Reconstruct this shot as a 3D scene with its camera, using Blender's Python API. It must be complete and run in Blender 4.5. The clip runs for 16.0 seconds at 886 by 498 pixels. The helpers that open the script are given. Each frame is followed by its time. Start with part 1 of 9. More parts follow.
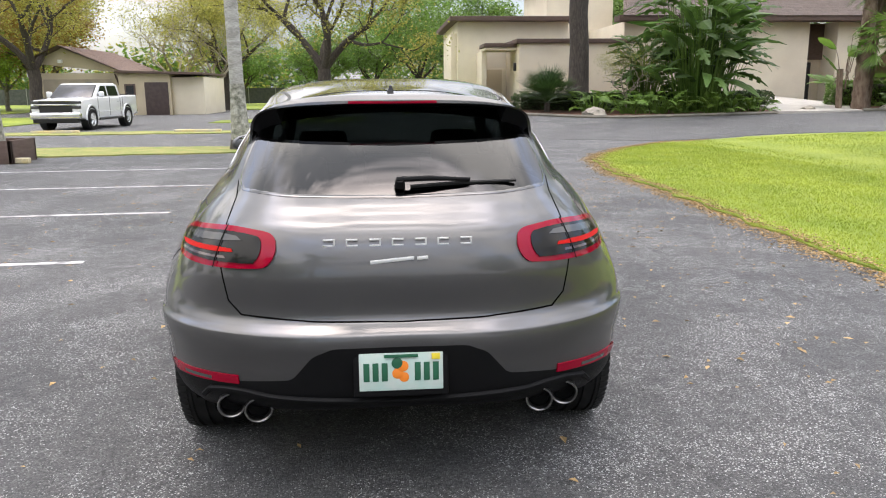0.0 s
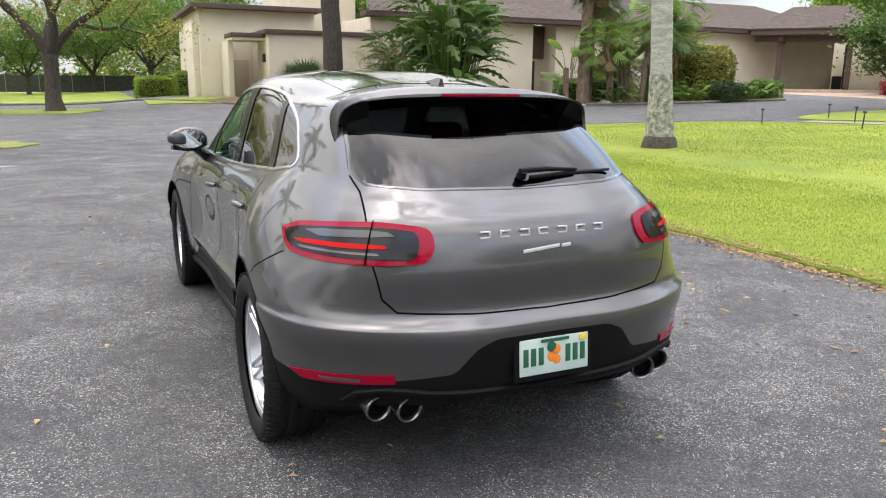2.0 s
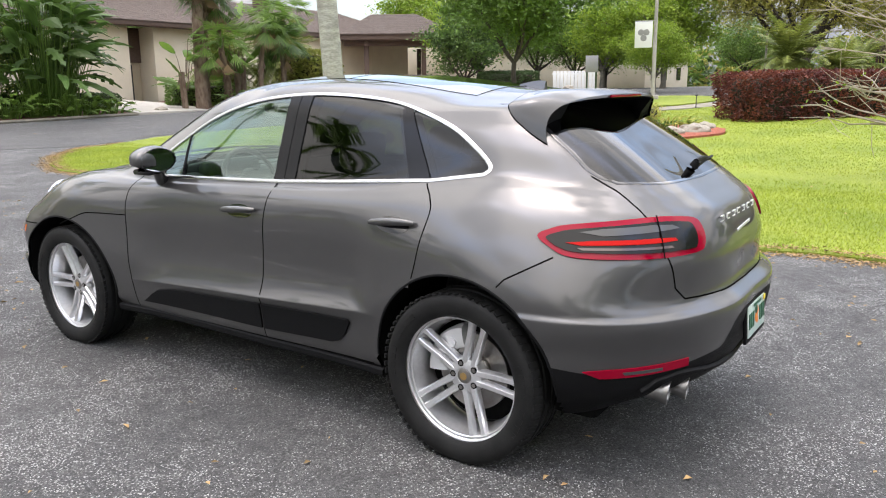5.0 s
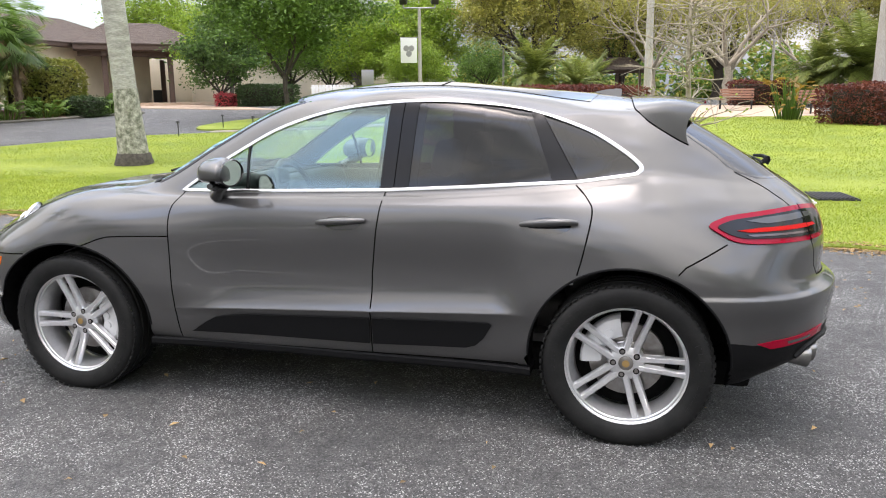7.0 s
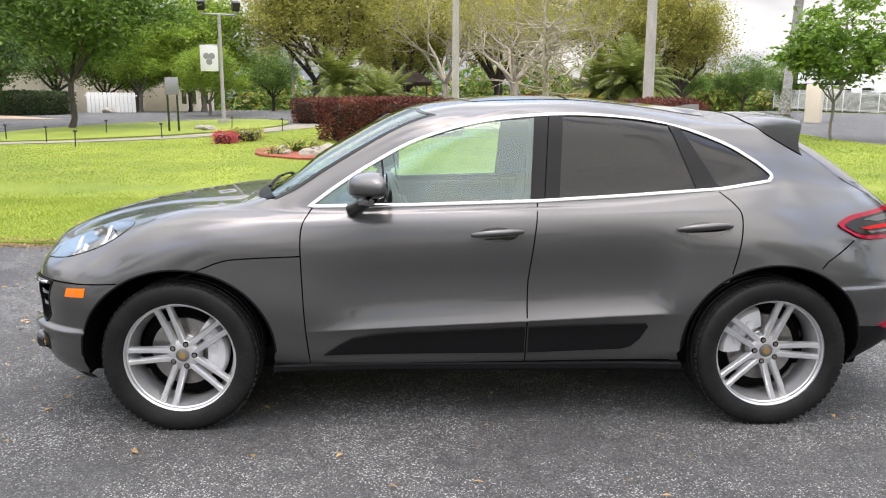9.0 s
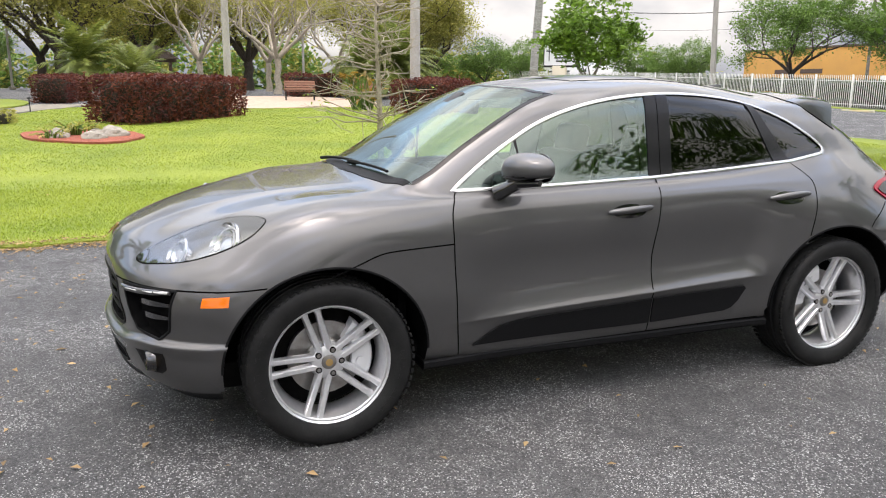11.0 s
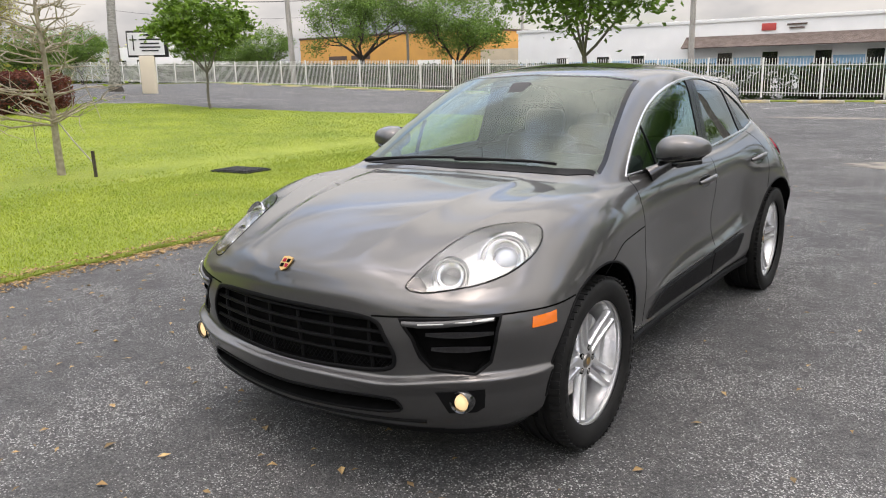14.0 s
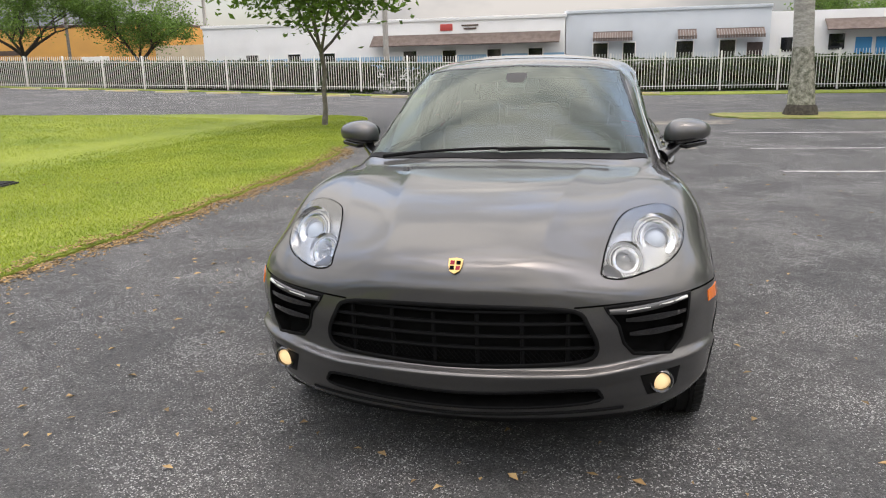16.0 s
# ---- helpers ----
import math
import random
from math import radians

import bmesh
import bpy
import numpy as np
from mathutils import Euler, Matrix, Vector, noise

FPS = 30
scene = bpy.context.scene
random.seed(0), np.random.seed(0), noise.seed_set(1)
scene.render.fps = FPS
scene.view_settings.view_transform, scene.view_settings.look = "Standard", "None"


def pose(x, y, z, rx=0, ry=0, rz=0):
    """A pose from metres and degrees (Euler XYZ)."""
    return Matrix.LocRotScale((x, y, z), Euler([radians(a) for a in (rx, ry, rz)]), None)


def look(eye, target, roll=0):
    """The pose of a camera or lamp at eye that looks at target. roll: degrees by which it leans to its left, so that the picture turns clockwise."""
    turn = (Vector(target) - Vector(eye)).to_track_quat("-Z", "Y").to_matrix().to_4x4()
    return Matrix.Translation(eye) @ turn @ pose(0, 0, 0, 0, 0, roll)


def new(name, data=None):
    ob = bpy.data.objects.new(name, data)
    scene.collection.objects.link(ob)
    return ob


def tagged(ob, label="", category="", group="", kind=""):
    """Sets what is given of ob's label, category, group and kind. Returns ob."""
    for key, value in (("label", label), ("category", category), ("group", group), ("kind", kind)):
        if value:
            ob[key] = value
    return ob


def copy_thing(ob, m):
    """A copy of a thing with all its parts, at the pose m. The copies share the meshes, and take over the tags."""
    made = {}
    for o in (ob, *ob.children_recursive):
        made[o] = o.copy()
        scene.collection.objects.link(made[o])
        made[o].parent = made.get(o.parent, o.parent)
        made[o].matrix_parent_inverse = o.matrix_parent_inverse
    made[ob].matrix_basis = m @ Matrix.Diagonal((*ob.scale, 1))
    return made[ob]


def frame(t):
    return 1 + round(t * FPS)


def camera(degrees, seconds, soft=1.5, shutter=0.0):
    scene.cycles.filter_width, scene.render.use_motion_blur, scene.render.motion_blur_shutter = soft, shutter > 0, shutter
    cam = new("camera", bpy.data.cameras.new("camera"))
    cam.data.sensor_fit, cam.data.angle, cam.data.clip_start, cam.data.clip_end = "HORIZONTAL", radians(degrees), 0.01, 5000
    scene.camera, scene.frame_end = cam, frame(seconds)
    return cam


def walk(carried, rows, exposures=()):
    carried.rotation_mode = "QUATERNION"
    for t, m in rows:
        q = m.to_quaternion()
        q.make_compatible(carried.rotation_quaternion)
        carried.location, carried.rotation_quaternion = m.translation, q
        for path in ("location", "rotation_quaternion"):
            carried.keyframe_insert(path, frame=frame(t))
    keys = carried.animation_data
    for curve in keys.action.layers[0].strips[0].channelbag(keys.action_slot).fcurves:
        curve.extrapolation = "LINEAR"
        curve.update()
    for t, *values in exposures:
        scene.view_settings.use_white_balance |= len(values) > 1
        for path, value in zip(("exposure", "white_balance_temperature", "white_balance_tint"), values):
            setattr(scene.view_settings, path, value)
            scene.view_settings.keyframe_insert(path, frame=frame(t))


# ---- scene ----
cam = camera(60.2, 16.0, soft=1.1)
PATH = [
    (0, (-0.01, -4.878, 1.512), (0.138, -2.926, 1.104), -0.4),
    (0.5, (-0.374, -4.878, 1.52), (-0.062, -2.946, 1.108), -0.3),
    (1, (-0.739, -4.801, 1.522), (-0.261, -2.904, 1.105), -0.1),
    (1.5, (-1.098, -4.706, 1.519), (-0.455, -2.86, 1.097), 0.2),
    (2, (-1.448, -4.585, 1.515), (-0.638, -2.806, 1.089), 0.6),
    (2.5, (-1.757, -4.382, 1.528), (-0.783, -2.689, 1.1), 0.9),
    (3, (-2.085, -4.161, 1.516), (-0.956, -2.567, 1.087), 0.8),
    (5.5, (-3.544, -2.674, 1.515), (-1.851, -1.692, 1.103), -0.8),
    (6, (-3.748, -2.291, 1.505), (-1.975, -1.458, 1.1), -0.8),
    (6.5, (-3.934, -1.914, 1.51), (-2.097, -1.232, 1.112), -0.7),
    (7, (-4.106, -1.501, 1.497), (-2.217, -0.972, 1.108), -0.5),
    (7.5, (-4.215, -1.062, 1.494), (-2.287, -0.687, 1.115), -0.1),
    (8, (-4.335, -0.65, 1.513), (-2.383, -0.422, 1.141), 0.0),
    (8.5, (-4.368, -0.225, 1.514), (-2.404, -0.134, 1.148), 0.0),
    (9, (-4.371, 0.238, 1.513), (-2.405, 0.195, 1.149), 0.1),
    (9.5, (-4.335, 0.688, 1.526), (-2.378, 0.506, 1.154), 0.0),
    (12, (-3.481, 2.874, 1.497), (-1.832, 1.832, 1.057), 0.6),
    (12.5, (-3.202, 3.239, 1.515), (-1.663, 2.044, 1.064), 0.4),
    (13, (-2.895, 3.567, 1.527), (-1.471, 2.24, 1.07), -0.2),
    (13.5, (-2.558, 3.862, 1.541), (-1.255, 2.415, 1.085), -0.7),
    (14, (-2.21, 4.165, 1.547), (-1.038, 2.608, 1.096), -1.3),
    (14.5, (-1.81, 4.402, 1.541), (-0.786, 2.744, 1.09), -1.7),
    (15, (-1.397, 4.614, 1.545), (-0.545, 2.862, 1.091), -1.9),
    (15.5, (-0.978, 4.769, 1.546), (-0.324, 2.936, 1.083), -1.8),
    (16, (-0.556, 4.813, 1.546), (-0.115, 2.92, 1.072), -1.3),
]
walk(cam, [(t, look(eye, target, roll)) for t, eye, target, roll in PATH], exposures=[(0, 1.96, 6400, 13), (3, 1.95, 6400, 13), (6, 2.03, 6400, 13), (9.5, 1.98, 6420, 13), (12.5, 1.75, 6580, 13), (16, 1.48, 6680, 12.5)])

# world: bright overcast sky with broken cloud
world = bpy.data.worlds.new("sky")
scene.world = world
world.use_nodes = True
wn, wl = world.node_tree.nodes, world.node_tree.links
wn.clear()
w_out, w_bg = wn.new("ShaderNodeOutputWorld"), wn.new("ShaderNodeBackground")
w_sky = wn.new("ShaderNodeTexSky")
w_sky.sky_type, w_sky.sun_disc = "NISHITA", False
w_sky.sun_elevation, w_sky.sun_rotation = radians(84), radians(315)
w_sky.altitude, w_sky.air_density, w_sky.dust_density = 10, 1.2, 3.0
w_co, w_map, w_noise = wn.new("ShaderNodeTexCoord"), wn.new("ShaderNodeMapping"), wn.new("ShaderNodeTexNoise")
w_map.inputs["Scale"].default_value = (1.0, 1.0, 2.2)
w_noise.inputs["Scale"].default_value, w_noise.inputs["Detail"].default_value = 1.9, 6.0
w_noise.inputs["Roughness"].default_value = 0.55
w_ramp, w_mix, w_shade = wn.new("ShaderNodeValToRGB"), wn.new("ShaderNodeMix"), wn.new("ShaderNodeValToRGB")
w_mix.data_type = "RGBA"
w_ramp.color_ramp.elements[0].position, w_ramp.color_ramp.elements[1].position = 0.34, 0.52
w_noise2 = wn.new("ShaderNodeTexNoise")
w_noise2.inputs["Scale"].default_value, w_noise2.inputs["Detail"].default_value = 2.4, 6.0
w_shade.color_ramp.elements[0].position, w_shade.color_ramp.elements[1].position = 0.43, 0.57
w_shade.color_ramp.elements[0].color, w_shade.color_ramp.elements[1].color = (1.32, 1.41, 1.55, 1), (3.2, 3.10, 2.95, 1)
wl.new(w_co.outputs["Generated"], w_map.inputs["Vector"])
wl.new(w_map.outputs[0], w_noise.inputs["Vector"])
wl.new(w_map.outputs[0], w_noise2.inputs["Vector"])
wl.new(w_noise.outputs["Fac"], w_ramp.inputs[0])
wl.new(w_noise2.outputs["Fac"], w_shade.inputs[0])
wl.new(w_ramp.outputs[0], w_mix.inputs[0])
wl.new(w_sky.outputs[0], w_mix.inputs[6])
wl.new(w_shade.outputs[0], w_mix.inputs[7])
# a clouded sky is several times brighter overhead than at the horizon
w_sep, w_up, w_gain = wn.new("ShaderNodeSeparateXYZ"), wn.new("ShaderNodeMapRange"), wn.new("ShaderNodeMix")
w_up.inputs[3].default_value, w_up.inputs[4].default_value = 1.0, 3.95
w_gain.data_type, w_gain.blend_type = "RGBA", "MULTIPLY"
w_gain.inputs[0].default_value = 1.0
wl.new(w_co.outputs["Generated"], w_sep.inputs[0])
w_sq = wn.new("ShaderNodeMath")
w_sq.operation = "POWER"
w_sq.inputs[1].default_value = 1.35
w_sq.use_clamp = True
wl.new(w_sep.outputs[2], w_sq.inputs[0])
wl.new(w_sq.outputs[0], w_up.inputs[0])
wl.new(w_mix.outputs[2], w_gain.inputs[6])
SUN_FROM = (-0.5, 0.5, 6.8)
wl.new(w_up.outputs[0], w_gain.inputs[7])
wl.new(w_gain.outputs[2], w_bg.inputs[0])
w_bg.inputs[1].default_value = 0.081
wl.new(w_bg.outputs[0], w_out.inputs[0])
sun_data = bpy.data.lights.new("sun", "SUN")
sun_data.energy, sun_data.angle, sun_data.color = 0.50, radians(140), (1.0, 0.93, 0.81)
new("sun", sun_data).matrix_world = look(SUN_FROM, (0, 0, 0))

# ---- materials ----
def mat(name, color, rough=0.6, metal=0.0, color2=None, scale=8.0, detail=6.0, spread=(0.35, 0.65), bump=0.0, bump_scale=None,
        coat=0.0, spec=0.5, island=0.0, fine=None, coords="Object", rough2=None, stretch=(1, 1, 1)):
    """A surface with two colours mixed by noise, a finer grain, relief, and per-object variation."""
    m = bpy.data.materials.new(name)
    m.use_nodes = True
    n, l = m.node_tree.nodes, m.node_tree.links
    b = n["Principled BSDF"]
    b.inputs["Roughness"].default_value, b.inputs["Metallic"].default_value = rough, metal
    b.inputs["Coat Weight"].default_value, b.inputs["Coat Roughness"].default_value = coat, 0.03
    b.inputs["Specular IOR Level"].default_value = spec
    b.inputs["Base Color"].default_value = (*color, 1)
    co, mp = n.new("ShaderNodeTexCoord"), n.new("ShaderNodeMapping")
    mp.inputs["Scale"].default_value = stretch
    l.new(co.outputs[coords], mp.inputs["Vector"])
    last = None
    if color2:
        t = n.new("ShaderNodeTexNoise")
        t.inputs["Scale"].default_value, t.inputs["Detail"].default_value = scale, detail
        l.new(mp.outputs[0], t.inputs["Vector"])
        r = n.new("ShaderNodeValToRGB")
        r.color_ramp.elements[0].position, r.color_ramp.elements[1].position = spread
        r.color_ramp.elements[0].color, r.color_ramp.elements[1].color = (*color, 1), (*color2, 1)
        l.new(t.outputs["Fac"], r.inputs[0])
        last = r.outputs[0]
        if rough2 is not None:
            q = n.new("ShaderNodeMapRange")
            q.inputs[3].default_value, q.inputs[4].default_value = rough, rough2
            l.new(t.outputs["Fac"], q.inputs[0])
            l.new(q.outputs[0], b.inputs["Roughness"])
    if fine:
        fs, lo, hi = fine
        t2 = n.new("ShaderNodeTexNoise")
        t2.inputs["Scale"].default_value, t2.inputs["Detail"].default_value = fs, 3.0
        l.new(mp.outputs[0], t2.inputs["Vector"])
        q2 = n.new("ShaderNodeMapRange")
        q2.inputs[1].default_value, q2.inputs[2].default_value = 0.3, 0.7
        q2.inputs[3].default_value, q2.inputs[4].default_value = lo, hi
        l.new(t2.outputs["Fac"], q2.inputs[0])
        mx = n.new("ShaderNodeMix")
        mx.data_type, mx.blend_type = "RGBA", "MULTIPLY"
        mx.inputs[0].default_value = 1.0
        if last:
            l.new(last, mx.inputs[6])
        else:
            mx.inputs[6].default_value = (*color, 1)
        l.new(q2.outputs[0], mx.inputs[7])
        last = mx.outputs[2]
    if island:
        g = n.new("ShaderNodeNewGeometry")
        oi = n.new("ShaderNodeObjectInfo")
        ad = n.new("ShaderNodeMath")
        l.new(g.outputs["Random Per Island"], ad.inputs[0])
        l.new(oi.outputs["Random"], ad.inputs[1])
        fr = n.new("ShaderNodeMath")
        fr.operation = "FRACT"
        l.new(ad.outputs[0], fr.inputs[0])
        q3 = n.new("ShaderNodeMapRange")
        q3.inputs[3].default_value, q3.inputs[4].default_value = 1 - island, 1 + island
        l.new(fr.outputs[0], q3.inputs[0])
        mi = n.new("ShaderNodeMix")
        mi.data_type, mi.blend_type = "RGBA", "MULTIPLY"
        mi.inputs[0].default_value = 1.0
        if last:
            l.new(last, mi.inputs[6])
        else:
            mi.inputs[6].default_value = (*color, 1)
        l.new(q3.outputs[0], mi.inputs[7])
        last = mi.outputs[2]
    if last:
        l.new(last, b.inputs["Base Color"])
    if bump:
        t3 = n.new("ShaderNodeTexNoise")
        t3.inputs["Scale"].default_value, t3.inputs["Detail"].default_value = bump_scale or scale * 6, 5.0
        l.new(mp.outputs[0], t3.inputs["Vector"])
        bp = n.new("ShaderNodeBump")
        bp.inputs["Strength"].default_value, bp.inputs["Distance"].default_value = bump, 0.02
        l.new(t3.outputs["Fac"], bp.inputs["Height"])
        l.new(bp.outputs[0], b.inputs["Normal"])
    return m


def glass(name, tint, rough=0.0, floor=0.075, sheen=(1, 1, 1)):
    """Thin tinted glass: clear look through a tint, with a sharp reflection that grows at grazing angles."""
    m = bpy.data.materials.new(name)
    m.use_nodes = True
    n, l = m.node_tree.nodes, m.node_tree.links
    n.clear()
    out, mix = n.new("ShaderNodeOutputMaterial"), n.new("ShaderNodeMixShader")
    tr, gl, lw = n.new("ShaderNodeBsdfTransparent"), n.new("ShaderNodeBsdfGlossy"), n.new("ShaderNodeLayerWeight")
    pw, ml = n.new("ShaderNodeMath"), n.new("ShaderNodeMath")
    pw.operation, ml.operation = "POWER", "MULTIPLY_ADD"
    pw.inputs[1].default_value, ml.inputs[1].default_value, ml.inputs[2].default_value = 4.0, 0.9, floor
    lw.inputs[0].default_value = 0.5
    tr.inputs[0].default_value = (*tint, 1)
    gl.inputs["Roughness"].default_value, gl.inputs["Color"].default_value = rough, (*sheen, 1)
    l.new(lw.outputs["Facing"], pw.inputs[0])
    l.new(pw.outputs[0], ml.inputs[0])
    l.new(ml.outputs[0], mix.inputs[0])
    l.new(tr.outputs[0], mix.inputs[1])
    l.new(gl.outputs[0], mix.inputs[2])
    l.new(mix.outputs[0], out.inputs[0])
    return m


def glow(name, color, strength):
    m = bpy.data.materials.new(name)
    m.use_nodes = True
    b = m.node_tree.nodes["Principled BSDF"]
    b.inputs["Base Color"].default_value = (*color, 1)
    b.inputs["Emission Color"].default_value = (*color, 1)
    b.inputs["Emission Strength"].default_value = strength
    return m


def leaf_material(name, c1, c2, island=0.35):
    m = mat(name, c1, 0.5, color2=c2, scale=0.8, island=island)
    n, l = m.node_tree.nodes, m.node_tree.links
    out, b = n["Material Output"], n["Principled BSDF"]
    tr, mx = n.new("ShaderNodeBsdfTranslucent"), n.new("ShaderNodeMixShader")
    mx.inputs[0].default_value = 0.42
    for lk in list(l):
        if lk.to_socket == b.inputs["Base Color"]:
            l.new(lk.from_socket, tr.inputs[0])
    l.new(b.outputs[0], mx.inputs[1])
    l.new(tr.outputs[0], mx.inputs[2])
    l.new(mx.outputs[0], out.inputs[0])
    return m


M_PAINT = mat("grey_metallic_paint", (0.070, 0.069, 0.070), 0.50, 0.82, color2=(0.098, 0.096, 0.095), scale=900, detail=1, coat=1.0)
M_PAINT.node_tree.nodes["Principled BSDF"].inputs["Coat IOR"].default_value = 1.52
M_PAINT.node_tree.nodes["Principled BSDF"].inputs["Coat Roughness"].default_value = 0.006
M_PLASTIC = mat("black_plastic", (0.0065, 0.0065, 0.007), 0.5, spec=0.10, fine=(350, 0.8, 1.25), bump=0.1, bump_scale=600)
M_GLOSSBLACK = mat("gloss_black", (0.006, 0.006, 0.007), 0.08, coat=1.0)
M_PILLAR = mat("pillar_black", (0.008, 0.008, 0.009), 0.22, spec=0.22)
M_LETTER = mat("bright_letter_metal", (0.80, 0.80, 0.79), 0.38, 0.55)
M_CHROME = mat("satin_chrome", (0.90, 0.90, 0.89), 0.12, 1.0)
M_BRIGHT = mat("bright_trim", (0.52, 0.52, 0.52), 0.26, 1.0)
M_ALLOY = mat("silver_alloy", (0.76, 0.76, 0.77), 0.28, 0.8, fine=(60, 0.94, 1.04), coat=0.4)
M_RUBBER = mat("tyre_rubber", (0.008, 0.008, 0.008), 0.62, spec=0.22, color2=(0.014, 0.014, 0.0135), scale=14, fine=(120, 0.85, 1.15))
M_STEEL = mat("brake_steel", (0.42, 0.41, 0.40), 0.32, 1.0, color2=(0.30, 0.28, 0.26), scale=20)
M_CALIPER = mat("silver_caliper", (0.70, 0.70, 0.71), 0.4, 0.4)
M_BOWL = mat("lamp_bowl_silver", (0.29, 0.29, 0.29), 0.22, 0.75, color2=(0.38, 0.38, 0.38), scale=30)
M_PIPE = mat("satin_steel_pipe", (0.27, 0.265, 0.26), 0.28, 1.0, color2=(0.21, 0.205, 0.20), scale=30)
M_DARK = mat("underbody_black", (0.005, 0.005, 0.005), 0.9, spec=0.03, color2=(0.008, 0.008, 0.008), scale=20)
M_GAP = mat("panel_gap", (0.003, 0.003, 0.003), 0.9, spec=0.03)
M_GLASS_CLEAR = glass("green_tint_glass", (0.72, 0.86, 0.80), floor=0.13, sheen=(.80, .95, .91))
M_GLASS_DARK = glass("privacy_glass", (0.05, 0.054, 0.058), floor=0.038)
M_GLASS_SCREEN = glass("windscreen_glass", (0.46, 0.56, 0.51), floor=0.062, sheen=(.90, 1, .95))
M_GLASS_LAMP = glass("lamp_cover_glass", (0.93, 0.94, 0.94))
M_RED = mat("red_lens", (0.24, 0.0006, 0.016), 0.05, spec=0.24)
M_DARKRED = mat("smoked_lens", (0.035, 0.012, 0.012), 0.07, coat=1.0)
M_SMOKE = mat("smoke_grey_lens", (0.010, 0.010, 0.010), 0.08, spec=0.25)
M_LAMPGREY = mat("clear_lamp_strip", (0.055, 0.055, 0.055), 0.08)
M_REDGLOW = glow("lit_red_bar", (0.34, 0.006, 0.004), 0.10)
M_REDGLOW.node_tree.nodes["Principled BSDF"].inputs["Specular IOR Level"].default_value = 0.1
M_AMBER = mat("amber_lens", (0.75, 0.17, 0.01), 0.12, coat=1.0)
M_LAMPON = glow("lit_fog_lamp", (1.0, 0.72, 0.38), 0.20)
M_DRL = glow("lit_daylight_strip", (0.6, 0.6, 0.58), 0.02)
M_XENON = glow("lit_projector", (0.34, 0.38, 0.44), 0.06)
M_REFLECTOR = mat("lamp_chrome", (0.62, 0.62, 0.63), 0.08, 1.0)
M_LEATHER = mat("black_leather", (0.028, 0.027, 0.027), 0.5, fine=(200, 0.85, 1.2), bump=0.2, bump_scale=300)
M_CABIN = mat("cabin_plastic", (0.026, 0.026, 0.027), 0.6, fine=(200, 0.9, 1.1))
M_HEADLINER = mat("headliner_cloth", (0.35, 0.34, 0.32), 0.9)
M_MIRROR = mat("mirror_glass", (0.85, 0.88, 0.88), 0.01, 1.0)
M_PLATE = mat("plate_white", (0.52, 0.58, 0.54), 0.35, color2=(0.42, 0.57, 0.51), scale=14)
M_PLATE_GREEN = mat("plate_green", (0.015, 0.10, 0.05), 0.4)
M_ORANGE = mat("plate_orange", (0.80, 0.22, 0.02), 0.4)
M_YELLOW = mat("sticker_yellow", (0.75, 0.60, 0.04), 0.5)
M_GOLD = mat("badge_gold", (0.50, 0.33, 0.13), 0.35, 0.7)

# ---- mesh tools ----
from mathutils.bvhtree import BVHTree
from mathutils.kdtree import KDTree


def mesh_of(name, bm, smooth=True):
    bmesh.ops.recalc_face_normals(bm, faces=bm.faces)
    me = bpy.data.meshes.new(name)
    bm.to_mesh(me)
    bm.free()
    if smooth:
        me.polygons.foreach_set("use_smooth", [True] * len(me.polygons))
        me.set_sharp_from_angle(angle=radians(38))
    return me


def part(name, bm, material, parent=None, label="", smooth=True):
    """Links a bmesh as one mesh object, under a thing or a part."""
    me = bm if isinstance(bm, bpy.types.Mesh) else mesh_of(name, bm, smooth)
    for m in material if isinstance(material, (list, tuple)) else [material]:
        if m and not isinstance(bm, bpy.types.Mesh):
            me.materials.append(m)
    ob = new(name, me)
    if parent:
        ob.parent = parent
    if label:
        tagged(ob, label)
    return ob


def empty(name, m, label, category, group="", kind=""):
    ob = new(name)
    ob.matrix_basis = m
    ob.empty_display_size = 0.2
    return tagged(ob, label, category, group, kind)


def add_box(bm, size, at=(0, 0, 0), rot=(0, 0, 0), bevel=0.0, seg=2, mi=0):
    r = bmesh.ops.create_cube(bm, size=1.0, matrix=pose(*at, *rot) @ Matrix.Diagonal((*size, 1)))
    vs = r["verts"]
    fs = {f for v in vs for f in v.link_faces}
    for f in fs:
        f.material_index = mi
    if bevel:
        es = list({e for v in vs for e in v.link_edges})
        bmesh.ops.bevel(bm, geom=es, offset=bevel, segments=seg, affect="EDGES", profile=0.6)
    return bm


def box(size, at=(0, 0, 0), rot=(0, 0, 0), bevel=0.0, seg=2):
    return add_box(bmesh.new(), size, at, rot, bevel, seg)


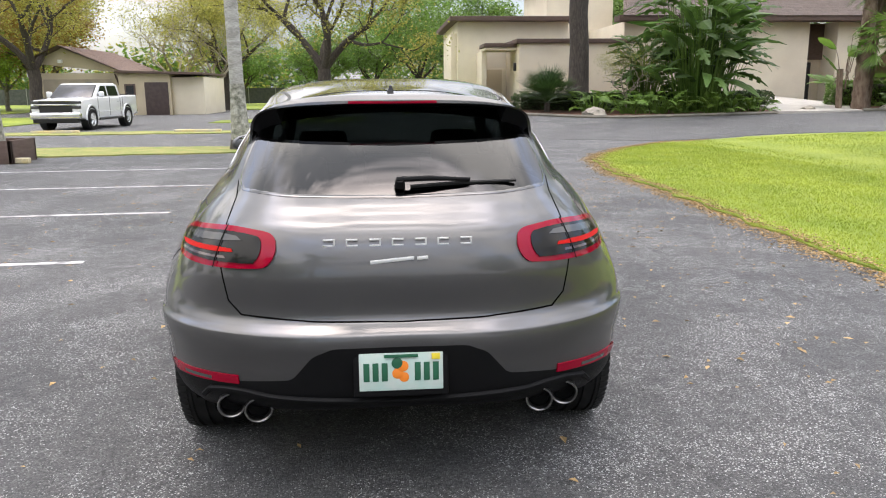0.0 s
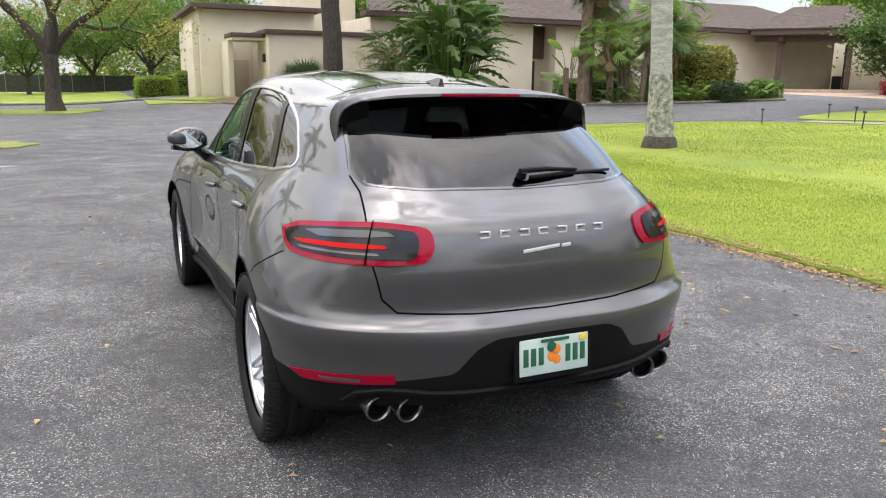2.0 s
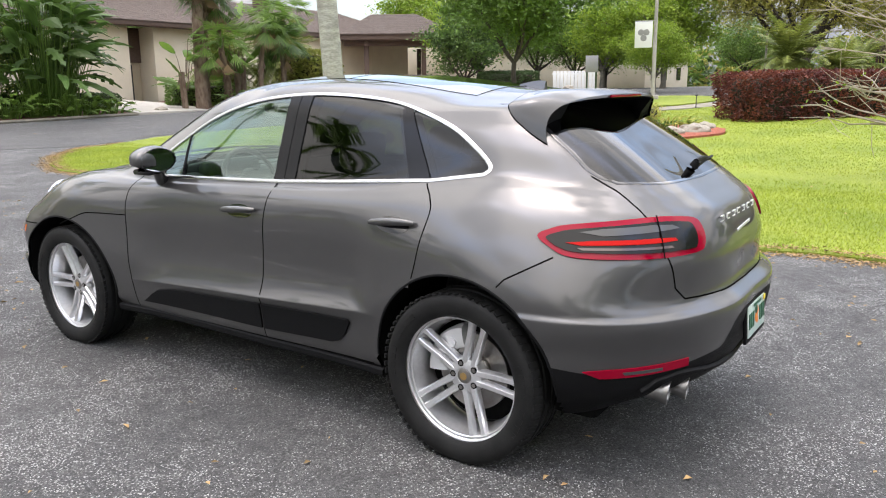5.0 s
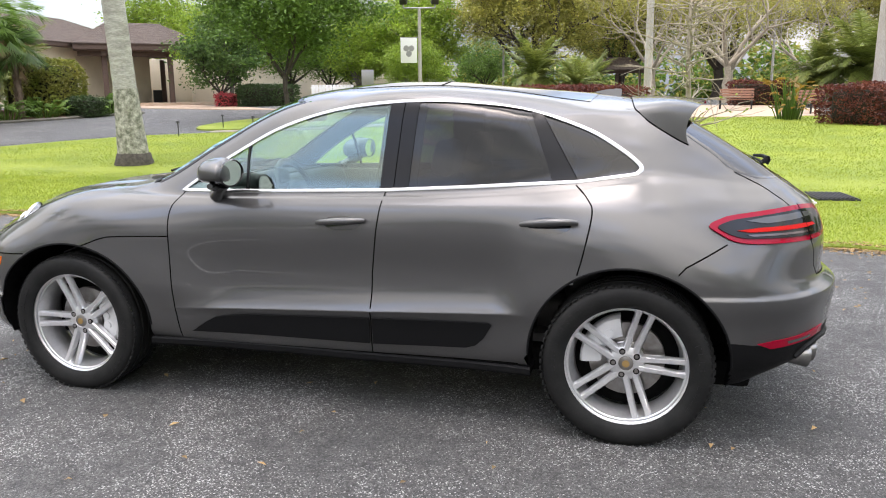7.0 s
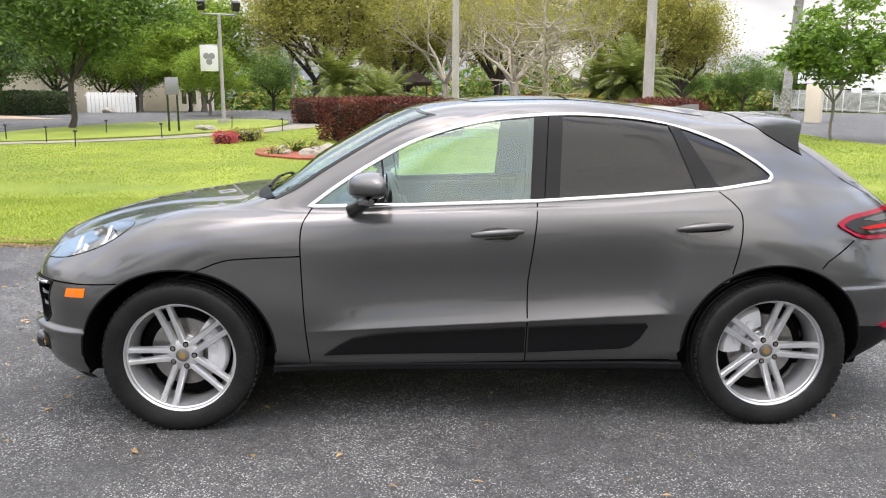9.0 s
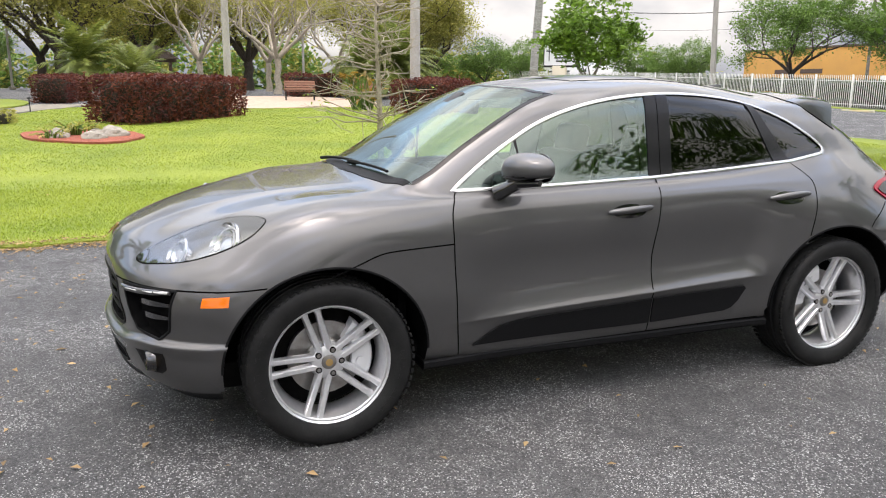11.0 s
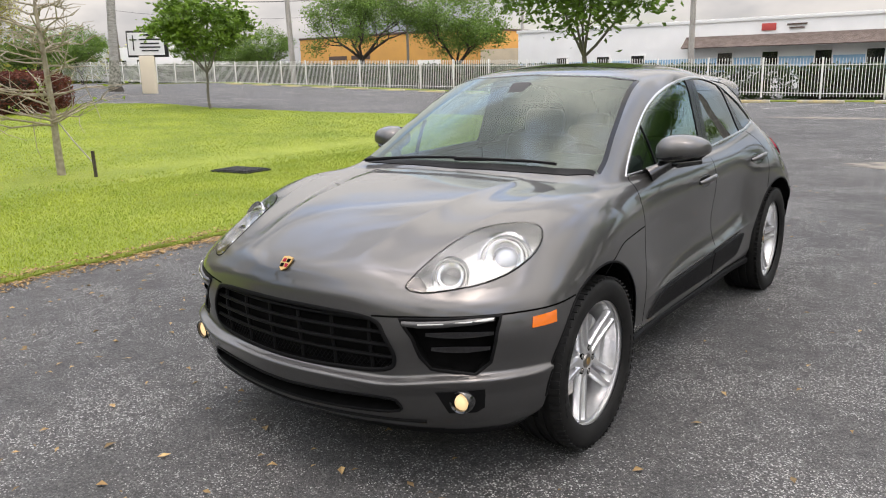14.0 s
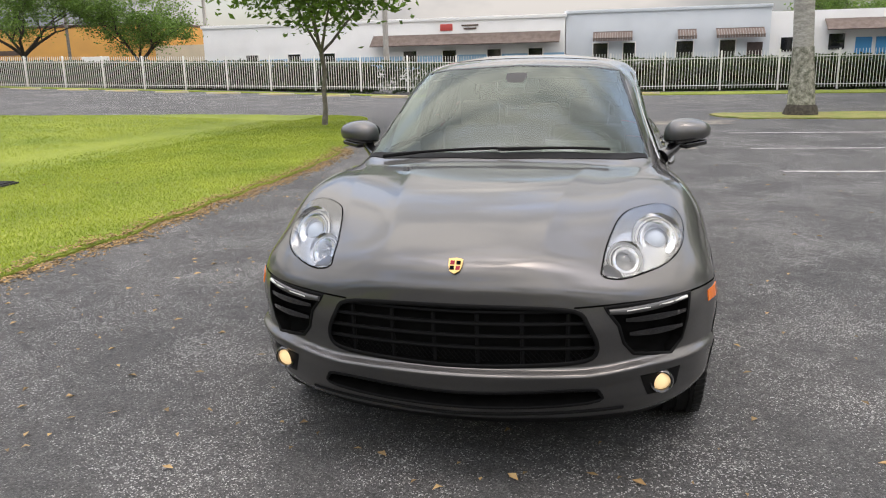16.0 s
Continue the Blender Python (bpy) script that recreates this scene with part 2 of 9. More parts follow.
def add_tube(bm, points, radii, sides=8, cap=True, mi=0):
    """A tapered tube along a line of points."""
    pts = [Vector(p) for p in points]
    if not hasattr(radii, "__len__"):
        radii = [radii] * len(pts)
    rings = []
    ref = None
    for i, p in enumerate(pts):
        d = (pts[min(i + 1, len(pts) - 1)] - pts[max(i - 1, 0)])
        if d.length < 1e-9:
            d = Vector((0, 0, 1))
        d.normalize()
        if ref is None:
            ref = d.orthogonal().normalized()
        a = (ref - d * ref.dot(d))
        a = a.normalized() if a.length > 1e-6 else d.orthogonal().normalized()
        ref = a
        b = d.cross(a)
        rings.append([bm.verts.new(p + (a * math.cos(q) + b * math.sin(q)) * radii[i])
                      for q in (2 * math.pi * k / sides for k in range(sides))])
    for r0, r1 in zip(rings, rings[1:]):
        for k in range(sides):
            bm.faces.new((r0[k], r0[(k + 1) % sides], r1[(k + 1) % sides], r1[k])).material_index = mi
    if cap:
        bm.faces.new(rings[0][::-1]).material_index = mi
        bm.faces.new(rings[-1]).material_index = mi
    return bm


def tube(points, radii, sides=8, cap=True):
    return add_tube(bmesh.new(), points, radii, sides, cap)


def lathe(profile, n=48, axis="z", closed=False):
    """Turns (radius, height) pairs round an axis."""
    bm = bmesh.new()
    rings = []
    for k in range(n):
        a = 2 * math.pi * k / n
        c, s = math.cos(a), math.sin(a)
        row = []
        for r, h in profile:
            row.append(bm.verts.new((r * c, r * s, h) if axis == "z" else (h, r * c, r * s)))
        rings.append(row)
    m = len(profile)
    for k in range(n):
        a, b = rings[k], rings[(k + 1) % n]
        for j in range(m if closed else m - 1):
            jj = (j + 1) % m
            bm.faces.new((a[j], a[jj], b[jj], b[j]))
    bmesh.ops.remove_doubles(bm, verts=bm.verts, dist=1e-5)
    return bm


def smooth_line(pts, n=8, closed=False):
    """A Catmull-Rom curve through 2D or 3D points."""
    p = [np.array(q, float) for q in pts]
    k = len(p)
    out = []
    for i in range(k if closed else k - 1):
        p1, p2 = p[i], p[(i + 1) % k]
        p0 = p[i - 1] if (i or closed) else 2 * p1 - p2
        p3 = p[(i + 2) % k] if (closed or i + 2 < k) else 2 * p2 - p1
        for j in range(n):
            t = j / n
            out.append(0.5 * (2 * p1 + (p2 - p0) * t + (2 * p0 - 5 * p1 + 4 * p2 - p3) * t * t + (3 * p1 - p0 - 3 * p2 + p3) * t ** 3))
    if not closed:
        out.append(p[-1])
    return out


def inside(poly, x, y):
    """Even-odd test for arrays of points against a closed outline."""
    x, y = np.asarray(x), np.asarray(y)
    hit = np.zeros(x.shape, bool)
    for (x0, y0), (x1, y1) in zip(poly, list(poly[1:]) + [poly[0]]):
        if y0 == y1:
            continue
        cross = ((y0 > y) != (y1 > y)) & (x < (x1 - x0) * (y - y0) / (y1 - y0) + x0)
        hit ^= cross
    return hit

# ---- the grey car: its skin is lofted through the body's character lines, from the lower lip up to the roof ----
# each line runs from the tail's middle round the side to the nose's middle, as (half width, along, height)
LINES = [
    [(0, -2.02, .30), (.40, -2.02, .30), (.66, -1.97, .29), (.83, -1.78, .27), (.84, -1.40, .25), (.80, -.90, .245), (.79, -.2, .24),
     (.79, .80, .24), (.82, 1.40, .24), (.77, 1.84, .215), (.61, 2.00, .20), (.34, 2.10, .195), (0, 2.14, .195)],
    [(0, -2.235, .375), (.40, -2.225, .375), (.68, -2.12, .38), (.892, -1.84, .38), (.935, -1.40, .37), (.872, -.90, .31), (.856, -.2, .30),
     (.860, .80, .30), (.93, 1.40, .36), (.875, 1.86, .32), (.69, 2.08, .295), (.36, 2.215, .285), (0, 2.255, .28)],
    [(0, -2.305, .52), (.40, -2.29, .52), (.69, -2.16, .525), (.915, -1.86, .53), (.955, -1.40, .54), (.893, -.90, .47), (.880, -.2, .455),
     (.888, .80, .46), (.95, 1.40, .52), (.903, 1.87, .48), (.71, 2.12, .45), (.36, 2.255, .44), (0, 2.295, .435)],
    [(0, -2.305, .675), (.40, -2.285, .675), (.695, -2.16, .675), (.920, -1.86, .69), (.957, -1.40, .71), (.905, -.90, .60), (.897, -.2, .575),
     (.900, .80, .59), (.953, 1.40, .68), (.907, 1.86, .64), (.715, 2.11, .615), (.36, 2.25, .605), (0, 2.29, .60)],
    [(0, -2.262, .725), (.40, -2.242, .725), (.685, -2.13, .73), (.912, -1.84, .76), (.950, -1.40, .79), (.893, -.90, .73), (.880, -.2, .71),
     (.886, .80, .72), (.944, 1.40, .79), (.892, 1.84, .73), (.71, 2.09, .715), (.36, 2.24, .715), (0, 2.285, .715)],
    [(0, -2.262, .88), (.40, -2.24, .88), (.67, -2.12, .885), (.862, -1.80, .89), (.928, -1.40, .905), (.882, -.90, .89), (.872, -.2, .88),
     (.876, .80, .87), (.917, 1.40, .90), (.83, 1.83, .82), (.67, 2.05, .785), (.35, 2.215, .785), (0, 2.27, .785)],
    [(0, -2.215, 1.005), (.40, -2.19, 1.005), (.64, -2.06, 1.01), (.80, -1.74, 1.015), (.865, -1.40, 1.02), (.858, -.90, .995), (.853, -.2, .98),
     (.848, .80, .965), (.858, 1.38, .985), (.775, 1.72, .925), (.63, 1.94, .868), (.34, 2.13, .866), (0, 2.205, .862)],
    [(0, -2.13, 1.075), (.40, -2.11, 1.075), (.61, -1.99, 1.08), (.745, -1.66, 1.10), (.79, -1.40, 1.11), (.812, -.90, 1.06), (.818, -.2, 1.035),
     (.810, .80, 1.012), (.785, 1.30, 1.032), (.70, 1.50, 1.022), (.57, 1.66, 1.000), (.32, 1.80, .994), (0, 1.86, .992)],
    [(0, -2.06, 1.125), (.40, -2.04, 1.125), (.585, -1.93, 1.13), (.695, -1.60, 1.165), (.735, -1.38, 1.165), (.768, -.90, 1.11), (.780, -.2, 1.068),
     (.768, .82, 1.045), (.705, 1.045, 1.062), (.62, 1.075, 1.072), (.48, 1.098, 1.079), (.26, 1.116, 1.086), (0, 1.122, 1.089)],
    [(0, -1.87, 1.245), (.36, -1.855, 1.25), (.54, -1.79, 1.255), (.645, -1.50, 1.28), (.675, -1.30, 1.29), (.708, -.90, 1.28), (.718, -.2, 1.275),
     (.695, .50, 1.245), (.63, .68, 1.265), (.54, .725, 1.275), (.41, .755, 1.283), (.22, .785, 1.288), (0, .79, 1.288)],
    [(0, -1.62, 1.40), (.32, -1.61, 1.40), (.48, -1.57, 1.395), (.575, -1.40, 1.392), (.603, -1.15, 1.412), (.628, -.85, 1.457), (.637, -.25, 1.490),
     (.620, .10, 1.455), (.57, .22, 1.475), (.48, .26, 1.498), (.37, .29, 1.512), (.20, .31, 1.522), (0, .32, 1.525)],
    [(0, -1.47, 1.500), (.29, -1.46, 1.498), (.43, -1.42, 1.485), (.515, -1.27, 1.475), (.540, -1.02, 1.500), (.555, -.70, 1.527), (.56, -.3, 1.535),
     (.54, -.05, 1.525), (.48, .04, 1.532), (.41, .07, 1.540), (.31, .09, 1.548), (.17, .10, 1.555), (0, .10, 1.558)],
    [(0, -1.20, 1.548), (.12, -1.19, 1.548), (.18, -1.15, 1.55), (.22, -1.0, 1.556), (.24, -.85, 1.562), (.25, -.6, 1.572), (.25, -.40, 1.575),
     (.24, -.26, 1.576), (.21, -.18, 1.577), (.18, -.15, 1.577), (.13, -.13, 1.578), (.07, -.12, 1.578), (0, -.12, 1.578)],
]


def resample(net, axis, counts, ends):
    """A smooth curve (even in its second derivative) through a net of points along one axis. ends: 'mirror' continues the net across x = 0."""
    net = np.moveaxis(np.asarray(net, float), axis, 0)
    k = len(net)
    if ends == "mirror":
        flip = np.array([-1, 1, 1])
        net = np.concatenate([net[4:0:-1] * flip, net, net[-2:-6:-1] * flip])
        lead = 4
    else:
        lead = 0
    n = len(net)
    h = np.maximum(np.linalg.norm(np.diff(net, axis=0), axis=-1).reshape(n - 1, -1).mean(1), 1e-4)
    sys, rhs = np.eye(n), np.zeros((n, net[0].size))
    flat_net = net.reshape(n, -1)
    for i in range(1, n - 1):
        sys[i, i - 1:i + 2] = h[i - 1], 2 * (h[i - 1] + h[i]), h[i]
        rhs[i] = 6 * ((flat_net[i + 1] - flat_net[i]) / h[i] - (flat_net[i] - flat_net[i - 1]) / h[i - 1])
    bend = np.linalg.solve(sys, rhs)
    out = []
    for i in range(k - 1):
        q = i + lead
        for j in range(counts[i]):
            t = j / counts[i]
            u = 1 - t
            out.append(u * flat_net[q] + t * flat_net[q + 1] + h[q] ** 2 / 6 * ((u ** 3 - u) * bend[q] + (t ** 3 - t) * bend[q + 1]))
    out.append(flat_net[lead + k - 1])
    return np.moveaxis(np.array(out).reshape(-1, *net.shape[1:]), 0, axis)


def resample_tight(net, counts):
    """Interpolation across the lines that keeps close to them, with no overshoot at the bumpers' ledges."""
    net = np.asarray(net, float)
    k = len(net)
    step = np.maximum(np.linalg.norm(np.diff(net, axis=0), axis=-1).mean(1), 1e-4)
    full = np.concatenate([2 * net[:1] - net[1:2], net, 2 * net[-1:] - net[-2:-1]])
    steps = np.r_[step[0], step, step[-1]][:, None, None]
    slope = np.diff(full, axis=0) / steps
    tang = (slope[:-1] * steps[1:] + slope[1:] * steps[:-1]) / (steps[1:] + steps[:-1])
    out = []
    for i in range(k - 1):
        for t in np.arange(counts[i]) / counts[i]:
            out.append((2 * t ** 3 - 3 * t * t + 1) * net[i] + (t ** 3 - 2 * t * t + t) * step[i] * tang[i]
                       + (-2 * t ** 3 + 3 * t * t) * net[i + 1] + (t ** 3 - t * t) * step[i] * tang[i + 1])
    return np.array(out + [net[-1]])


S_COUNT = [16, 14, 18, 24, 26, 32, 44, 30, 24, 20, 28, 24]
V_COUNT = [8, 20, 26, 8, 14, 12, 14, 22, 34, 18, 10, 10]
skin = resample_tight(resample(LINES, 1, S_COUNT, "mirror"), V_COUNT)
# the flanks, roof and bonnet are one even curve; the bumpers keep their ledges
for _ in range(14):
    y, z = skin[1:-1, :, 1], skin[1:-1, :, 2]
    free = np.clip((1.85 - np.abs(y)) / .3, 0, 1)
    free = np.maximum(free, np.clip((z - .86) / .08, 0, 1))[..., None]
    skin[1:-1] += free * .25 * (skin[:-2] - 2 * skin[1:-1] + skin[2:])


def ramp(a, b, v):
    t = np.clip((v - a) / (b - a), 0, 1)
    return t * t * (3 - 2 * t)


# bonnet, screens and roof are taut: ripples go, the broad curve stays
def even(grid, mask, rounds):
    for k in range(rounds):
        pad = np.concatenate([grid[:, 1:2] * np.array([-1, 1, 1]), grid, grid[:, -2:-1] * np.array([-1, 1, 1])], 1)
        pull = np.zeros_like(grid)
        pull[1:-1] = (pad[:-2, 1:-1] + pad[2:, 1:-1] + pad[1:-1, :-2] + pad[1:-1, 2:]) / 4 - grid[1:-1]
        grid += mask * pull * (-.68 if k % 2 else .66)
    return grid


sx, sy, sz = np.moveaxis(skin, -1, 0)
hood_mask = ramp(1.02, 1.14, sy) * (1 - ramp(1.98, 2.16, sy)) * (1 - ramp(.60, .82, sx)) * (sz > .84)
screen_mask = ramp(1.10, 1.16, sz) * (1 - ramp(.50, .66, sx))
skin = even(skin, np.maximum(hood_mask, screen_mask)[..., None], 260)
# the roof falls away towards the spoiler
sx, sy, sz = np.moveaxis(skin, -1, 0)
skin[..., 2] -= .038 * ramp(.35, 1.30, -sy) * (1 - ramp(1.42, 1.60, -sy)) * ramp(1.40, 1.50, sz)
# the bonnet's sheet: straight at the screen, rounding evenly down to the nose and the wings
sx, sy, sz = np.moveaxis(skin, -1, 0)
v, u, xx = sy - 1.6, np.maximum(0, sy - 1.38), sx * sx
sheet = 1.0352 - .0874 * v - .0012 * u ** 2 - .2089 * u ** 3 - .0195 * xx + .0728 * xx * v - .5515 * xx * u * u + .0138 * xx * xx - .4069 * xx * xx * u
taut = ramp(1.105, 1.165, sy) * (1 - ramp(1.98, 2.12, sy)) * (1 - ramp(.58, .76, sx)) * (sz > .84)
skin[..., 2] += taut * (sheet - sz)
# pressed creases: the step low on the doors, and the raised middle of the bonnet
sx, sy, sz = np.moveaxis(skin, -1, 0)
mid = ramp(-1.0, -.80, sy) * (1 - ramp(.50, .94, sy))
fold = np.interp(sy, [-.85, .77], [.548, .468])
up = np.clip((sz - fold) / .115, 0, 1)
skin[..., 0] -= .030 * up * (2 - up) * (1 - ramp(.10, .42, sz - fold)) * mid
skin[..., 0] += .006 * np.clip(1 - np.abs(sz - fold) / .05, 0, 1) ** 2 * mid
on_bonnet = ramp(1.00, 1.40, sy) * (1 - ramp(2.02, 2.2, sy)) * (sz > .8)
for edge, high in ((np.interp(sy, [1.0, 1.55, 2.15], [.45, .362, .285]), .0085), (np.interp(sy, [1.0, 1.5, 2.15], [.70, .615, .485]), .0050)):
    beyond = np.clip((sx - edge) / .10, 0, 1)
    skin[..., 2] -= high * beyond * (2 - beyond) * (1 - ramp(.10, .34, sx - edge)) * on_bonnet
# the sharp shelf across the rear bumper
tail = 1 - ramp(-1.78, -1.55, skin[..., 1])
out_x, out_y = skin[..., 0] * .6, skin[..., 1] + 1.3
length = np.maximum(np.hypot(out_x, out_y), 1e-6)
push = .014 * tail * (1 - ramp(.672, .692, skin[..., 2])) * ramp(.54, .66, skin[..., 2])
skin[..., 0] += push * out_x / length
skin[..., 1] += push * out_y / length
# the front bumper's ledge below grille and side intakes: the face above steps back, the face below stands proud
nose_k = ramp(1.72, 1.92, skin[..., 1])
ledge = .462 + .030 * ramp(.42, .72, skin[..., 0])
above = skin[..., 2] - ledge
out_x, out_y = skin[..., 0] * .45, skin[..., 1] - .6
length = np.maximum(np.hypot(out_x, out_y), 1e-6)
push = nose_k * (.014 * (1 - ramp(-.010, .010, above)) * ramp(-.075, -.010, above) - .022 * ramp(-.010, .010, above) * (1 - ramp(.03, .17, above)))
skin[..., 0] += push * out_x / length
skin[..., 1] += push * out_y / length
skin[..., 0] *= 1 + .028 * ramp(1.62, 1.86, skin[..., 1]) * (1 - ramp(.74, .90, skin[..., 2]))
left = skin[:, -2:0:-1] * np.array([-1, 1, 1])
skin = np.concatenate([skin, left], 1)
NV, NS = skin.shape[:2]
skin_pts = skin.reshape(-1, 3)
skin_faces = []
for i in range(NV - 1):
    for j in range(NS):
        jj = (j + 1) % NS
        skin_faces.append((i * NS + j, i * NS + jj, (i + 1) * NS + jj, (i + 1) * NS + j))
half = NS // 2
top = (NV - 1) * NS
for j in range(half):  # closes the roof's middle
    a, b, c, d = top + j, top + j + 1, top + (NS - j - 1) % NS, top + (NS - j) % NS
    quad = [a, b, c, d]
    quad = [q for n, q in enumerate(quad) if q not in quad[:n]]
    if len(quad) > 2:
        skin_faces.append(tuple(quad))
nu = np.roll(skin, -1, 1) - np.roll(skin, 1, 1)
nv = np.gradient(skin, axis=0)
skin_nor = np.cross(nu, nv).reshape(-1, 3)
skin_nor /= np.maximum(np.linalg.norm(skin_nor, axis=1), 1e-9)[:, None]
skin_nor *= np.sign(np.sum(skin_nor * (skin_pts - np.array([0, 0, .5])) * np.array([1, .35, 1]), 1))[:, None]
skin_nor[top:] = (0, 0, 1)
SKIN_TREE = KDTree(len(skin_pts))
for i, p in enumerate(skin_pts):
    SKIN_TREE.insert(p, i)
SKIN_TREE.balance()
BODY = BVHTree.FromPolygons([tuple(p) for p in skin_pts], skin_faces)
skin_mid = np.array([skin_pts[list(f)].mean(0) for f in skin_faces])


def on_body(p, way):
    """The place and outward normal where a line that goes along way from far outside meets the skin."""
    way = Vector(way)
    start = Vector(p) - way * 4
    hit, nor, _, _ = BODY.ray_cast(start, way)
    if hit is None:
        hit, nor, _, _ = BODY.find_nearest(Vector(p))
    if nor.dot(way) > 0:
        nor = -nor
    return hit, nor


VIEWS = {"left": ((1, 0, 0), lambda a, b: (-0.8, a, b)), "right": ((-1, 0, 0), lambda a, b: (0.8, a, b)),
         "rear": ((0, 1, 0), lambda a, b: (a, -2.0, b)), "front": ((0, -1, 0), lambda a, b: (a, 2.0, b)),
         "above": ((0, 0, -1), lambda a, b: (a, b, 1.2)),
         "tail_left": ((.705, .710, 0), lambda a, b: (-.86 + .71 * a, -1.76 - .705 * a, b))}


def patch(outline, view, lift=0.003, thick=0.012, cell=0.04):
    """A panel that lies on the skin within an outline, seen from one side of the car; its rim turns inwards by thick."""
    way, place = VIEWS[view]
    bm = bmesh.new()
    bm.faces.new([bm.verts.new((a, b, 0)) for a, b in outline])
    lo, hi = np.min(outline, 0), np.max(outline, 0)
    for ax in (0, 1):
        for c in np.arange(lo[ax] + cell * 0.5, hi[ax], cell):
            co, no = [0, 0, 0], [0, 0, 0]
            co[ax], no[ax] = c, 1
            bmesh.ops.bisect_plane(bm, geom=bm.verts[:] + bm.edges[:] + bm.faces[:], plane_co=co, plane_no=no, dist=1e-5)
    bmesh.ops.triangulate(bm, faces=[f for f in bm.faces if len(f.verts) > 4])
    back = {}
    for v in bm.verts:
        hit, nor = on_body(place(v.co.x, v.co.y), way)
        v.co, back[v] = hit + nor * lift, nor
    if thick:
        rim = [e for e in bm.edges if e.is_boundary]
        made = {}
        for e in rim:
            for v in e.verts:
                if v not in made:
                    made[v] = bm.verts.new(v.co - back[v] * thick)
        for e in rim:
            a, b = e.verts
            bm.faces.new((a, b, made[b], made[a]))
    return bm


def strip(line, view, width, height, lift=0.0, closed=False, bm=None, cell=0.02):
    """A raised moulding (or, with a small height, a dark joint) along a line on the skin."""
    way, place = VIEWS[view]
    bm = bm or bmesh.new()
    pts = []
    seq = list(line) + ([line[0]] if closed else [])
    for p, q in zip(seq, seq[1:]):
        n = max(1, int(math.dist(p, q) / cell))
        pts += [(p[0] + (q[0] - p[0]) * k / n, p[1] + (q[1] - p[1]) * k / n) for k in range(n)]
    if not closed:
        pts.append(seq[-1])
    spots = [on_body(place(*p), way) for p in pts]
    rows = []
    k = len(spots)
    for i, (c, nor) in enumerate(spots):
        a = spots[(i + 1) % k if closed else min(i + 1, k - 1)][0]
        b = spots[i - 1 if closed else max(i - 1, 0)][0]
        d = (a - b)
        d = d.normalized() if d.length > 1e-7 else Vector((0, 1, 0))
        side = d.cross(nor).normalized()
        c = c + nor * lift
        rows.append([bm.verts.new(c + side * (width * u) + nor * (height * w))
                     for u, w in ((-.5, -.3), (-.5, .5), (-.3, 1), (.3, 1), (.5, .5), (.5, -.3))])
    for i in range(k if closed else k - 1):
        r, s = rows[i], rows[(i + 1) % k]
        for j in range(5):
            bm.faces.new((r[j], r[j + 1], s[j + 1], s[j]))
    return bm


# outlines of openings and panels, in side view (along, height), and in end view (across, height)
WINDOW = [tuple(p) for p in smooth_line([(.80, 1.050), (.66, 1.150), (.50, 1.250), (.28, 1.362), (-.01, 1.445), (-.36, 1.482), (-.68, 1.473), (-.95, 1.434),
                                         (-1.20, 1.350), (-1.35, 1.264), (-1.425, 1.205), (-1.434, 1.182)], 6)] + [(-1.415, 1.165), (-1.17, 1.130), (-.70, 1.098), (-.29, 1.075), (.30, 1.058)]
HUBS = {"front": 1.4035, "rear": -1.4035}
ARCH_R = {"front": .405, "rear": .415}
ARCH_WIDE = {"front": .036, "rear": .010}
ARCH_Z = .372
SCREEN = [(-.705, 1.085), (-.692, 1.13), (-.563, 1.480), (-.42, 1.502), (0, 1.520), (.42, 1.502), (.563, 1.480), (.692, 1.13), (.705, 1.085), (.35, 1.098), (0, 1.102), (-.35, 1.098)]
REAR_GLASS = [(-.578, 1.146), (-.600, 1.168), (-.602, 1.195), (-.572, 1.30), (-.530, 1.40), (-.50, 1.432), (.50, 1.432), (.530, 1.40), (.572, 1.30), (.602, 1.195), (.600, 1.168), (.578, 1.146), (.40, 1.133), (0, 1.126), (-.40, 1.133)]
GRILLE = [tuple(p) for p in smooth_line([(-.503, .550), (-.47, .635), (-.42, .688), (-.22, .704), (0, .707), (.22, .704), (.42, .688), (.47, .635), (.503, .550), (.46, .498), (.25, .482), (0, .476), (-.25, .482), (-.46, .498)], 4, True)]
LOWER_IN = [tuple(p) for p in smooth_line([(-.515, .378), (-.44, .394), (0, .378), (.44, .394), (.515, .378), (.47, .335), (0, .315), (-.47, .335)], 4, True)]
HEADLAMP = [tuple(p) for p in smooth_line([(-.518, 2.140), (-.513, 2.10), (-.534, 1.956), (-.587, 1.775), (-.68, 1.668), (-.757, 1.632), (-.80, 1.66), (-.816, 1.73), (-.80, 1.84), (-.757, 1.94), (-.684, 2.035), (-.59, 2.115)], 4, True)]
TAIL_LAMP = [tuple(p) for p in smooth_line([(-.02, .965), (.03, .990), (.11, 1.007), (.38, 1.029), (.53, 1.022), (.590, 1.008), (.613, .975), (.618, .943), (.606, .912), (.572, .898), (.42, .892), (.165, .892), (.06, .901), (.01, .930)], 4, True)]


def side_intake(s):
    return [(s * a, b) for a, b in ((.525, .697), (.66, .702), (.828, .708), (.822, .62), (.805, .54), (.765, .498), (.63, .516), (.595, .56), (.575, .63))]


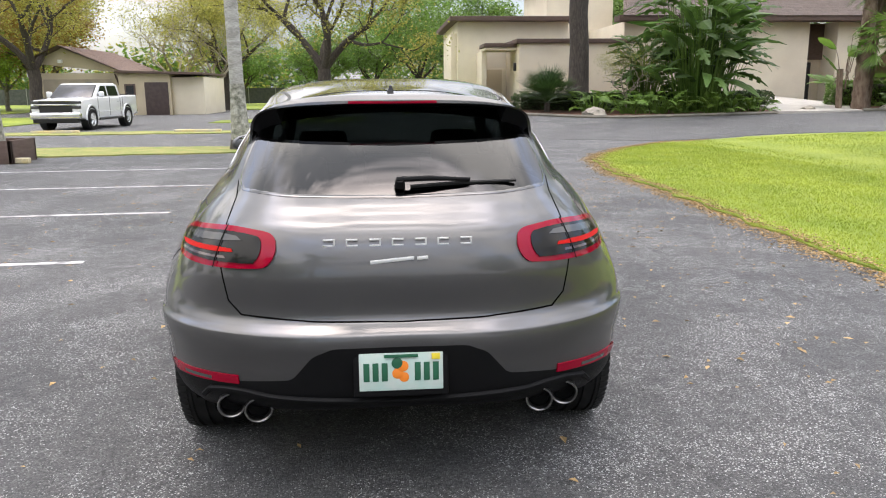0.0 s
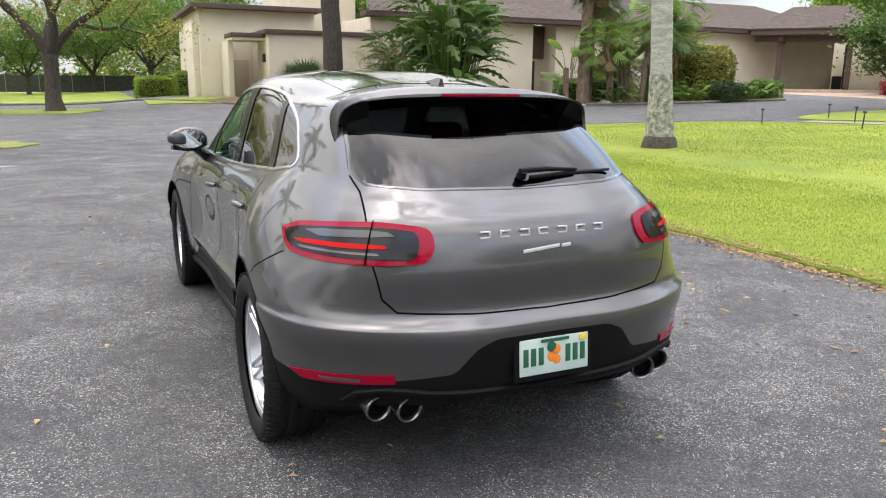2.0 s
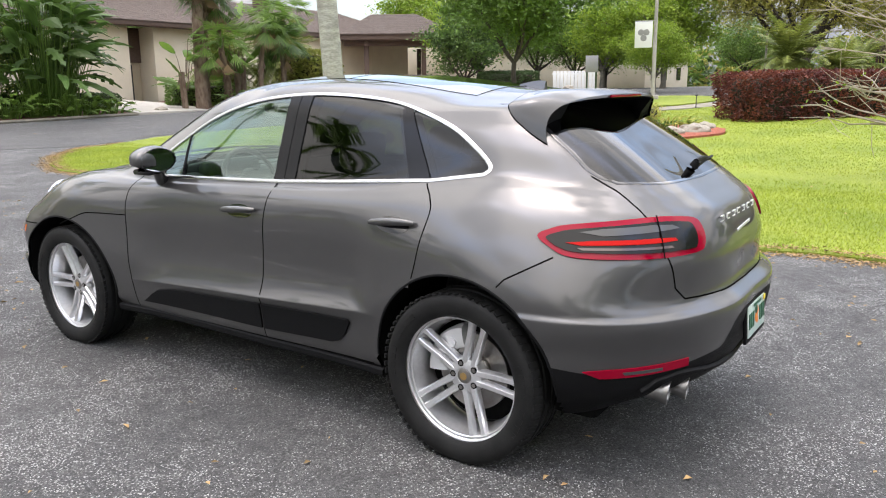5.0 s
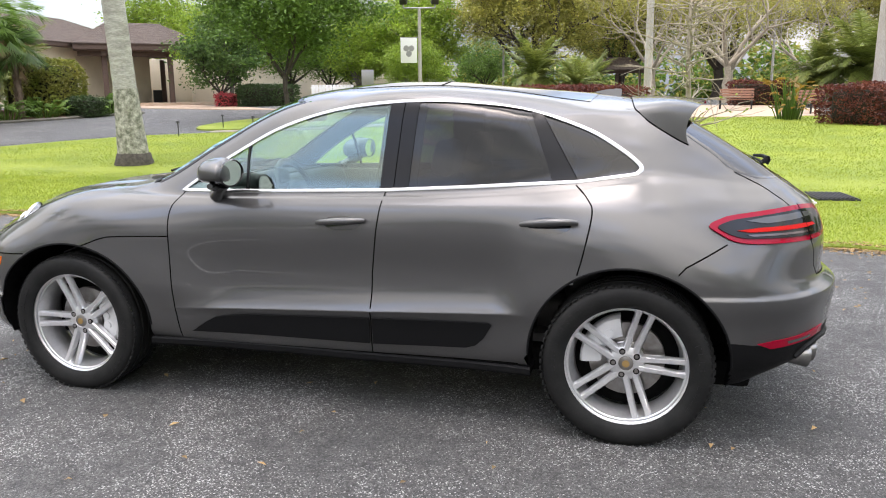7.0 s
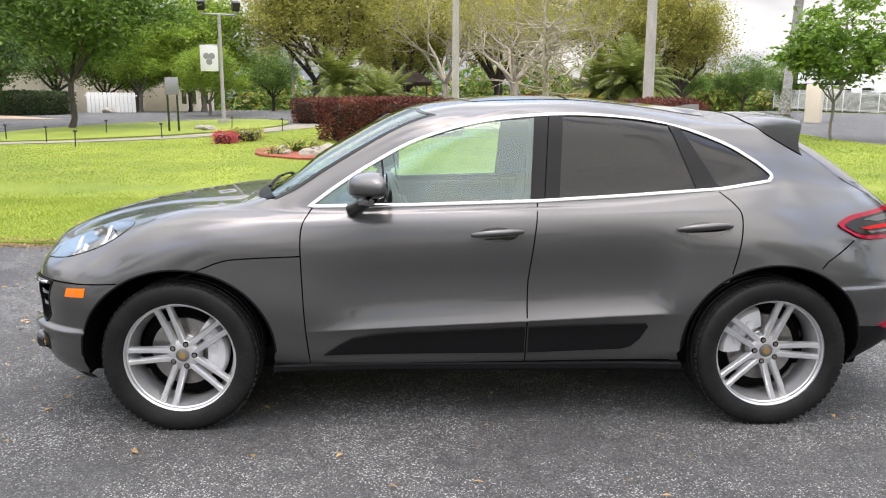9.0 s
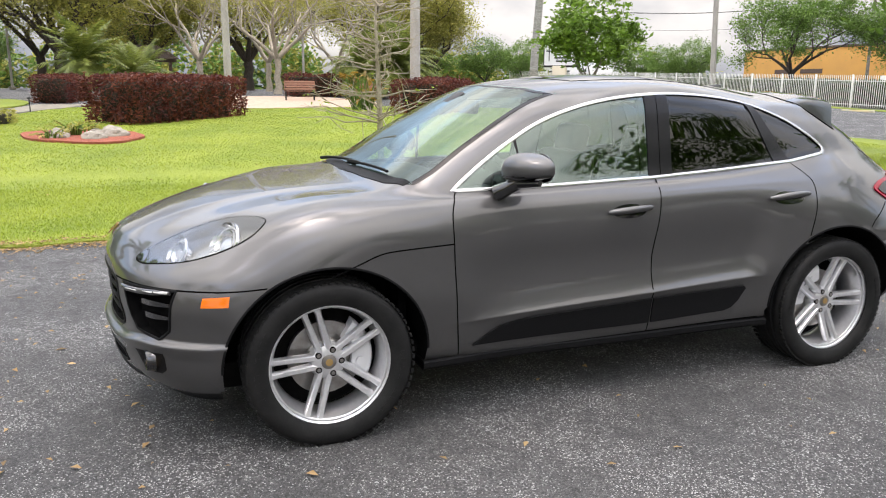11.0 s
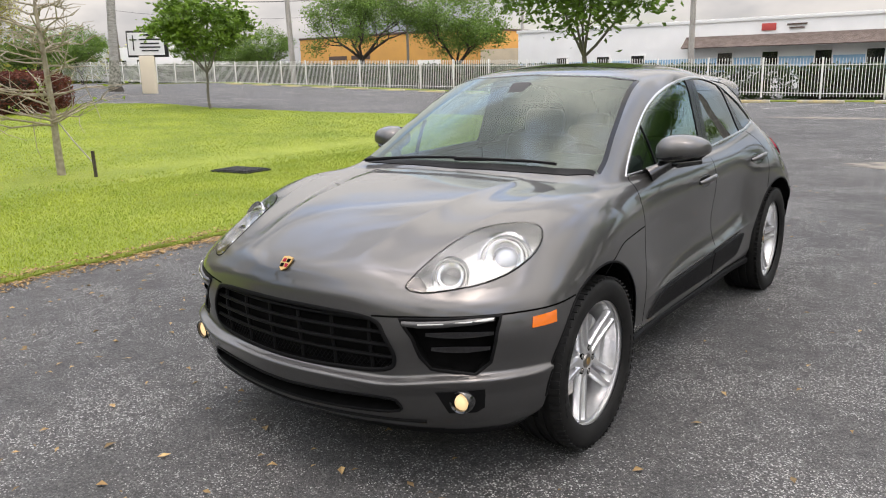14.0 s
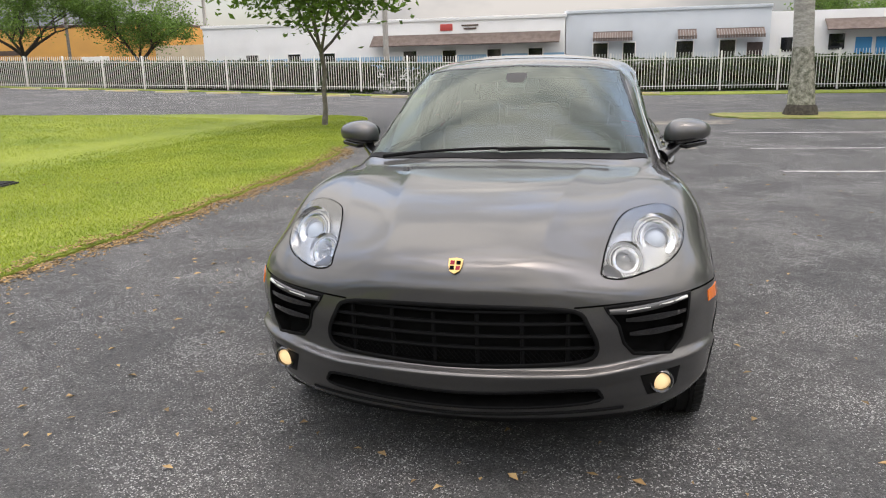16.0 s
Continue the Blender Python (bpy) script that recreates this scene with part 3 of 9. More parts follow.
def arch(which, r=0.0, z=ARCH_Z):
    """An arch's outline with a flattened foot, closed below."""
    c, rad = HUBS[which], ARCH_R[which] + r
    pts = [(c + (rad + ARCH_WIDE[which]) * math.cos(a), z + rad * math.sin(a)) for a in np.linspace(0, math.pi, 40)]
    wide = rad + ARCH_WIDE[which]
    return pts + [(c - wide, 0.0), (c + wide, 0.0)]


DOOR_F = [(.79, 1.05), (.80, 1.02), (.828, .96), (.832, .83), (.818, .50), (.800, .290), (-.228, .305), (-.236, .70), (-.28, 1.08), (-.34, 1.5), (.3, 1.45)]
DOOR_R = [(-.34, 1.5), (-.28, 1.08), (-.236, .70), (-.228, .305), (-.93, .315), (-1.00, .40), (-1.094, .555), (-1.178, .715), (-1.212, .845), (-1.240, 1.005), (-1.215, 1.065), (-1.15, 1.125), (-1.05, 1.5)]
TAILGATE = [(-.612, 1.17), (-.605, 1.12), (-.625, 1.035), (-.638, .90), (-.612, .775), (-.565, .728), (-.30, .714), (0, .708), (.30, .714), (.565, .728), (.612, .775), (.638, .90), (.625, 1.035), (.605, 1.12), (.612, 1.17), (.55, 1.42), (-.55, 1.42)]
BUMPER_R = [(-1.585, .10), (-1.585, .765), (-1.63, .807), (-1.79, .895), (-1.9, .893), (-2.20, .893), (-2.6, .72), (-2.6, .10)]
BONNET_EDGE = [(.832, .831), (1.10, .826), (1.19, .815), (1.275, .785), (1.40, .74), (1.62, .72), (1.74, .715), (2.0, .712), (2.4, .715)]
COWL = [(-.72, .98), (-.68, 1.085), (-.5, 1.105), (0, 1.085), (.5, 1.105), (.68, 1.085), (.72, .98)]
LOW_REAR = [(-.95, .50), (-.88, .478), (-.58, .488), (-.386, .510), (-.308, .602), (-.235, .632), (.235, .632), (.308, .602), (.386, .510), (.58, .488), (.88, .478), (.95, .50), (.95, .1), (-.95, .1)]
SILL = [(-1.2, .305), (-.93, .312), (-.2, .300), (.80, .287), (1.2, .280)]

X, Y, Z = skin_mid.T
side = np.abs(X) > 0.45
glass_hole = (Z > 1.0) & (Y < .9) & (np.abs(X) > .55) & inside(WINDOW, Y, Z)
arches = {w: side & (Z < .9) & inside(arch(w), Y, Z) for w in HUBS}
screen_hole = (Y > .2) & (Z > 1.06) & inside(SCREEN, X, Z)
rear_hole = (Y < -1.40) & (Z > 1.1) & inside(REAR_GLASS, X, Z)
nose = Y > 1.7
front_holes = {"g": nose & inside(GRILLE, X, Z), "l": nose & inside(LOWER_IN, X, Z),
               "a": nose & inside(side_intake(1), X, Z), "b": nose & inside(side_intake(-1), X, Z)}
lamp_hole = {s: (Y > 1.5) & (Z > .72) & inside([(-s * a, b) for a, b in HEADLAMP], X, Y) for s in (1, -1)}
owner = np.zeros(len(X), int)
names = ["body_shell", "front_door", "front_door", "rear_door", "rear_door", "tailgate", "bonnet", "front_bumper", "rear_bumper", "lower_bumper", "sill_trim", "front_lip"]
be = np.interp(Y, *np.array(BONNET_EDGE).T)
owner[(Y > 1.3) & (Z < be)] = 7
owner[(Y > .80) & (Z > be) & ~((Y < 1.13) & (Z > 1.072) & (np.abs(X) < .72)) & ~(inside(DOOR_F, Y, Z)) & ~((Z > 1.075) & (Y < 1.0))] = 6
owner[(Y < -1.5) & inside(BUMPER_R, Y, Z)] = 8
owner[(Y < -1.8) & inside(TAILGATE, X, Z)] = 5
owner[(Y < -1.5) & inside(LOW_REAR, X, Z)] = 9
owner[(np.abs(Y) < 1.2) & (Z < np.interp(Y, *np.array(SILL).T))] = 10
owner[(Y > 1.4) & (Z < .26)] = 11
for s, a, b in ((1, 1, 3), (-1, 2, 4)):
    owner[(X * s > .5) & inside(DOOR_F, Y, Z)] = a
    owner[(X * s > .5) & inside(DOOR_R, Y, Z) & ~inside(arch("rear", .012), Y, Z)] = b
hole = np.zeros(len(X), int)
for n, m in enumerate([glass_hole, *arches.values(), screen_hole, rear_hole, *front_holes.values(), *lamp_hole.values()]):
    hole[m] = n + 1
gone = hole > 0

# vertices on a border between two panels are drawn onto the outline that divides them
pts = skin_pts.copy()
kinds = {}
for f, o, h in zip(skin_faces, owner, hole):
    for v in f:
        kinds.setdefault(v, set()).add((o, h))
border = np.array([v for v, k in kinds.items() if len(k) > 1])


def dense(line, closed=True, step=.004):
    seq = [np.array(p, float) for p in line]
    if closed:
        seq.append(seq[0])
    out = []
    for p, q in zip(seq, seq[1:]):
        n = max(1, int(np.linalg.norm(q - p) / step))
        out += [p + (q - p) * k / n for k in range(n)]
    return np.array(out + [seq[-1]])


flat = {"side": (1, 2), "end": (0, 2), "plan": (0, 1)}
rules = [(WINDOW, "side", True, lambda p: (p[:, 2] > 1.0) & (p[:, 1] < .9) & (np.abs(p[:, 0]) > .5)),
         (SCREEN, "end", True, lambda p: (p[:, 1] > .2) & (p[:, 2] > 1.06) & (np.abs(p[:, 0]) < .74)),
         (REAR_GLASS, "end", True, lambda p: (p[:, 1] < -1.40) & (p[:, 2] > 1.1)),
         (GRILLE, "end", True, lambda p: (p[:, 1] > 1.9) & (p[:, 2] > .42)), (LOWER_IN, "end", True, lambda p: (p[:, 1] > 1.9) & (p[:, 2] < .42)),
         (side_intake(1), "end", True, lambda p: (p[:, 1] > 1.7) & (p[:, 0] > .5)), (side_intake(-1), "end", True, lambda p: (p[:, 1] > 1.7) & (p[:, 0] < -.5)),
         (HEADLAMP, "plan", True, lambda p: (p[:, 1] > 1.5) & (p[:, 2] > .74) & (p[:, 0] < 0)),
         ([(-a, b) for a, b in HEADLAMP], "plan", True, lambda p: (p[:, 1] > 1.5) & (p[:, 2] > .74) & (p[:, 0] > 0)),
         (DOOR_F, "side", True, lambda p: (np.abs(p[:, 0]) > .5) & (p[:, 1] < .9) & (p[:, 1] > -.4)),
         (DOOR_R, "side", True, lambda p: (np.abs(p[:, 0]) > .5) & (p[:, 1] < -.2) & (p[:, 1] > -1.3)),
         (TAILGATE, "end", True, lambda p: (p[:, 1] < -1.8) & (np.abs(p[:, 0]) < .66)),
         (LOW_REAR, "end", True, lambda p: (p[:, 1] < -1.5) & (p[:, 2] < .66)),
         (BUMPER_R[:6], "side", False, lambda p: (p[:, 1] < -1.5) & (p[:, 1] > -2.2) & (np.abs(p[:, 0]) > .6)),
         (BONNET_EDGE, "side", False, lambda p: (p[:, 1] > .8) & (p[:, 2] < .86)),
         (SILL, "side", False, lambda p: (np.abs(p[:, 1]) < 1.2) & (p[:, 2] < .34))]
for w, c in HUBS.items():
    rules.append((arch(w)[:-2], "side", False, lambda p, c=c: (np.abs(p[:, 0]) > .45) & (np.abs(p[:, 1] - c) < .50) & (p[:, 2] < .9)))
best = np.full(len(border), .026)
aim = skin_pts[border].copy()
for line, plane, closed, where in rules:
    d = dense(line, closed)
    ok = np.nonzero(where(skin_pts[border]))[0]
    if not len(ok):
        continue
    ij = list(flat[plane])
    p2 = skin_pts[border[ok]][:, ij]
    dist = np.linalg.norm(p2[:, None] - d[None], axis=2)
    k = dist.argmin(1)
    near = dist[np.arange(len(ok)), k]
    win = near < best[ok]
    best[ok[win]] = near[win]
    moved = skin_pts[border[ok[win]]].copy()
    moved[:, ij] = d[k[win]]
    aim[ok[win]] = moved
for v, a in zip(border, aim):
    hit = BODY.find_nearest(Vector(a))[0]
    pts[v] = hit

CAR_POSE = pose(0.016, 0, 0, 0, 0, 0.417)
car = empty("car", CAR_POSE, "grey metallic sport utility car parked on dark asphalt", "car")
# the sill is one piece on each side
owner[(owner == 10) & (X < 0)] = 12
names.append("sill_trim")
panel_label = {12: "matt black plastic sill", 9: "matt black plastic lower rear bumper", 10: "matt black plastic sill", 11: "matt black front lip"}
for k, nm in enumerate(names):
    keep = [skin_faces[i] for i in np.nonzero((owner == k) & ~gone)[0]]
    used = sorted({v for f in keep for v in f})
    index = {v: n for n, v in enumerate(used)}
    me = bpy.data.meshes.new(nm)
    me.from_pydata([tuple(pts[v]) for v in used], [], [tuple(index[v] for v in f) for f in keep])
    me.polygons.foreach_set("use_smooth", [True] * len(me.polygons))
    me.materials.append(M_PLASTIC if k >= 9 else M_PAINT)
    if sum(p.normal.dot(Vector(skin_nor[used[p.vertices[0]]])) for p in me.polygons) < 0:
        me.flip_normals()
    me.normals_split_custom_set_from_vertices([tuple(skin_nor[v]) for v in used])
    ob = new(nm, me)
    ob.parent = car
    if k in panel_label:
        tagged(ob, panel_label[k])

# ---- parts of the car ----
def clip(poly, a, b, side=1):
    """The part of an outline on one side of the line a-b."""
    def s(p):
        return side * ((b[0] - a[0]) * (p[1] - a[1]) - (b[1] - a[1]) * (p[0] - a[0]))
    out = []
    for p, q in zip(poly, list(poly[1:]) + [poly[0]]):
        sp, sq = s(p), s(q)
        if sp >= 0:
            out.append(p)
        if sp * sq < 0:
            t = sp / (sp - sq)
            out.append((p[0] + t * (q[0] - p[0]), p[1] + t * (q[1] - p[1])))
    return out


def mirrored(bm):
    b2 = bm.copy()
    for v in b2.verts:
        v.co.x = -v.co.x
    return b2


def shrink(poly, k):
    """An outline drawn in by k metres."""
    p = np.array(poly)
    area = np.sum(p[:, 0] * np.roll(p[:, 1], -1) - np.roll(p[:, 0], -1) * p[:, 1])
    d = np.roll(p, -1, 0) - np.roll(p, 1, 0)
    n = np.stack([-d[:, 1], d[:, 0]], 1) / np.maximum(np.linalg.norm(d, axis=1), 1e-9)[:, None]
    return [tuple(q) for q in p + n * k * (1 if area > 0 else -1)]


PANE = shrink(WINDOW, .004)
pane_front = clip(clip(PANE, (-.252, 1.077), (-.279, 1.478), -1), (.43, 1.05), (.455, 1.30), 1)
pane_quarter = clip(PANE, (.44, 1.05), (.465, 1.30), -1)
pane_rear = clip(clip(PANE, (-.39, 1.08), (-.419, 1.48), 1), (-1.061, 1.115), (-.944, 1.422), -1)
pane_back = clip(PANE, (-1.178, 1.120), (-.994, 1.424), 1)
pillar_b1 = clip(clip(PANE, (-.252, 1.077), (-.279, 1.478), 1), (-.318, 1.077), (-.346, 1.478), -1)
pillar_b2 = clip(clip(PANE, (-.322, 1.077), (-.350, 1.478), 1), (-.39, 1.08), (-.419, 1.48), -1)
pillar_c = clip(clip(PANE, (-1.061, 1.115), (-.944, 1.422), 1), (-1.174, 1.120), (-.990, 1.424), -1)
pillar_q = clip(clip(PANE, (.43, 1.05), (.455, 1.30), -1), (.44, 1.05), (.465, 1.30), 1)
for sd in ("left", "right"):
    for nm, outline, m, lift, tx in (("side_window", pane_front, M_GLASS_CLEAR, -.004, "pale green-tinted front door window"), ("quarter_window", pane_quarter, M_GLASS_CLEAR, -.004, ""),
                                     ("side_window", pane_rear, M_GLASS_DARK, -.004, "dark tinted rear door window"), ("rear_quarter_window", pane_back, M_GLASS_DARK, -.004, "dark tinted rear quarter window")):
        part(nm, patch(outline, sd, lift, 0.0), m, car, tx)
    for outline in (pillar_b1, pillar_b2, pillar_c, pillar_q):
        part("pillar_trim", patch(outline, sd, .0005, .02), M_PILLAR, car, "gloss black pillar trim")
    for outline in (clip(clip(PANE, (-.225, 1.077), (-.252, 1.478), 1), (-.42, 1.08), (-.449, 1.48), -1), clip(clip(PANE, (-1.035, 1.115), (-.918, 1.422), 1), (-1.20, 1.120), (-1.016, 1.424), -1)):
        part("pillar_backing", patch(outline, sd, -.022, .02), M_DARK, car)
    part("window_trim", strip(WINDOW, sd, .018, .004, 0.0, True), M_BRIGHT, car, "bright silver window surround")
    part("cladding", patch([(.735, .350), (.66, .400), (.60, .432), (.50, .450), (.39, .460), (-.224, .487), (-.222, .358)], sd, .010, .02), M_PLASTIC, car, "matt black door cladding")
    part("cladding", patch([(-.240, .488), (-.50, .496), (-.80, .502), (-.812, .49), (-.775, .425), (-.735, .388), (-.69, .374), (-.238, .358)], sd, .010, .02), M_PLASTIC, car, "matt black door cladding")
    for line in ([(.785, 1.045), (.80, 1.02), (.828, .96), (.832, .83), (.818, .50), (.800, .290)], [(-.285, 1.07), (-.236, .70), (-.228, .305)],
                 [(-1.16, 1.118), (-1.215, 1.065), (-1.240, 1.005), (-1.212, .845), (-1.187, .748)],
                 [(.800, .290), (-.228, .305), (-.93, .315)], BONNET_EDGE[:5], [(1.66, .718), (1.74, .715), (1.86, .713)],
                 [(-1.60, .775), (-1.63, .807), (-1.79, .895)]):
        part("panel_gap", strip(smooth_line(line, 4) if len(line) > 3 else line, sd, .0065, .0007, .0, False), M_GAP, car)
    for w in HUBS:
        part("wheel_arch_lip", strip(arch(w, .004)[:-2], sd, .010, .003), M_PLASTIC, car)
    # door handles, each over a dark oval painted for the shade in its hollow
    for y0, z0, y1, z1 in ((.03, .925, -.208, .941), (-.938, .950, -1.182, .966)):
        sg = -1 if sd == "left" else 1
        mid_y, mid_z = (y0 + y1) / 2, (z0 + z1) / 2
        hollow = [(mid_y + .095 * math.cos(a), mid_z - .006 + .034 * math.sin(a)) for a in np.linspace(0, 2 * math.pi, 24, endpoint=False)]
        h = part("door_handle", bmesh.new(), M_PAINT, car)
        bm = bmesh.new()
        line = []
        for t in np.linspace(0, 1, 13):
            hit, nor = on_body((sg * .8, y0 + (y1 - y0) * t, z0 + (z1 - z0) * t), (-sg, 0, 0))
            line.append(hit + nor * (.010 + .026 * math.sin(math.pi * t) ** .5))
        add_tube(bm, line, [.010 + .007 * math.sin(math.pi * t) ** .6 for t in np.linspace(0, 1, 13)], 10)
        me = mesh_of("door_handle", bm)
        me.materials.append(M_PAINT)
        h.data = me
        part("handle_hollow", patch(hollow, sd, .0008, 0, .02), M_GLOSSBLACK, h, "dark oval that stands in for the shade behind the handle")
    # tail lamp, reflector, side marker
    for nm, outline, view, m, lift, th, tx in (
            ("side_marker", [(1.812, .655), (1.805, .697), (1.905, .690), (1.915, .652)], "left", M_AMBER, .004, .008, "amber side marker lens"),):
        bm = patch(outline, view, lift, th, .02)
        part(nm, bm if sd == "left" else mirrored(bm), m, car, tx)
    lamp = patch(TAIL_LAMP, "tail_left", .008, .02, .014)
    lamp = part("tail_lamp", lamp if sd == "left" else mirrored(lamp), M_RED, car, "red tail lamp with smoked inner lens")
    lens = [tuple(q) for q in smooth_line([(.004, .957), (.05, .980), (.13, .994), (.38, 1.014), (.52, 1.008), (.556, .996), (.571, .970), (.573, .942), (.562, .918), (.52, .909), (.17, .908), (.06, .917)], 3, True)]
    for nm, outline, m, lift in (("inner_lens", shrink(lens, .003), M_SMOKE, .0125), ("light_bar", [(.07, .942), (.16, .950), (.39, .957), (.46, .955), (.47, .945), (.39, .941), (.12, .934)], M_REDGLOW, .0165),
                                 ("light_bar", [(.10, .926), (.44, .930), (.45, .922), (.12, .918)], M_DARKRED, .0155),
                                 ("clear_lens", [(.12, .978), (.20, .990), (.38, 1.001), (.46, .998), (.49, .985), (.39, .978), (.20, .966)], M_LAMPGREY, .0150)):
        bm = patch(outline, "tail_left", lift, .004, .014)
        part(nm, bm if sd == "left" else mirrored(bm), m, lamp)
    bm = strip([(.402, 1.03), (.404, .888)], "tail_left", .005, .001, .0165)
    part("lamp_joint", bm if sd == "left" else mirrored(bm), M_GAP, lamp)
    bm = patch([(.10, .487), (.178, .497), (.52, .510), (.52, .478), (.271, .466), (.16, .462)], "tail_left", .006, .02, .03)
    rf = part("bumper_reflector", bm if sd == "left" else mirrored(bm), M_RED, car, "red bumper reflector")
    bm = patch([(.24, .487), (.40, .492), (.40, .480), (.25, .476)], "tail_left", .0080, .003, .02)
    part("reversing_lens", bm if sd == "left" else mirrored(bm), M_LAMPGREY, rf)

# screens
def pane_normals(ob):
    """Gives a pane the even curve of the body that it closes."""
    out = []
    for v in ob.data.vertices:
        near = SKIN_TREE.find_n(v.co, 8)
        total = Vector()
        for _, i, d in near:
            total += Vector(skin_nor[i]) / (d + .004)
        out.append(total.normalized())
    if sum(p.normal.dot(out[p.vertices[0]]) for p in ob.data.polygons) < 0:
        ob.data.flip_normals()
    ob.data.normals_split_custom_set_from_vertices(out)


def screen_normals(ob, way):
    """Gives a screen the single even curve of one bent sheet of glass."""
    co = np.array([tuple(v.co) for v in ob.data.vertices])
    x2, z = co[:, 0] ** 2, co[:, 2] - 1.3
    terms = np.stack([np.ones_like(z), z, z * z, x2, x2 * z, x2 * x2], 1)
    k = np.linalg.lstsq(terms, co[:, 1], rcond=None)[0]
    nor = np.stack([-2 * co[:, 0] * (k[3] + k[4] * z + 2 * k[5] * x2), np.ones_like(z), -(k[1] + 2 * k[2] * z + k[4] * x2)], 1) * way
    out = [Vector(q).normalized() for q in nor]
    if sum(p.normal.dot(out[p.vertices[0]]) for p in ob.data.polygons) < 0:
        ob.data.flip_normals()
    ob.data.normals_split_custom_set_from_vertices(out)


for pane in [o for o in car.children if o.name.split(".")[0] in ("side_window", "quarter_window", "rear_quarter_window")]:
    pane_normals(pane)
screen_normals(part("windscreen", patch(shrink(SCREEN, -.006), "front", .001, 0), M_GLASS_SCREEN, car, "clear windscreen"), 1)
part("screen_border", strip(SCREEN, "front", .024, .0015, 0.0, True), M_PILLAR, car, "black windscreen edge")
screen_normals(part("rear_window", patch(shrink(REAR_GLASS, -.006), "rear", .001, 0), M_GLASS_DARK, car, "dark tinted rear window"), -1)
part("rear_window_seal", strip(REAR_GLASS, "rear", .016, .0012, 0.0, True), M_GLOSSBLACK, car)
COWL = [(-.695, .975), (-.60, 1.008), (-.40, 1.048), (0, 1.073), (.40, 1.048), (.60, 1.008), (.695, .975), (.700, 1.010), (.60, 1.068), (.40, 1.108), (0, 1.130), (-.40, 1.108), (-.60, 1.068), (-.700, 1.010)]
part("cowl_panel", patch(COWL, "above", .003, .003, .025), M_PLASTIC, car, "black plastic cowl below the windscreen")
for view, line in (("rear", TAILGATE[:15]), ("front", [(-.92, .713), (-.60, .708), (-.42, .700)]), ("front", [(.92, .713), (.60, .708), (.42, .700)])):
    part("panel_gap", strip(list(line), view, .007, .0007), M_GAP, car)

def ease(a, b, v):
    t = min(1.0, max(0.0, (v - a) / (b - a)))
    return t * t * (3 - 2 * t)


# roof spoiler: a body-coloured hood over the rear window whose ends run down beside the glass
SEAM = [(0, -1.36, 0), (.18, -1.363, 0), (.33, -1.375, 0), (.46, -1.388, 0), (.53, -1.408, 0), (.568, -1.455, 0), (.590, -1.53, 0), (.600, -1.59, 0), (.603, -1.625, 0)]
TRAIL = [(0, -1.722, 1.474), (.20, -1.712, 1.471), (.38, -1.692, 1.462), (.50, -1.662, 1.443), (.556, -1.640, 1.418), (.582, -1.622, 1.386), (.591, -1.615, 1.345), (.596, -1.620, 1.305), (.602, -1.632, 1.280)]
SEAM_Z = [0, 0, 0, 0, 1.437, 1.384, 1.333, 1.300, 1.283]
half_seam = []
for (x, y, _), z in zip(SEAM, SEAM_Z):
    q = on_body((x, y, 1.3), (0, 0, -1))[0] if not z else BODY.find_nearest(Vector((x, y, z)))[0]
    half_seam.append(q)
seam_line = [Vector(q) for q in smooth_line([tuple(q) for q in half_seam], 5)]
trail_line = [Vector(q) for q in smooth_line(TRAIL, 5)]
def both(line):
    return [Vector((-q.x, q.y, q.z)) for q in line[:0:-1]] + list(line)


top_bm, under = bmesh.new(), bmesh.new()
rows_t, rows_u = [], []
for root, tip in zip(both(seam_line), both(trail_line)):
    f = min(1.0, abs(tip.x) / .60)
    nor = BODY.find_nearest(root)[1]
    nor = nor if nor.dot(root - Vector((0, 0, .9))) > 0 else -nor
    span = (tip - root).length
    row = [root - nor * .010, root + nor * .003]
    for t in (.25, .5, .75):
        row.append(root.lerp(tip, t) + nor * (.003 + span * .10 * t * (1 - t) * (1 + f) * (1 - .95 * ease(.80, .93, f))))
    row += [tip, tip + Vector((-math.copysign(.010 * f ** 3, tip.x), .010, -.012 * (1 - f ** 4)))]
    rows_t.append([top_bm.verts.new(p) for p in row])
    lip = row[-1]
    ahead = BODY.ray_cast(lip + Vector((0, -.004, 0)), Vector((0, 1, -.10 if f < .9 else 0)))[0]
    foot = ahead if ahead and (ahead - lip).length < (.35 if f < .80 else .08) else BODY.find_nearest(lip)[0]
    rows_u.append([under.verts.new(p) for p in (lip, lip.lerp(foot, .5) + Vector((0, 0, .006)), foot + Vector((0, .01, 0)))])
for rows, bm in ((rows_t, top_bm), (rows_u, under)):
    for r, q in zip(rows, rows[1:]):
        for j in range(len(r) - 1):
            bm.faces.new((r[j], r[j + 1], q[j + 1], q[j]))
spoiler = part("roof_spoiler", top_bm, M_PAINT, car)
blend = []
for v in spoiler.data.vertices:
    total = Vector()
    for _, i, d in SKIN_TREE.find_n(v.co, 8):
        total += Vector(skin_nor[i]) / (d + .004)
    k = ease(.38, .55, abs(v.co.x))
    total.normalize()
    blend.append(Vector((total.x, total.y * (1 - .6 * k), total.z * (1 - .85 * k))).normalized())
if sum(p.normal.dot(blend[p.vertices[0]]) for p in spoiler.data.polygons) < 0:
    spoiler.data.flip_normals()
spoiler.data.normals_split_custom_set_from_vertices(blend)
part("spoiler_underside", under, M_PLASTIC, spoiler, "black spoiler underside")
bm = tube([q + (q - Vector((0, 0, .9))).normalized() * .001 for q in both(seam_line)], .0035, 5)
part("spoiler_seam", bm, M_GAP, spoiler)
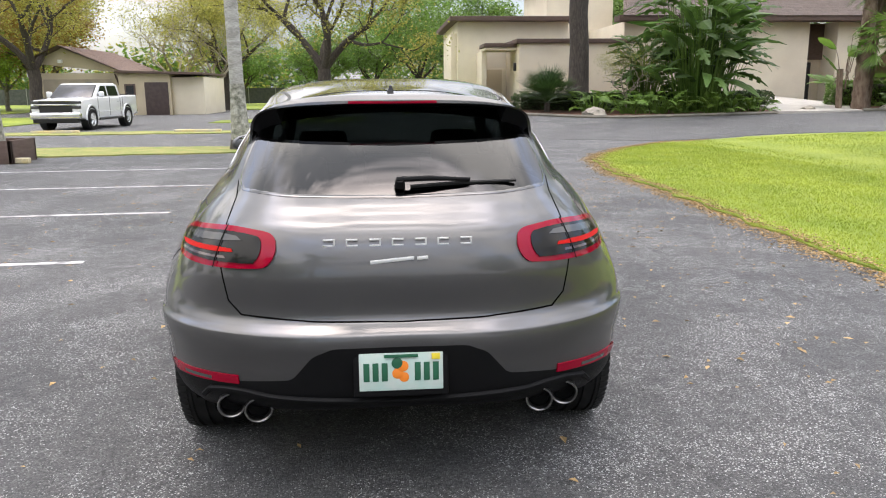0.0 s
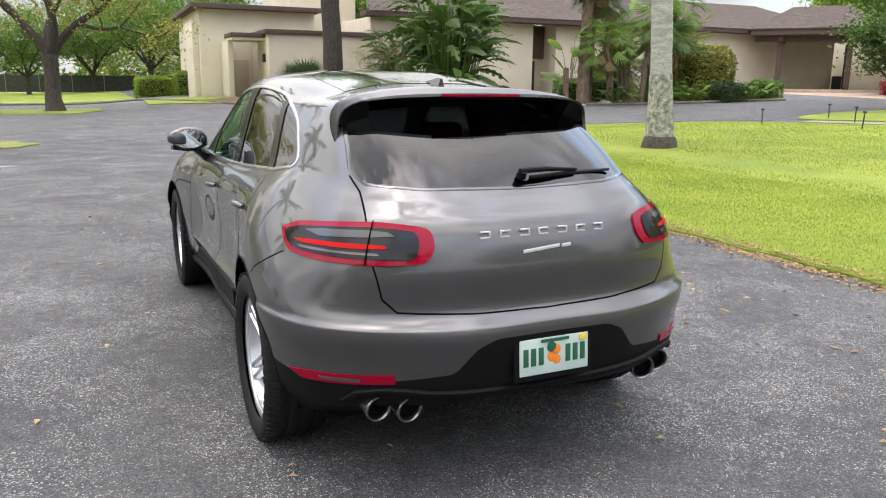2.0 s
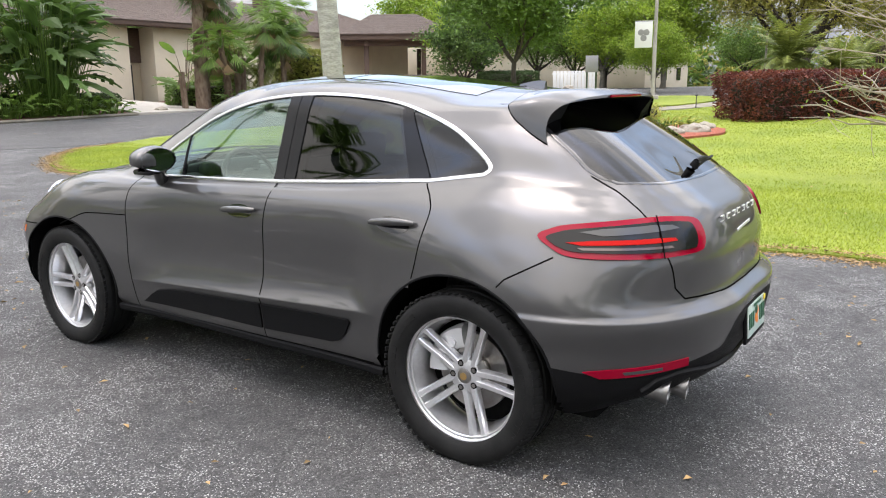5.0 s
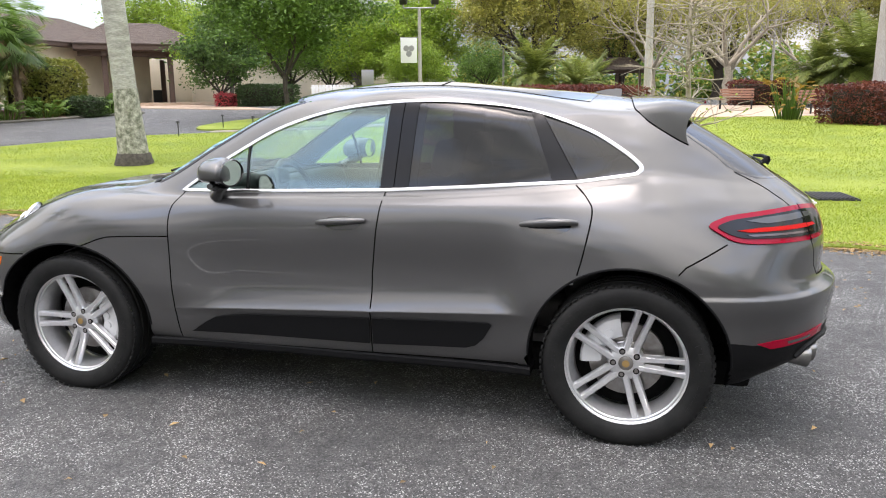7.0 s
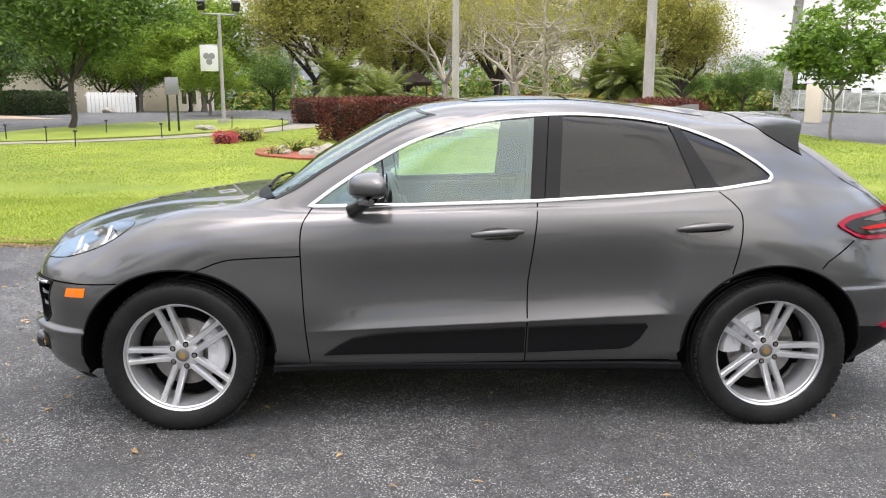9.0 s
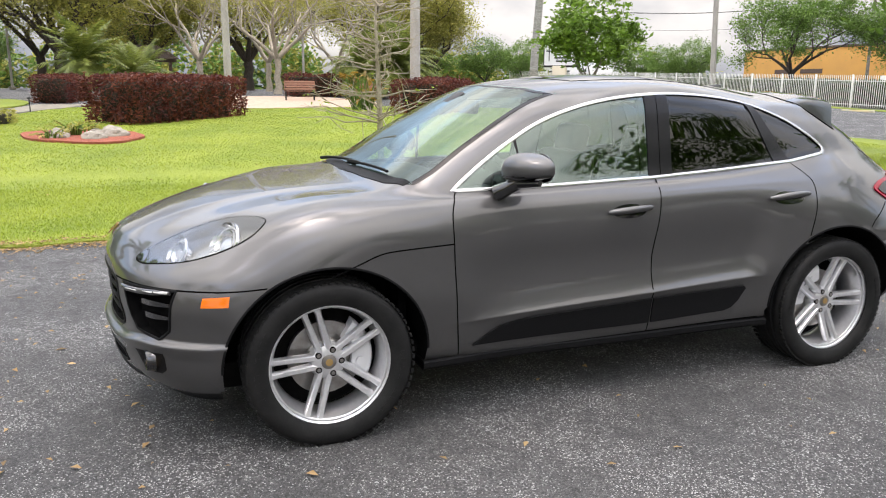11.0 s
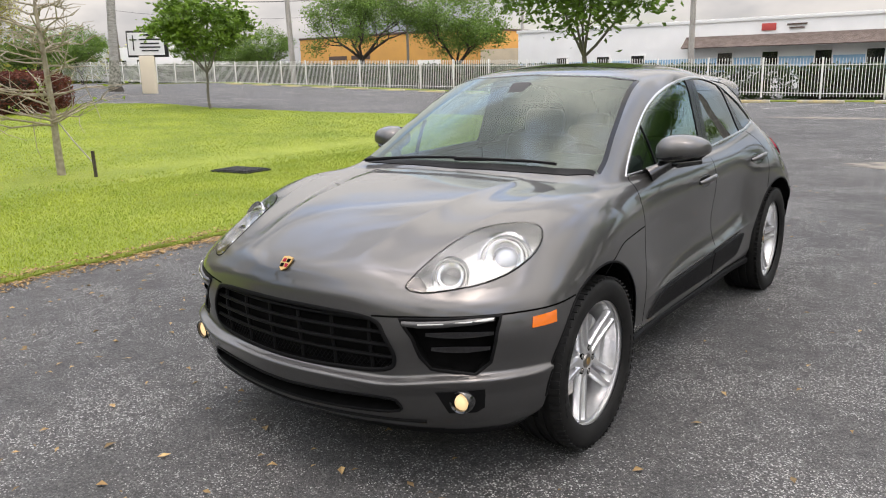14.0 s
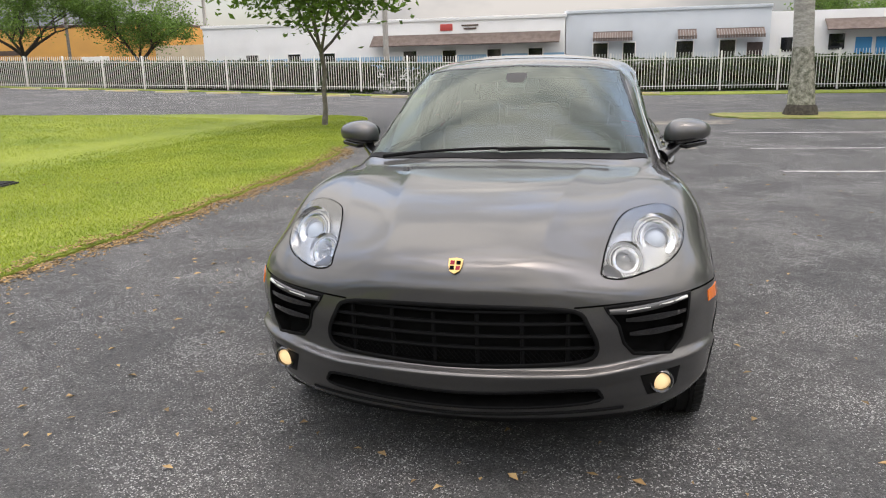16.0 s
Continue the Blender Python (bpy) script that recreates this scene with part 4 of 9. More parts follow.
part("brake_light", box((.36, .010, .012), (0, -1.712, 1.464), (0, 0, 0), .003), M_RED, spoiler, "red high brake light")
ROOF_GLASS = [tuple(q) for q in smooth_line([(-.43, -.06), (-.40, .02), (-.25, .06), (0, .075), (.25, .06), (.40, .02), (.43, -.06), (.44, -.6), (.42, -1.12), (.38, -1.19), (0, -1.215), (-.38, -1.19), (-.42, -1.12), (-.44, -.6)], 4, True)]
sunroof = part("glass_roof", patch(ROOF_GLASS, "above", .0025, .006, .05), M_GLOSSBLACK, car, "dark glass panorama roof")
part("roof_joint", strip([(-.44, -.47), (0, -.46), (.44, -.47)], "above", .016, .001, .002), M_GAP, sunroof)
bm = bmesh.new()
fin = [(-1.31, 1.494), (-1.17, 1.512), (-1.18, 1.520), (-1.23, 1.530), (-1.285, 1.536), (-1.312, 1.532)]
for s in (-1, 1):
    bm.faces.new([bm.verts.new((s * (.016 if z < 1.524 else .005), y, z)) for y, z in fin])
bmesh.ops.bridge_loops(bm, edges=bm.edges[:])
part("aerial_fin", bm, M_PAINT, car)

# chrome lettering as plain bars, and the wiper
for k in range(7):
    x = -.243 + k * .0807
    hit, nor = on_body((x, -2, .986), (0, 1, 0))
    letter = part("badge_letter", box((.040, .006, .0055), hit + nor * .003 + Vector((0, 0, .0105)), (0, 0, 0), .0015), M_LETTER, car, "chrome letter shape" if k == 0 else "")
    part("letter_bar", box((.040, .006, .0055), hit + nor * .003 - Vector((0, 0, .0105)), (0, 0, 0), .0015), M_LETTER, letter)
    part("letter_bar", box((.0055, .006, .0265), hit + nor * .003 + Vector((-.0185 if k % 2 else .0185, 0, 0)), (0, 0, 0), .0015), M_LETTER, letter)
for x0, x1, z0 in ((-.10, .055, .926), (.065, .105, .932)):
    hit, nor = on_body(((x0 + x1) / 2, -2, z0), (0, 1, 0))
    part("badge_script", box((x1 - x0, .005, .013), hit + nor * .003, (0, -5, 0), .003), M_LETTER, car, "slanting chrome script shape")
a, na = on_body((.015, -2, 1.152), (0, 1, 0))
b, nb = on_body((.46, -2, 1.160), (0, 1, 0))
wiper = part("rear_wiper", tube([a + na * .01, a + na * .040], [.021, .016], 16), M_PLASTIC, car, "black rear wiper")
bm = tube([a + na * .035 + Vector((-.012, 0, .004)), a * .75 + b * .25 + na * .036 + Vector((0, 0, .004)), a * .4 + b * .6 + na * .024 + Vector((0, 0, .002))], [.011, .010, .007], 8)
part("wiper_arm", bm, M_PLASTIC, wiper)
part("wiper_blade", tube([a + na * .012 + Vector((.04, 0, -.004)), (a + b) / 2 + na * .012, b + nb * .012], [.007, .008, .006], 6), M_RUBBER, wiper)
for x0, x1, z in ((.60, .02, .0), (.02, -.52, .0)):
    line = []
    for t in np.linspace(0, 1, 10):
        hit, nor = on_body((x0 + (x1 - x0) * t, 1.09 - .035 * t if x0 > .1 else 1.07 - .05 * t, 1.3), (0, 0, -1))
        line.append(hit + nor * .022)
    fw = part("front_wiper", tube(line, [.010] * 3 + [.007] * 7, 6), M_PLASTIC, car, "black windscreen wiper")

# number plate in its dark holder; the number is left as bars
pl, pn = on_body((0, -2.2, .545), (0, 1, 0))
plate = part("number_plate", box((.335, .014, .180), pl + Vector((0, -.012, -.002)), (-4, 0, 0), .006), M_PLASTIC, car, "white number plate with orange fruit print in black holder")
part("plate_sheet", box((.295, .004, .135), pl + Vector((0, -.0205, -.002)), (-4, 0, 0), .003), M_PLATE, plate)
for k, x in enumerate((-.122, -.090, -.058, .058, .090, .122)):
    part("plate_bar", box((.021, .003, .066), pl + Vector((x, -.0235, -.002)), (-4, 0, 0), .001), M_PLATE_GREEN, plate)
for x, z, m in ((.006, .018, M_ORANGE), (-.012, -.008, M_ORANGE), (.010, -.022, M_ORANGE), (-.014, .030, M_PLATE_GREEN)):
    part("fruit_print", lathe([(0, .0015), (.017, .001), (.020, 0)], 16), m, plate).matrix_basis = pose(*(pl + Vector((x, -.0232 + .0 * z, z))), 90 - 4, 0, 0)
part("sticker", box((.030, .003, .022), pl + Vector((.122, -.0235, .052)), (-4, 0, 0), .001), M_YELLOW, plate)
part("plate_bar", box((.12, .003, .012), pl + Vector((0, -.0235, .056)), (-4, 0, 0), .001), M_PLATE_GREEN, plate)
part("plate_bar", box((.09, .003, .011), pl + Vector((0, -.0235, -.062)), (-4, 0, 0), .001), M_PLATE_GREEN, plate)

# bumper lip line and the four tail pipes
part("bumper_lip", strip([(-.735, .40), (-.70, .438), (-.62, .452), (-.55, .450), (-.46, .438), (0, .418), (.46, .438), (.55, .450), (.62, .452), (.70, .438), (.735, .40)], "rear", .020, .014), M_PLASTIC, car)
pipe = lathe([(.036, -.16), (.049, -.02), (.052, -.002), (.0505, .004), (.0465, .005), (.0425, .001), (.0405, -.012), (.0400, -.10), (0, -.10)], 36)
pipe_me = mesh_of("tail_pipe", pipe)
pipe_me.materials.append(M_PIPE)
bore = lathe([(0, -.03), (.0395, -.03), (.0396, -.014)], 36)
bore_me = mesh_of("pipe_bore", bore)
bore_me.materials.append(M_DARK)
for x, y, z in ((-.626, -2.165, .372), (-.522, -2.205, .366), (.626, -2.165, .372), (.522, -2.205, .366)):
    t = new("tail_pipe", pipe_me)
    t.parent, t.matrix_basis = car, pose(x, y, z, 90 + 8, 0, -18 * (1 if x > 0 else -1) * .5)
    tagged(t, "round chrome tail pipe")
    i = new("pipe_bore", bore_me)
    i.parent = t

# nose: grille with bars, side vents with blades and lit strips, fog lamps, shield
def front_at(x, z, out=0.0):
    hit, nor = on_body((x, 2, z), (0, -1, 0))
    return hit + Vector((0, out, 0))


gr = part("grille", patch(GRILLE, "front", -.055, -.054, .03), M_DARK, car, "black slatted front grille")
part("grille_surround", strip(GRILLE, "front", .016, .004, 0, True), M_PLASTIC, gr)
for k, z in enumerate((.545, .592, .640, .684)):
    half_w = (.497, .485, .465, .415)[k]
    part("grille_bar", tube([front_at(x, z, -.014) for x in np.linspace(-half_w, half_w, 21)], .0075, 6), M_PLASTIC, gr)
for x in (-.40, -.24, -.08, .08, .24, .40):
    part("grille_upright", tube([front_at(x, z, -.020) for z in np.linspace(.484, .70 if abs(x) < .3 else .69, 7)], .0085, 6), M_PLASTIC, gr)
mesh_bm = bmesh.new()
for x in np.linspace(-.46, .46, 47):
    for d in (-1, 1):
        add_tube(mesh_bm, [front_at(x - d * .02, .488, -.024), front_at(x + d * .02, .535, -.024)], .0016, 4, False)
part("grille_mesh", mesh_bm, M_PLASTIC, gr)
li = part("lower_intake", patch(LOWER_IN, "front", -.06, -.059, .03), M_DARK, car, "black lower air intake")
part("intake_edge", strip(LOWER_IN, "front", .012, .004, 0, True), M_PLASTIC, li)
part("chin_line", strip([(-.60, .305), (-.47, .300), (0, .283), (.47, .300), (.60, .305)], "front", .014, .006), M_PLASTIC, car)
for s in (-1, 1):
    iv = part("side_intake", patch(side_intake(s), "front", -.05, -.049, .03), M_DARK, car, "black side air intake with body-coloured blades")
    part("intake_edge", strip(side_intake(s), "front", .012, .003, 0, True), M_PLASTIC, iv)
    for z, x0, x1 in ((.635, .60, .815), (.580, .615, .805)):
        bm = bmesh.new()
        rows = []
        for t in np.linspace(0, 1, 13):
            p = front_at(s * (x0 + (x1 - x0) * t), z + .012 * t, -.004 - .03 * (1 - t) ** 2)
            w = .008 + .007 * math.sin(math.pi * t)
            rows.append([bm.verts.new(p + Vector(q)) for q in ((0, 0, w), (0, -.035, w * .6), (0, -.035, -w), (0, 0, -w * .6))])
        for r, q in zip(rows, rows[1:]):
            for j in range(4):
                bm.faces.new((r[j], r[(j + 1) % 4], q[(j + 1) % 4], q[j]))
        bm.faces.new(rows[0])
        bm.faces.new(rows[-1])
        part("intake_blade", bm, M_GLOSSBLACK, iv)
    strip_pts = [front_at(s * x, z, .006) for x, z in ((.54, .683), (.60, .682), (.68, .687), (.76, .694), (.815, .699))]
    dl = part("day_light", tube(strip_pts, [.010, .013, .013, .012, .008], 10), M_LAMPGREY, iv, "daytime running strip")
    part("light_strip", tube([p + Vector((0, .008, .002)) for p in strip_pts[1:]], .0055, 8), M_DRL, iv)
    pocket = [(s * .655, .437), (s * .80, .447), (s * .79, .372), (s * .765, .352), (s * .685, .350)]
    fk = part("fog_lamp", patch(pocket, "front", .002, .02, .02), M_PLASTIC, car, "round lit fog lamp in black pocket")
    c, nor = on_body((s * .730, 2, .403), (0, -1, 0))
    fl = part("fog_lens", lathe([(0, .012), (.017, .010), (.029, .005), (.034, 0), (.034, -.01)], 28), M_LAMPON, fk)
    fl.matrix_basis = Matrix.Translation(c + nor * .002 + Vector((0, .004, 0))) @ Vector((s * .12, 1, .0)).to_track_quat("Z", "Y").to_matrix().to_4x4()
    rg = part("fog_ring", lathe([(.033, -.01), (.034, .012), (.040, .016), (.045, .010), (.047, -.02)], 28), M_GLOSSBLACK, fk)
    rg.matrix_basis = fl.matrix_basis.copy()
shield = [(0, -.034), (.018, -.022), (.025, 0), (.026, .028), (0, .033), (-.026, .028), (-.025, 0), (-.018, -.022)]
c, nor = on_body((0, 2, .838), (0, -1, 0))
turn = Matrix.Translation(c + nor * .003) @ nor.to_track_quat("Z", "Y").to_matrix().to_4x4()
sh = part("bonnet_badge", bmesh.new(), M_GOLD, car, "small gold shield badge")
bm = bmesh.new()
f = bm.faces.new([bm.verts.new((x, z, 0)) for x, z in shield])
ex = bmesh.ops.extrude_face_region(bm, geom=[f])
for v in ex["geom"]:
    if isinstance(v, bmesh.types.BMVert):
        v.co.z += .005
me = mesh_of("bonnet_badge", bm)
me.materials.append(M_GOLD)
sh.data, sh.matrix_basis = me, turn
for x, z, m in ((-.011, .012, M_RED), (.011, .012, M_GAP), (-.011, -.010, M_GAP), (.011, -.010, M_RED)):
    q = part("shield_field", box((.016, .016, .002), (x, z, .0055)), m, sh)

# headlamps
for s in (1, -1):
    hl_out = [(s * a, b) for a, b in HEADLAMP]
    hl = part("headlamp", patch(hl_out, "above", .002, .0, .03), M_GLASS_LAMP, car, "clear headlamp with twin chrome projectors")
    part("lamp_seal", strip(hl_out, "above", .009, .001, 0, True), M_GAP, hl)
    part("lamp_bowl", patch(hl_out, "above", -.060, .0, .03), M_BOWL, hl, "silver lamp bowl")
    bm = bmesh.new()
    loop = []
    for a, b in hl_out:
        h1, n1 = on_body((a, b, 1), (0, 0, -1))
        loop.append((bm.verts.new(h1), bm.verts.new(h1 - n1 * .06)))
    for (a, b), (c2, d) in zip(loop, loop[1:] + loop[:1]):
        bm.faces.new((a, b, d, c2))
    part("lamp_wall", bm, M_BOWL, hl)
    for (px, py, pz), r, lit in (((-.722, 1.815, .893), .072, True), ((-.600, 1.995, .850), .050, False)):
        base = Matrix.Translation(Vector((s * px, py, pz)) - Vector((-s * .1, .3, .5)).normalized() * .046) @ Vector((-s * .30, .80, .42)).normalized().to_track_quat("Z", "Y").to_matrix().to_4x4()
        ring = part("projector_ring", lathe([(r * .62, -.03), (r * .66, .0), (r * .80, .010), (r, .012), (r * 1.04, .004), (r * 1.02, -.03)], 36), M_REFLECTOR, hl)
        ring.matrix_basis = base
        lens = part("projector_lens", lathe([(0, .012), (r * .25, .010), (r * .45, .002), (r * .58, -.012), (r * .62, -.03)], 30), M_XENON if lit else M_GLASS_LAMP, hl)
        lens.matrix_basis = base
        if not lit:
            dk = part("projector_back", lathe([(0, -.025), (r * .6, -.025)], 30), M_SMOKE, hl)
            dk.matrix_basis = base
        dish = part("reflector_dish", lathe([(r * 1.02, -.012), (r * 1.22, -.004), (r * 1.40, .010), (r * 1.46, .016), (r * 1.48, .006)], 40), M_REFLECTOR, hl)
        dish.matrix_basis = base
        shadow_gap = part("lamp_gap", lathe([(r * 1.00, -.016), (r * 1.06, -.008), (r * 1.10, -.010)], 40), M_SMOKE, hl)
        shadow_gap.matrix_basis = base
        halo = part("lamp_halo", lathe([(r * 1.10, 0), (r * 1.16, .006), (r * 1.22, 0), (r * 1.16, -.004)], 36, closed=True), M_DRL, hl, "lit halo ring")
        halo.matrix_basis = base
    tip = part("lamp_tip", patch([(s * a, b) for a, b in ((-.517, 2.138), (-.514, 2.105), (-.535, 2.085), (-.575, 2.10), (-.585, 2.115))], "above", .003, .004, .02), M_GLOSSBLACK, hl)

# door mirrors
for s in (-1, 1):
    bm = bmesh.new()
    bmesh.ops.create_uvsphere(bm, u_segments=32, v_segments=20, radius=1)
    for v in bm.verts:
        x, y, z = v.co
        x = math.copysign(abs(x) ** .8, x)
        z = math.copysign(abs(z) ** .85, z) * (1 - .12 * max(0, x * s))
        y = y * (1 if y > 0 else .34)
        z = z if z > 0 else -(abs(z) ** .6) * .62
        v.co = (.925 * s + x * .124, .475 + y * .125 - .03 * s * x, 1.150 + z * .078 * (1 - .16 * x * s) * (1 + .10 * y) + .010 * x * s)
    for f in bm.faces:
        f.material_index = int(f.calc_center_median().z < 1.128)
    mirror = part("door_mirror", bm, [M_PAINT, M_GLOSSBLACK], car, "grey mirror housing with gloss black belly")
    part("mirror_band", tube([(s * .835, .50, 1.098), (s * .92, .535, 1.090), (s * 1.02, .49, 1.102)], [.018, .022, .014], 10), M_GLOSSBLACK, mirror, "gloss black lower edge")
    part("mirror_foot", tube([(s * .795, .590, 1.035), (s * .835, .555, 1.062), (s * .885, .500, 1.108)], [.040, .032, .036], 12), M_GLOSSBLACK, mirror, "gloss black mirror foot")
    part("mirror_base", lathe([(0, 0), (.11, 0), (.112, .004), (.105, .010)], 24), M_GLOSSBLACK, mirror).matrix_basis = Matrix.Translation((s * .925, .434, 1.157)) @ pose(0, 0, 0, 90, 0, 0) @ Matrix.Diagonal((.98, .58, 1, 1))
    part("mirror_glass", lathe([(0, .001), (.10, 0)], 32), M_MIRROR, mirror).matrix_basis = Matrix.Translation((s * .925, .4305, 1.157)) @ pose(0, 0, 0, 90, 0, 0) @ Matrix.Diagonal((.98, .58, 1, 1))

# black sills below the doors
for s in (-1, 1):
    bm = bmesh.new()
    rows = []
    for y in np.linspace(-.985, .975, 25):
        edge = abs(on_body((s * .8, y, .335), (-s, 0, 0))[0].x)
        rows.append([bm.verts.new((s * x, y, z)) for x, z in ((.70, .300), (edge - .012, .302), (edge - .002, .294), (edge - .002, .272), (edge - .016, .258), (.70, .262))])
    for r, q in zip(rows, rows[1:]):
        for j in range(6):
            bm.faces.new((r[j], r[(j + 1) % 6], q[(j + 1) % 6], q[j]))
    bm.faces.new(rows[0])
    bm.faces.new(rows[-1])
    part("side_sill", bm, M_PLASTIC, car, "black sill below the doors")

# underside and wheel housings
part("underbody", box((1.50, 3.9, .12), (0, .02, .30), (0, 0, 0), .03), M_DARK, car, "dark underside")
for w, c in HUBS.items():
    for s in (-1, 1):
        bm = bmesh.new()
        rows = []
        for a in np.linspace(-.25, math.pi + .25, 30):
            r = ARCH_R[w] + .006
            y, z = c + (r + ARCH_WIDE[w]) * math.cos(a), ARCH_Z + r * math.sin(a)
            out = abs(on_body((s * .8, y, max(z, .31)), (-s, 0, 0))[0].x) - .012
            rows.append([bm.verts.new((s * x, y, z)) for x in (.50, .70, out)])
        for r, q in zip(rows, rows[1:]):
            for j in range(2):
                bm.faces.new((r[j], r[j + 1], q[j + 1], q[j]))
        cap = bm.faces.new([r[0] for r in rows])
        part("wheel_housing", bm, M_DARK, car)

# wheels: tyre, five twin-spoked silver rim, disc and caliper
def build_wheel(width):
    w = width / 2
    prof = [(.262, w * .86), (.271, w * .93), (.287, w * 1.0), (.313, w * 1.04), (.335, w * 1.02), (.352, w * .94), (.361, w * .80), (.3645, w * .62)]
    groove = []
    for g in (.42, 0.0, -.42):
        groove += [(.365, w * (g + .10)), (.357, w * (g + .09)), (.357, w * (g - .09)), (.365, w * (g - .10))]
    back = [(r, -h) for r, h in prof[::-1]]
    tyre = lathe(prof + groove + back, 72, "x")
    tread = bmesh.new()
    for k in range(68):
        a = 2 * math.pi * k / 68
        for sgn in (1, -1):
            add_box(tread, (w * .34, .020, .008), (sgn * w * .80, -.3585 * math.sin(a), .3585 * math.cos(a)), (math.degrees(a), sgn * 22, 0))
    marks = bmesh.new()
    for start in (-.55, 2.3):
        for k in range(9):
            a = start + k * .115
            if k in (4,):
                continue
            add_box(marks, (.004, .022, .020), (w * 1.035, -.313 * math.sin(a), .313 * math.cos(a)), (math.degrees(a), 0, 0))
            add_box(marks, (.005, .010, .009), (w * 1.035, -.313 * math.sin(a), .313 * math.cos(a)), (math.degrees(a), 0, 0))
    rim = lathe([(.260, -.10), (.248, -.085), (.226, -.02), (.232, .03), (.243, .062), (.246, .080), (.2515, .083), (.2525, .077), (.256, .077), (.2575, .088), (.264, .094), (.272, .095), (.2755, .088), (.273, .070)], 72, "x")
    spokes = []
    for k in range(5):
        a = math.radians(72 * k)
        for sgn in (-1, 1):
            bm = bmesh.new()
            rows = []
            for t in np.linspace(0, 1, 9):
                r = .040 + .211 * t
                off = sgn * (.020 + .010 * t)
                wd = .0125 + .002 * (1 - t) + .004 * (t > .95)
                x = .056 + .026 * t ** 1.6
                dp = .034 - .010 * t
                rows.append([bm.verts.new((x + dx, off + sgn * 0 + dy, r)) for dx, dy in ((-dp, -wd * 1.15), (-.006, -wd), (0, -wd * .62), (0, wd * .62), (-.006, wd), (-dp, wd * 1.15))])
            for r0, r1 in zip(rows, rows[1:]):
                for j in range(6):
                    bm.faces.new((r0[j], r0[(j + 1) % 6], r1[(j + 1) % 6], r1[j]))
            bm.faces.new(rows[0])
            bm.faces.new(rows[-1])
            bmesh.ops.rotate(bm, verts=bm.verts, cent=(0, 0, 0), matrix=Matrix.Rotation(a, 3, "X"))
            spokes.append(mesh_of("spoke", bm))
    hub = lathe([(0, .056), (.034, .056), (.036, .058), (.052, .057), (.074, .050), (.082, .030), (.080, 0)], 40, "x")
    return tyre, tread, marks, rim, spokes, hub


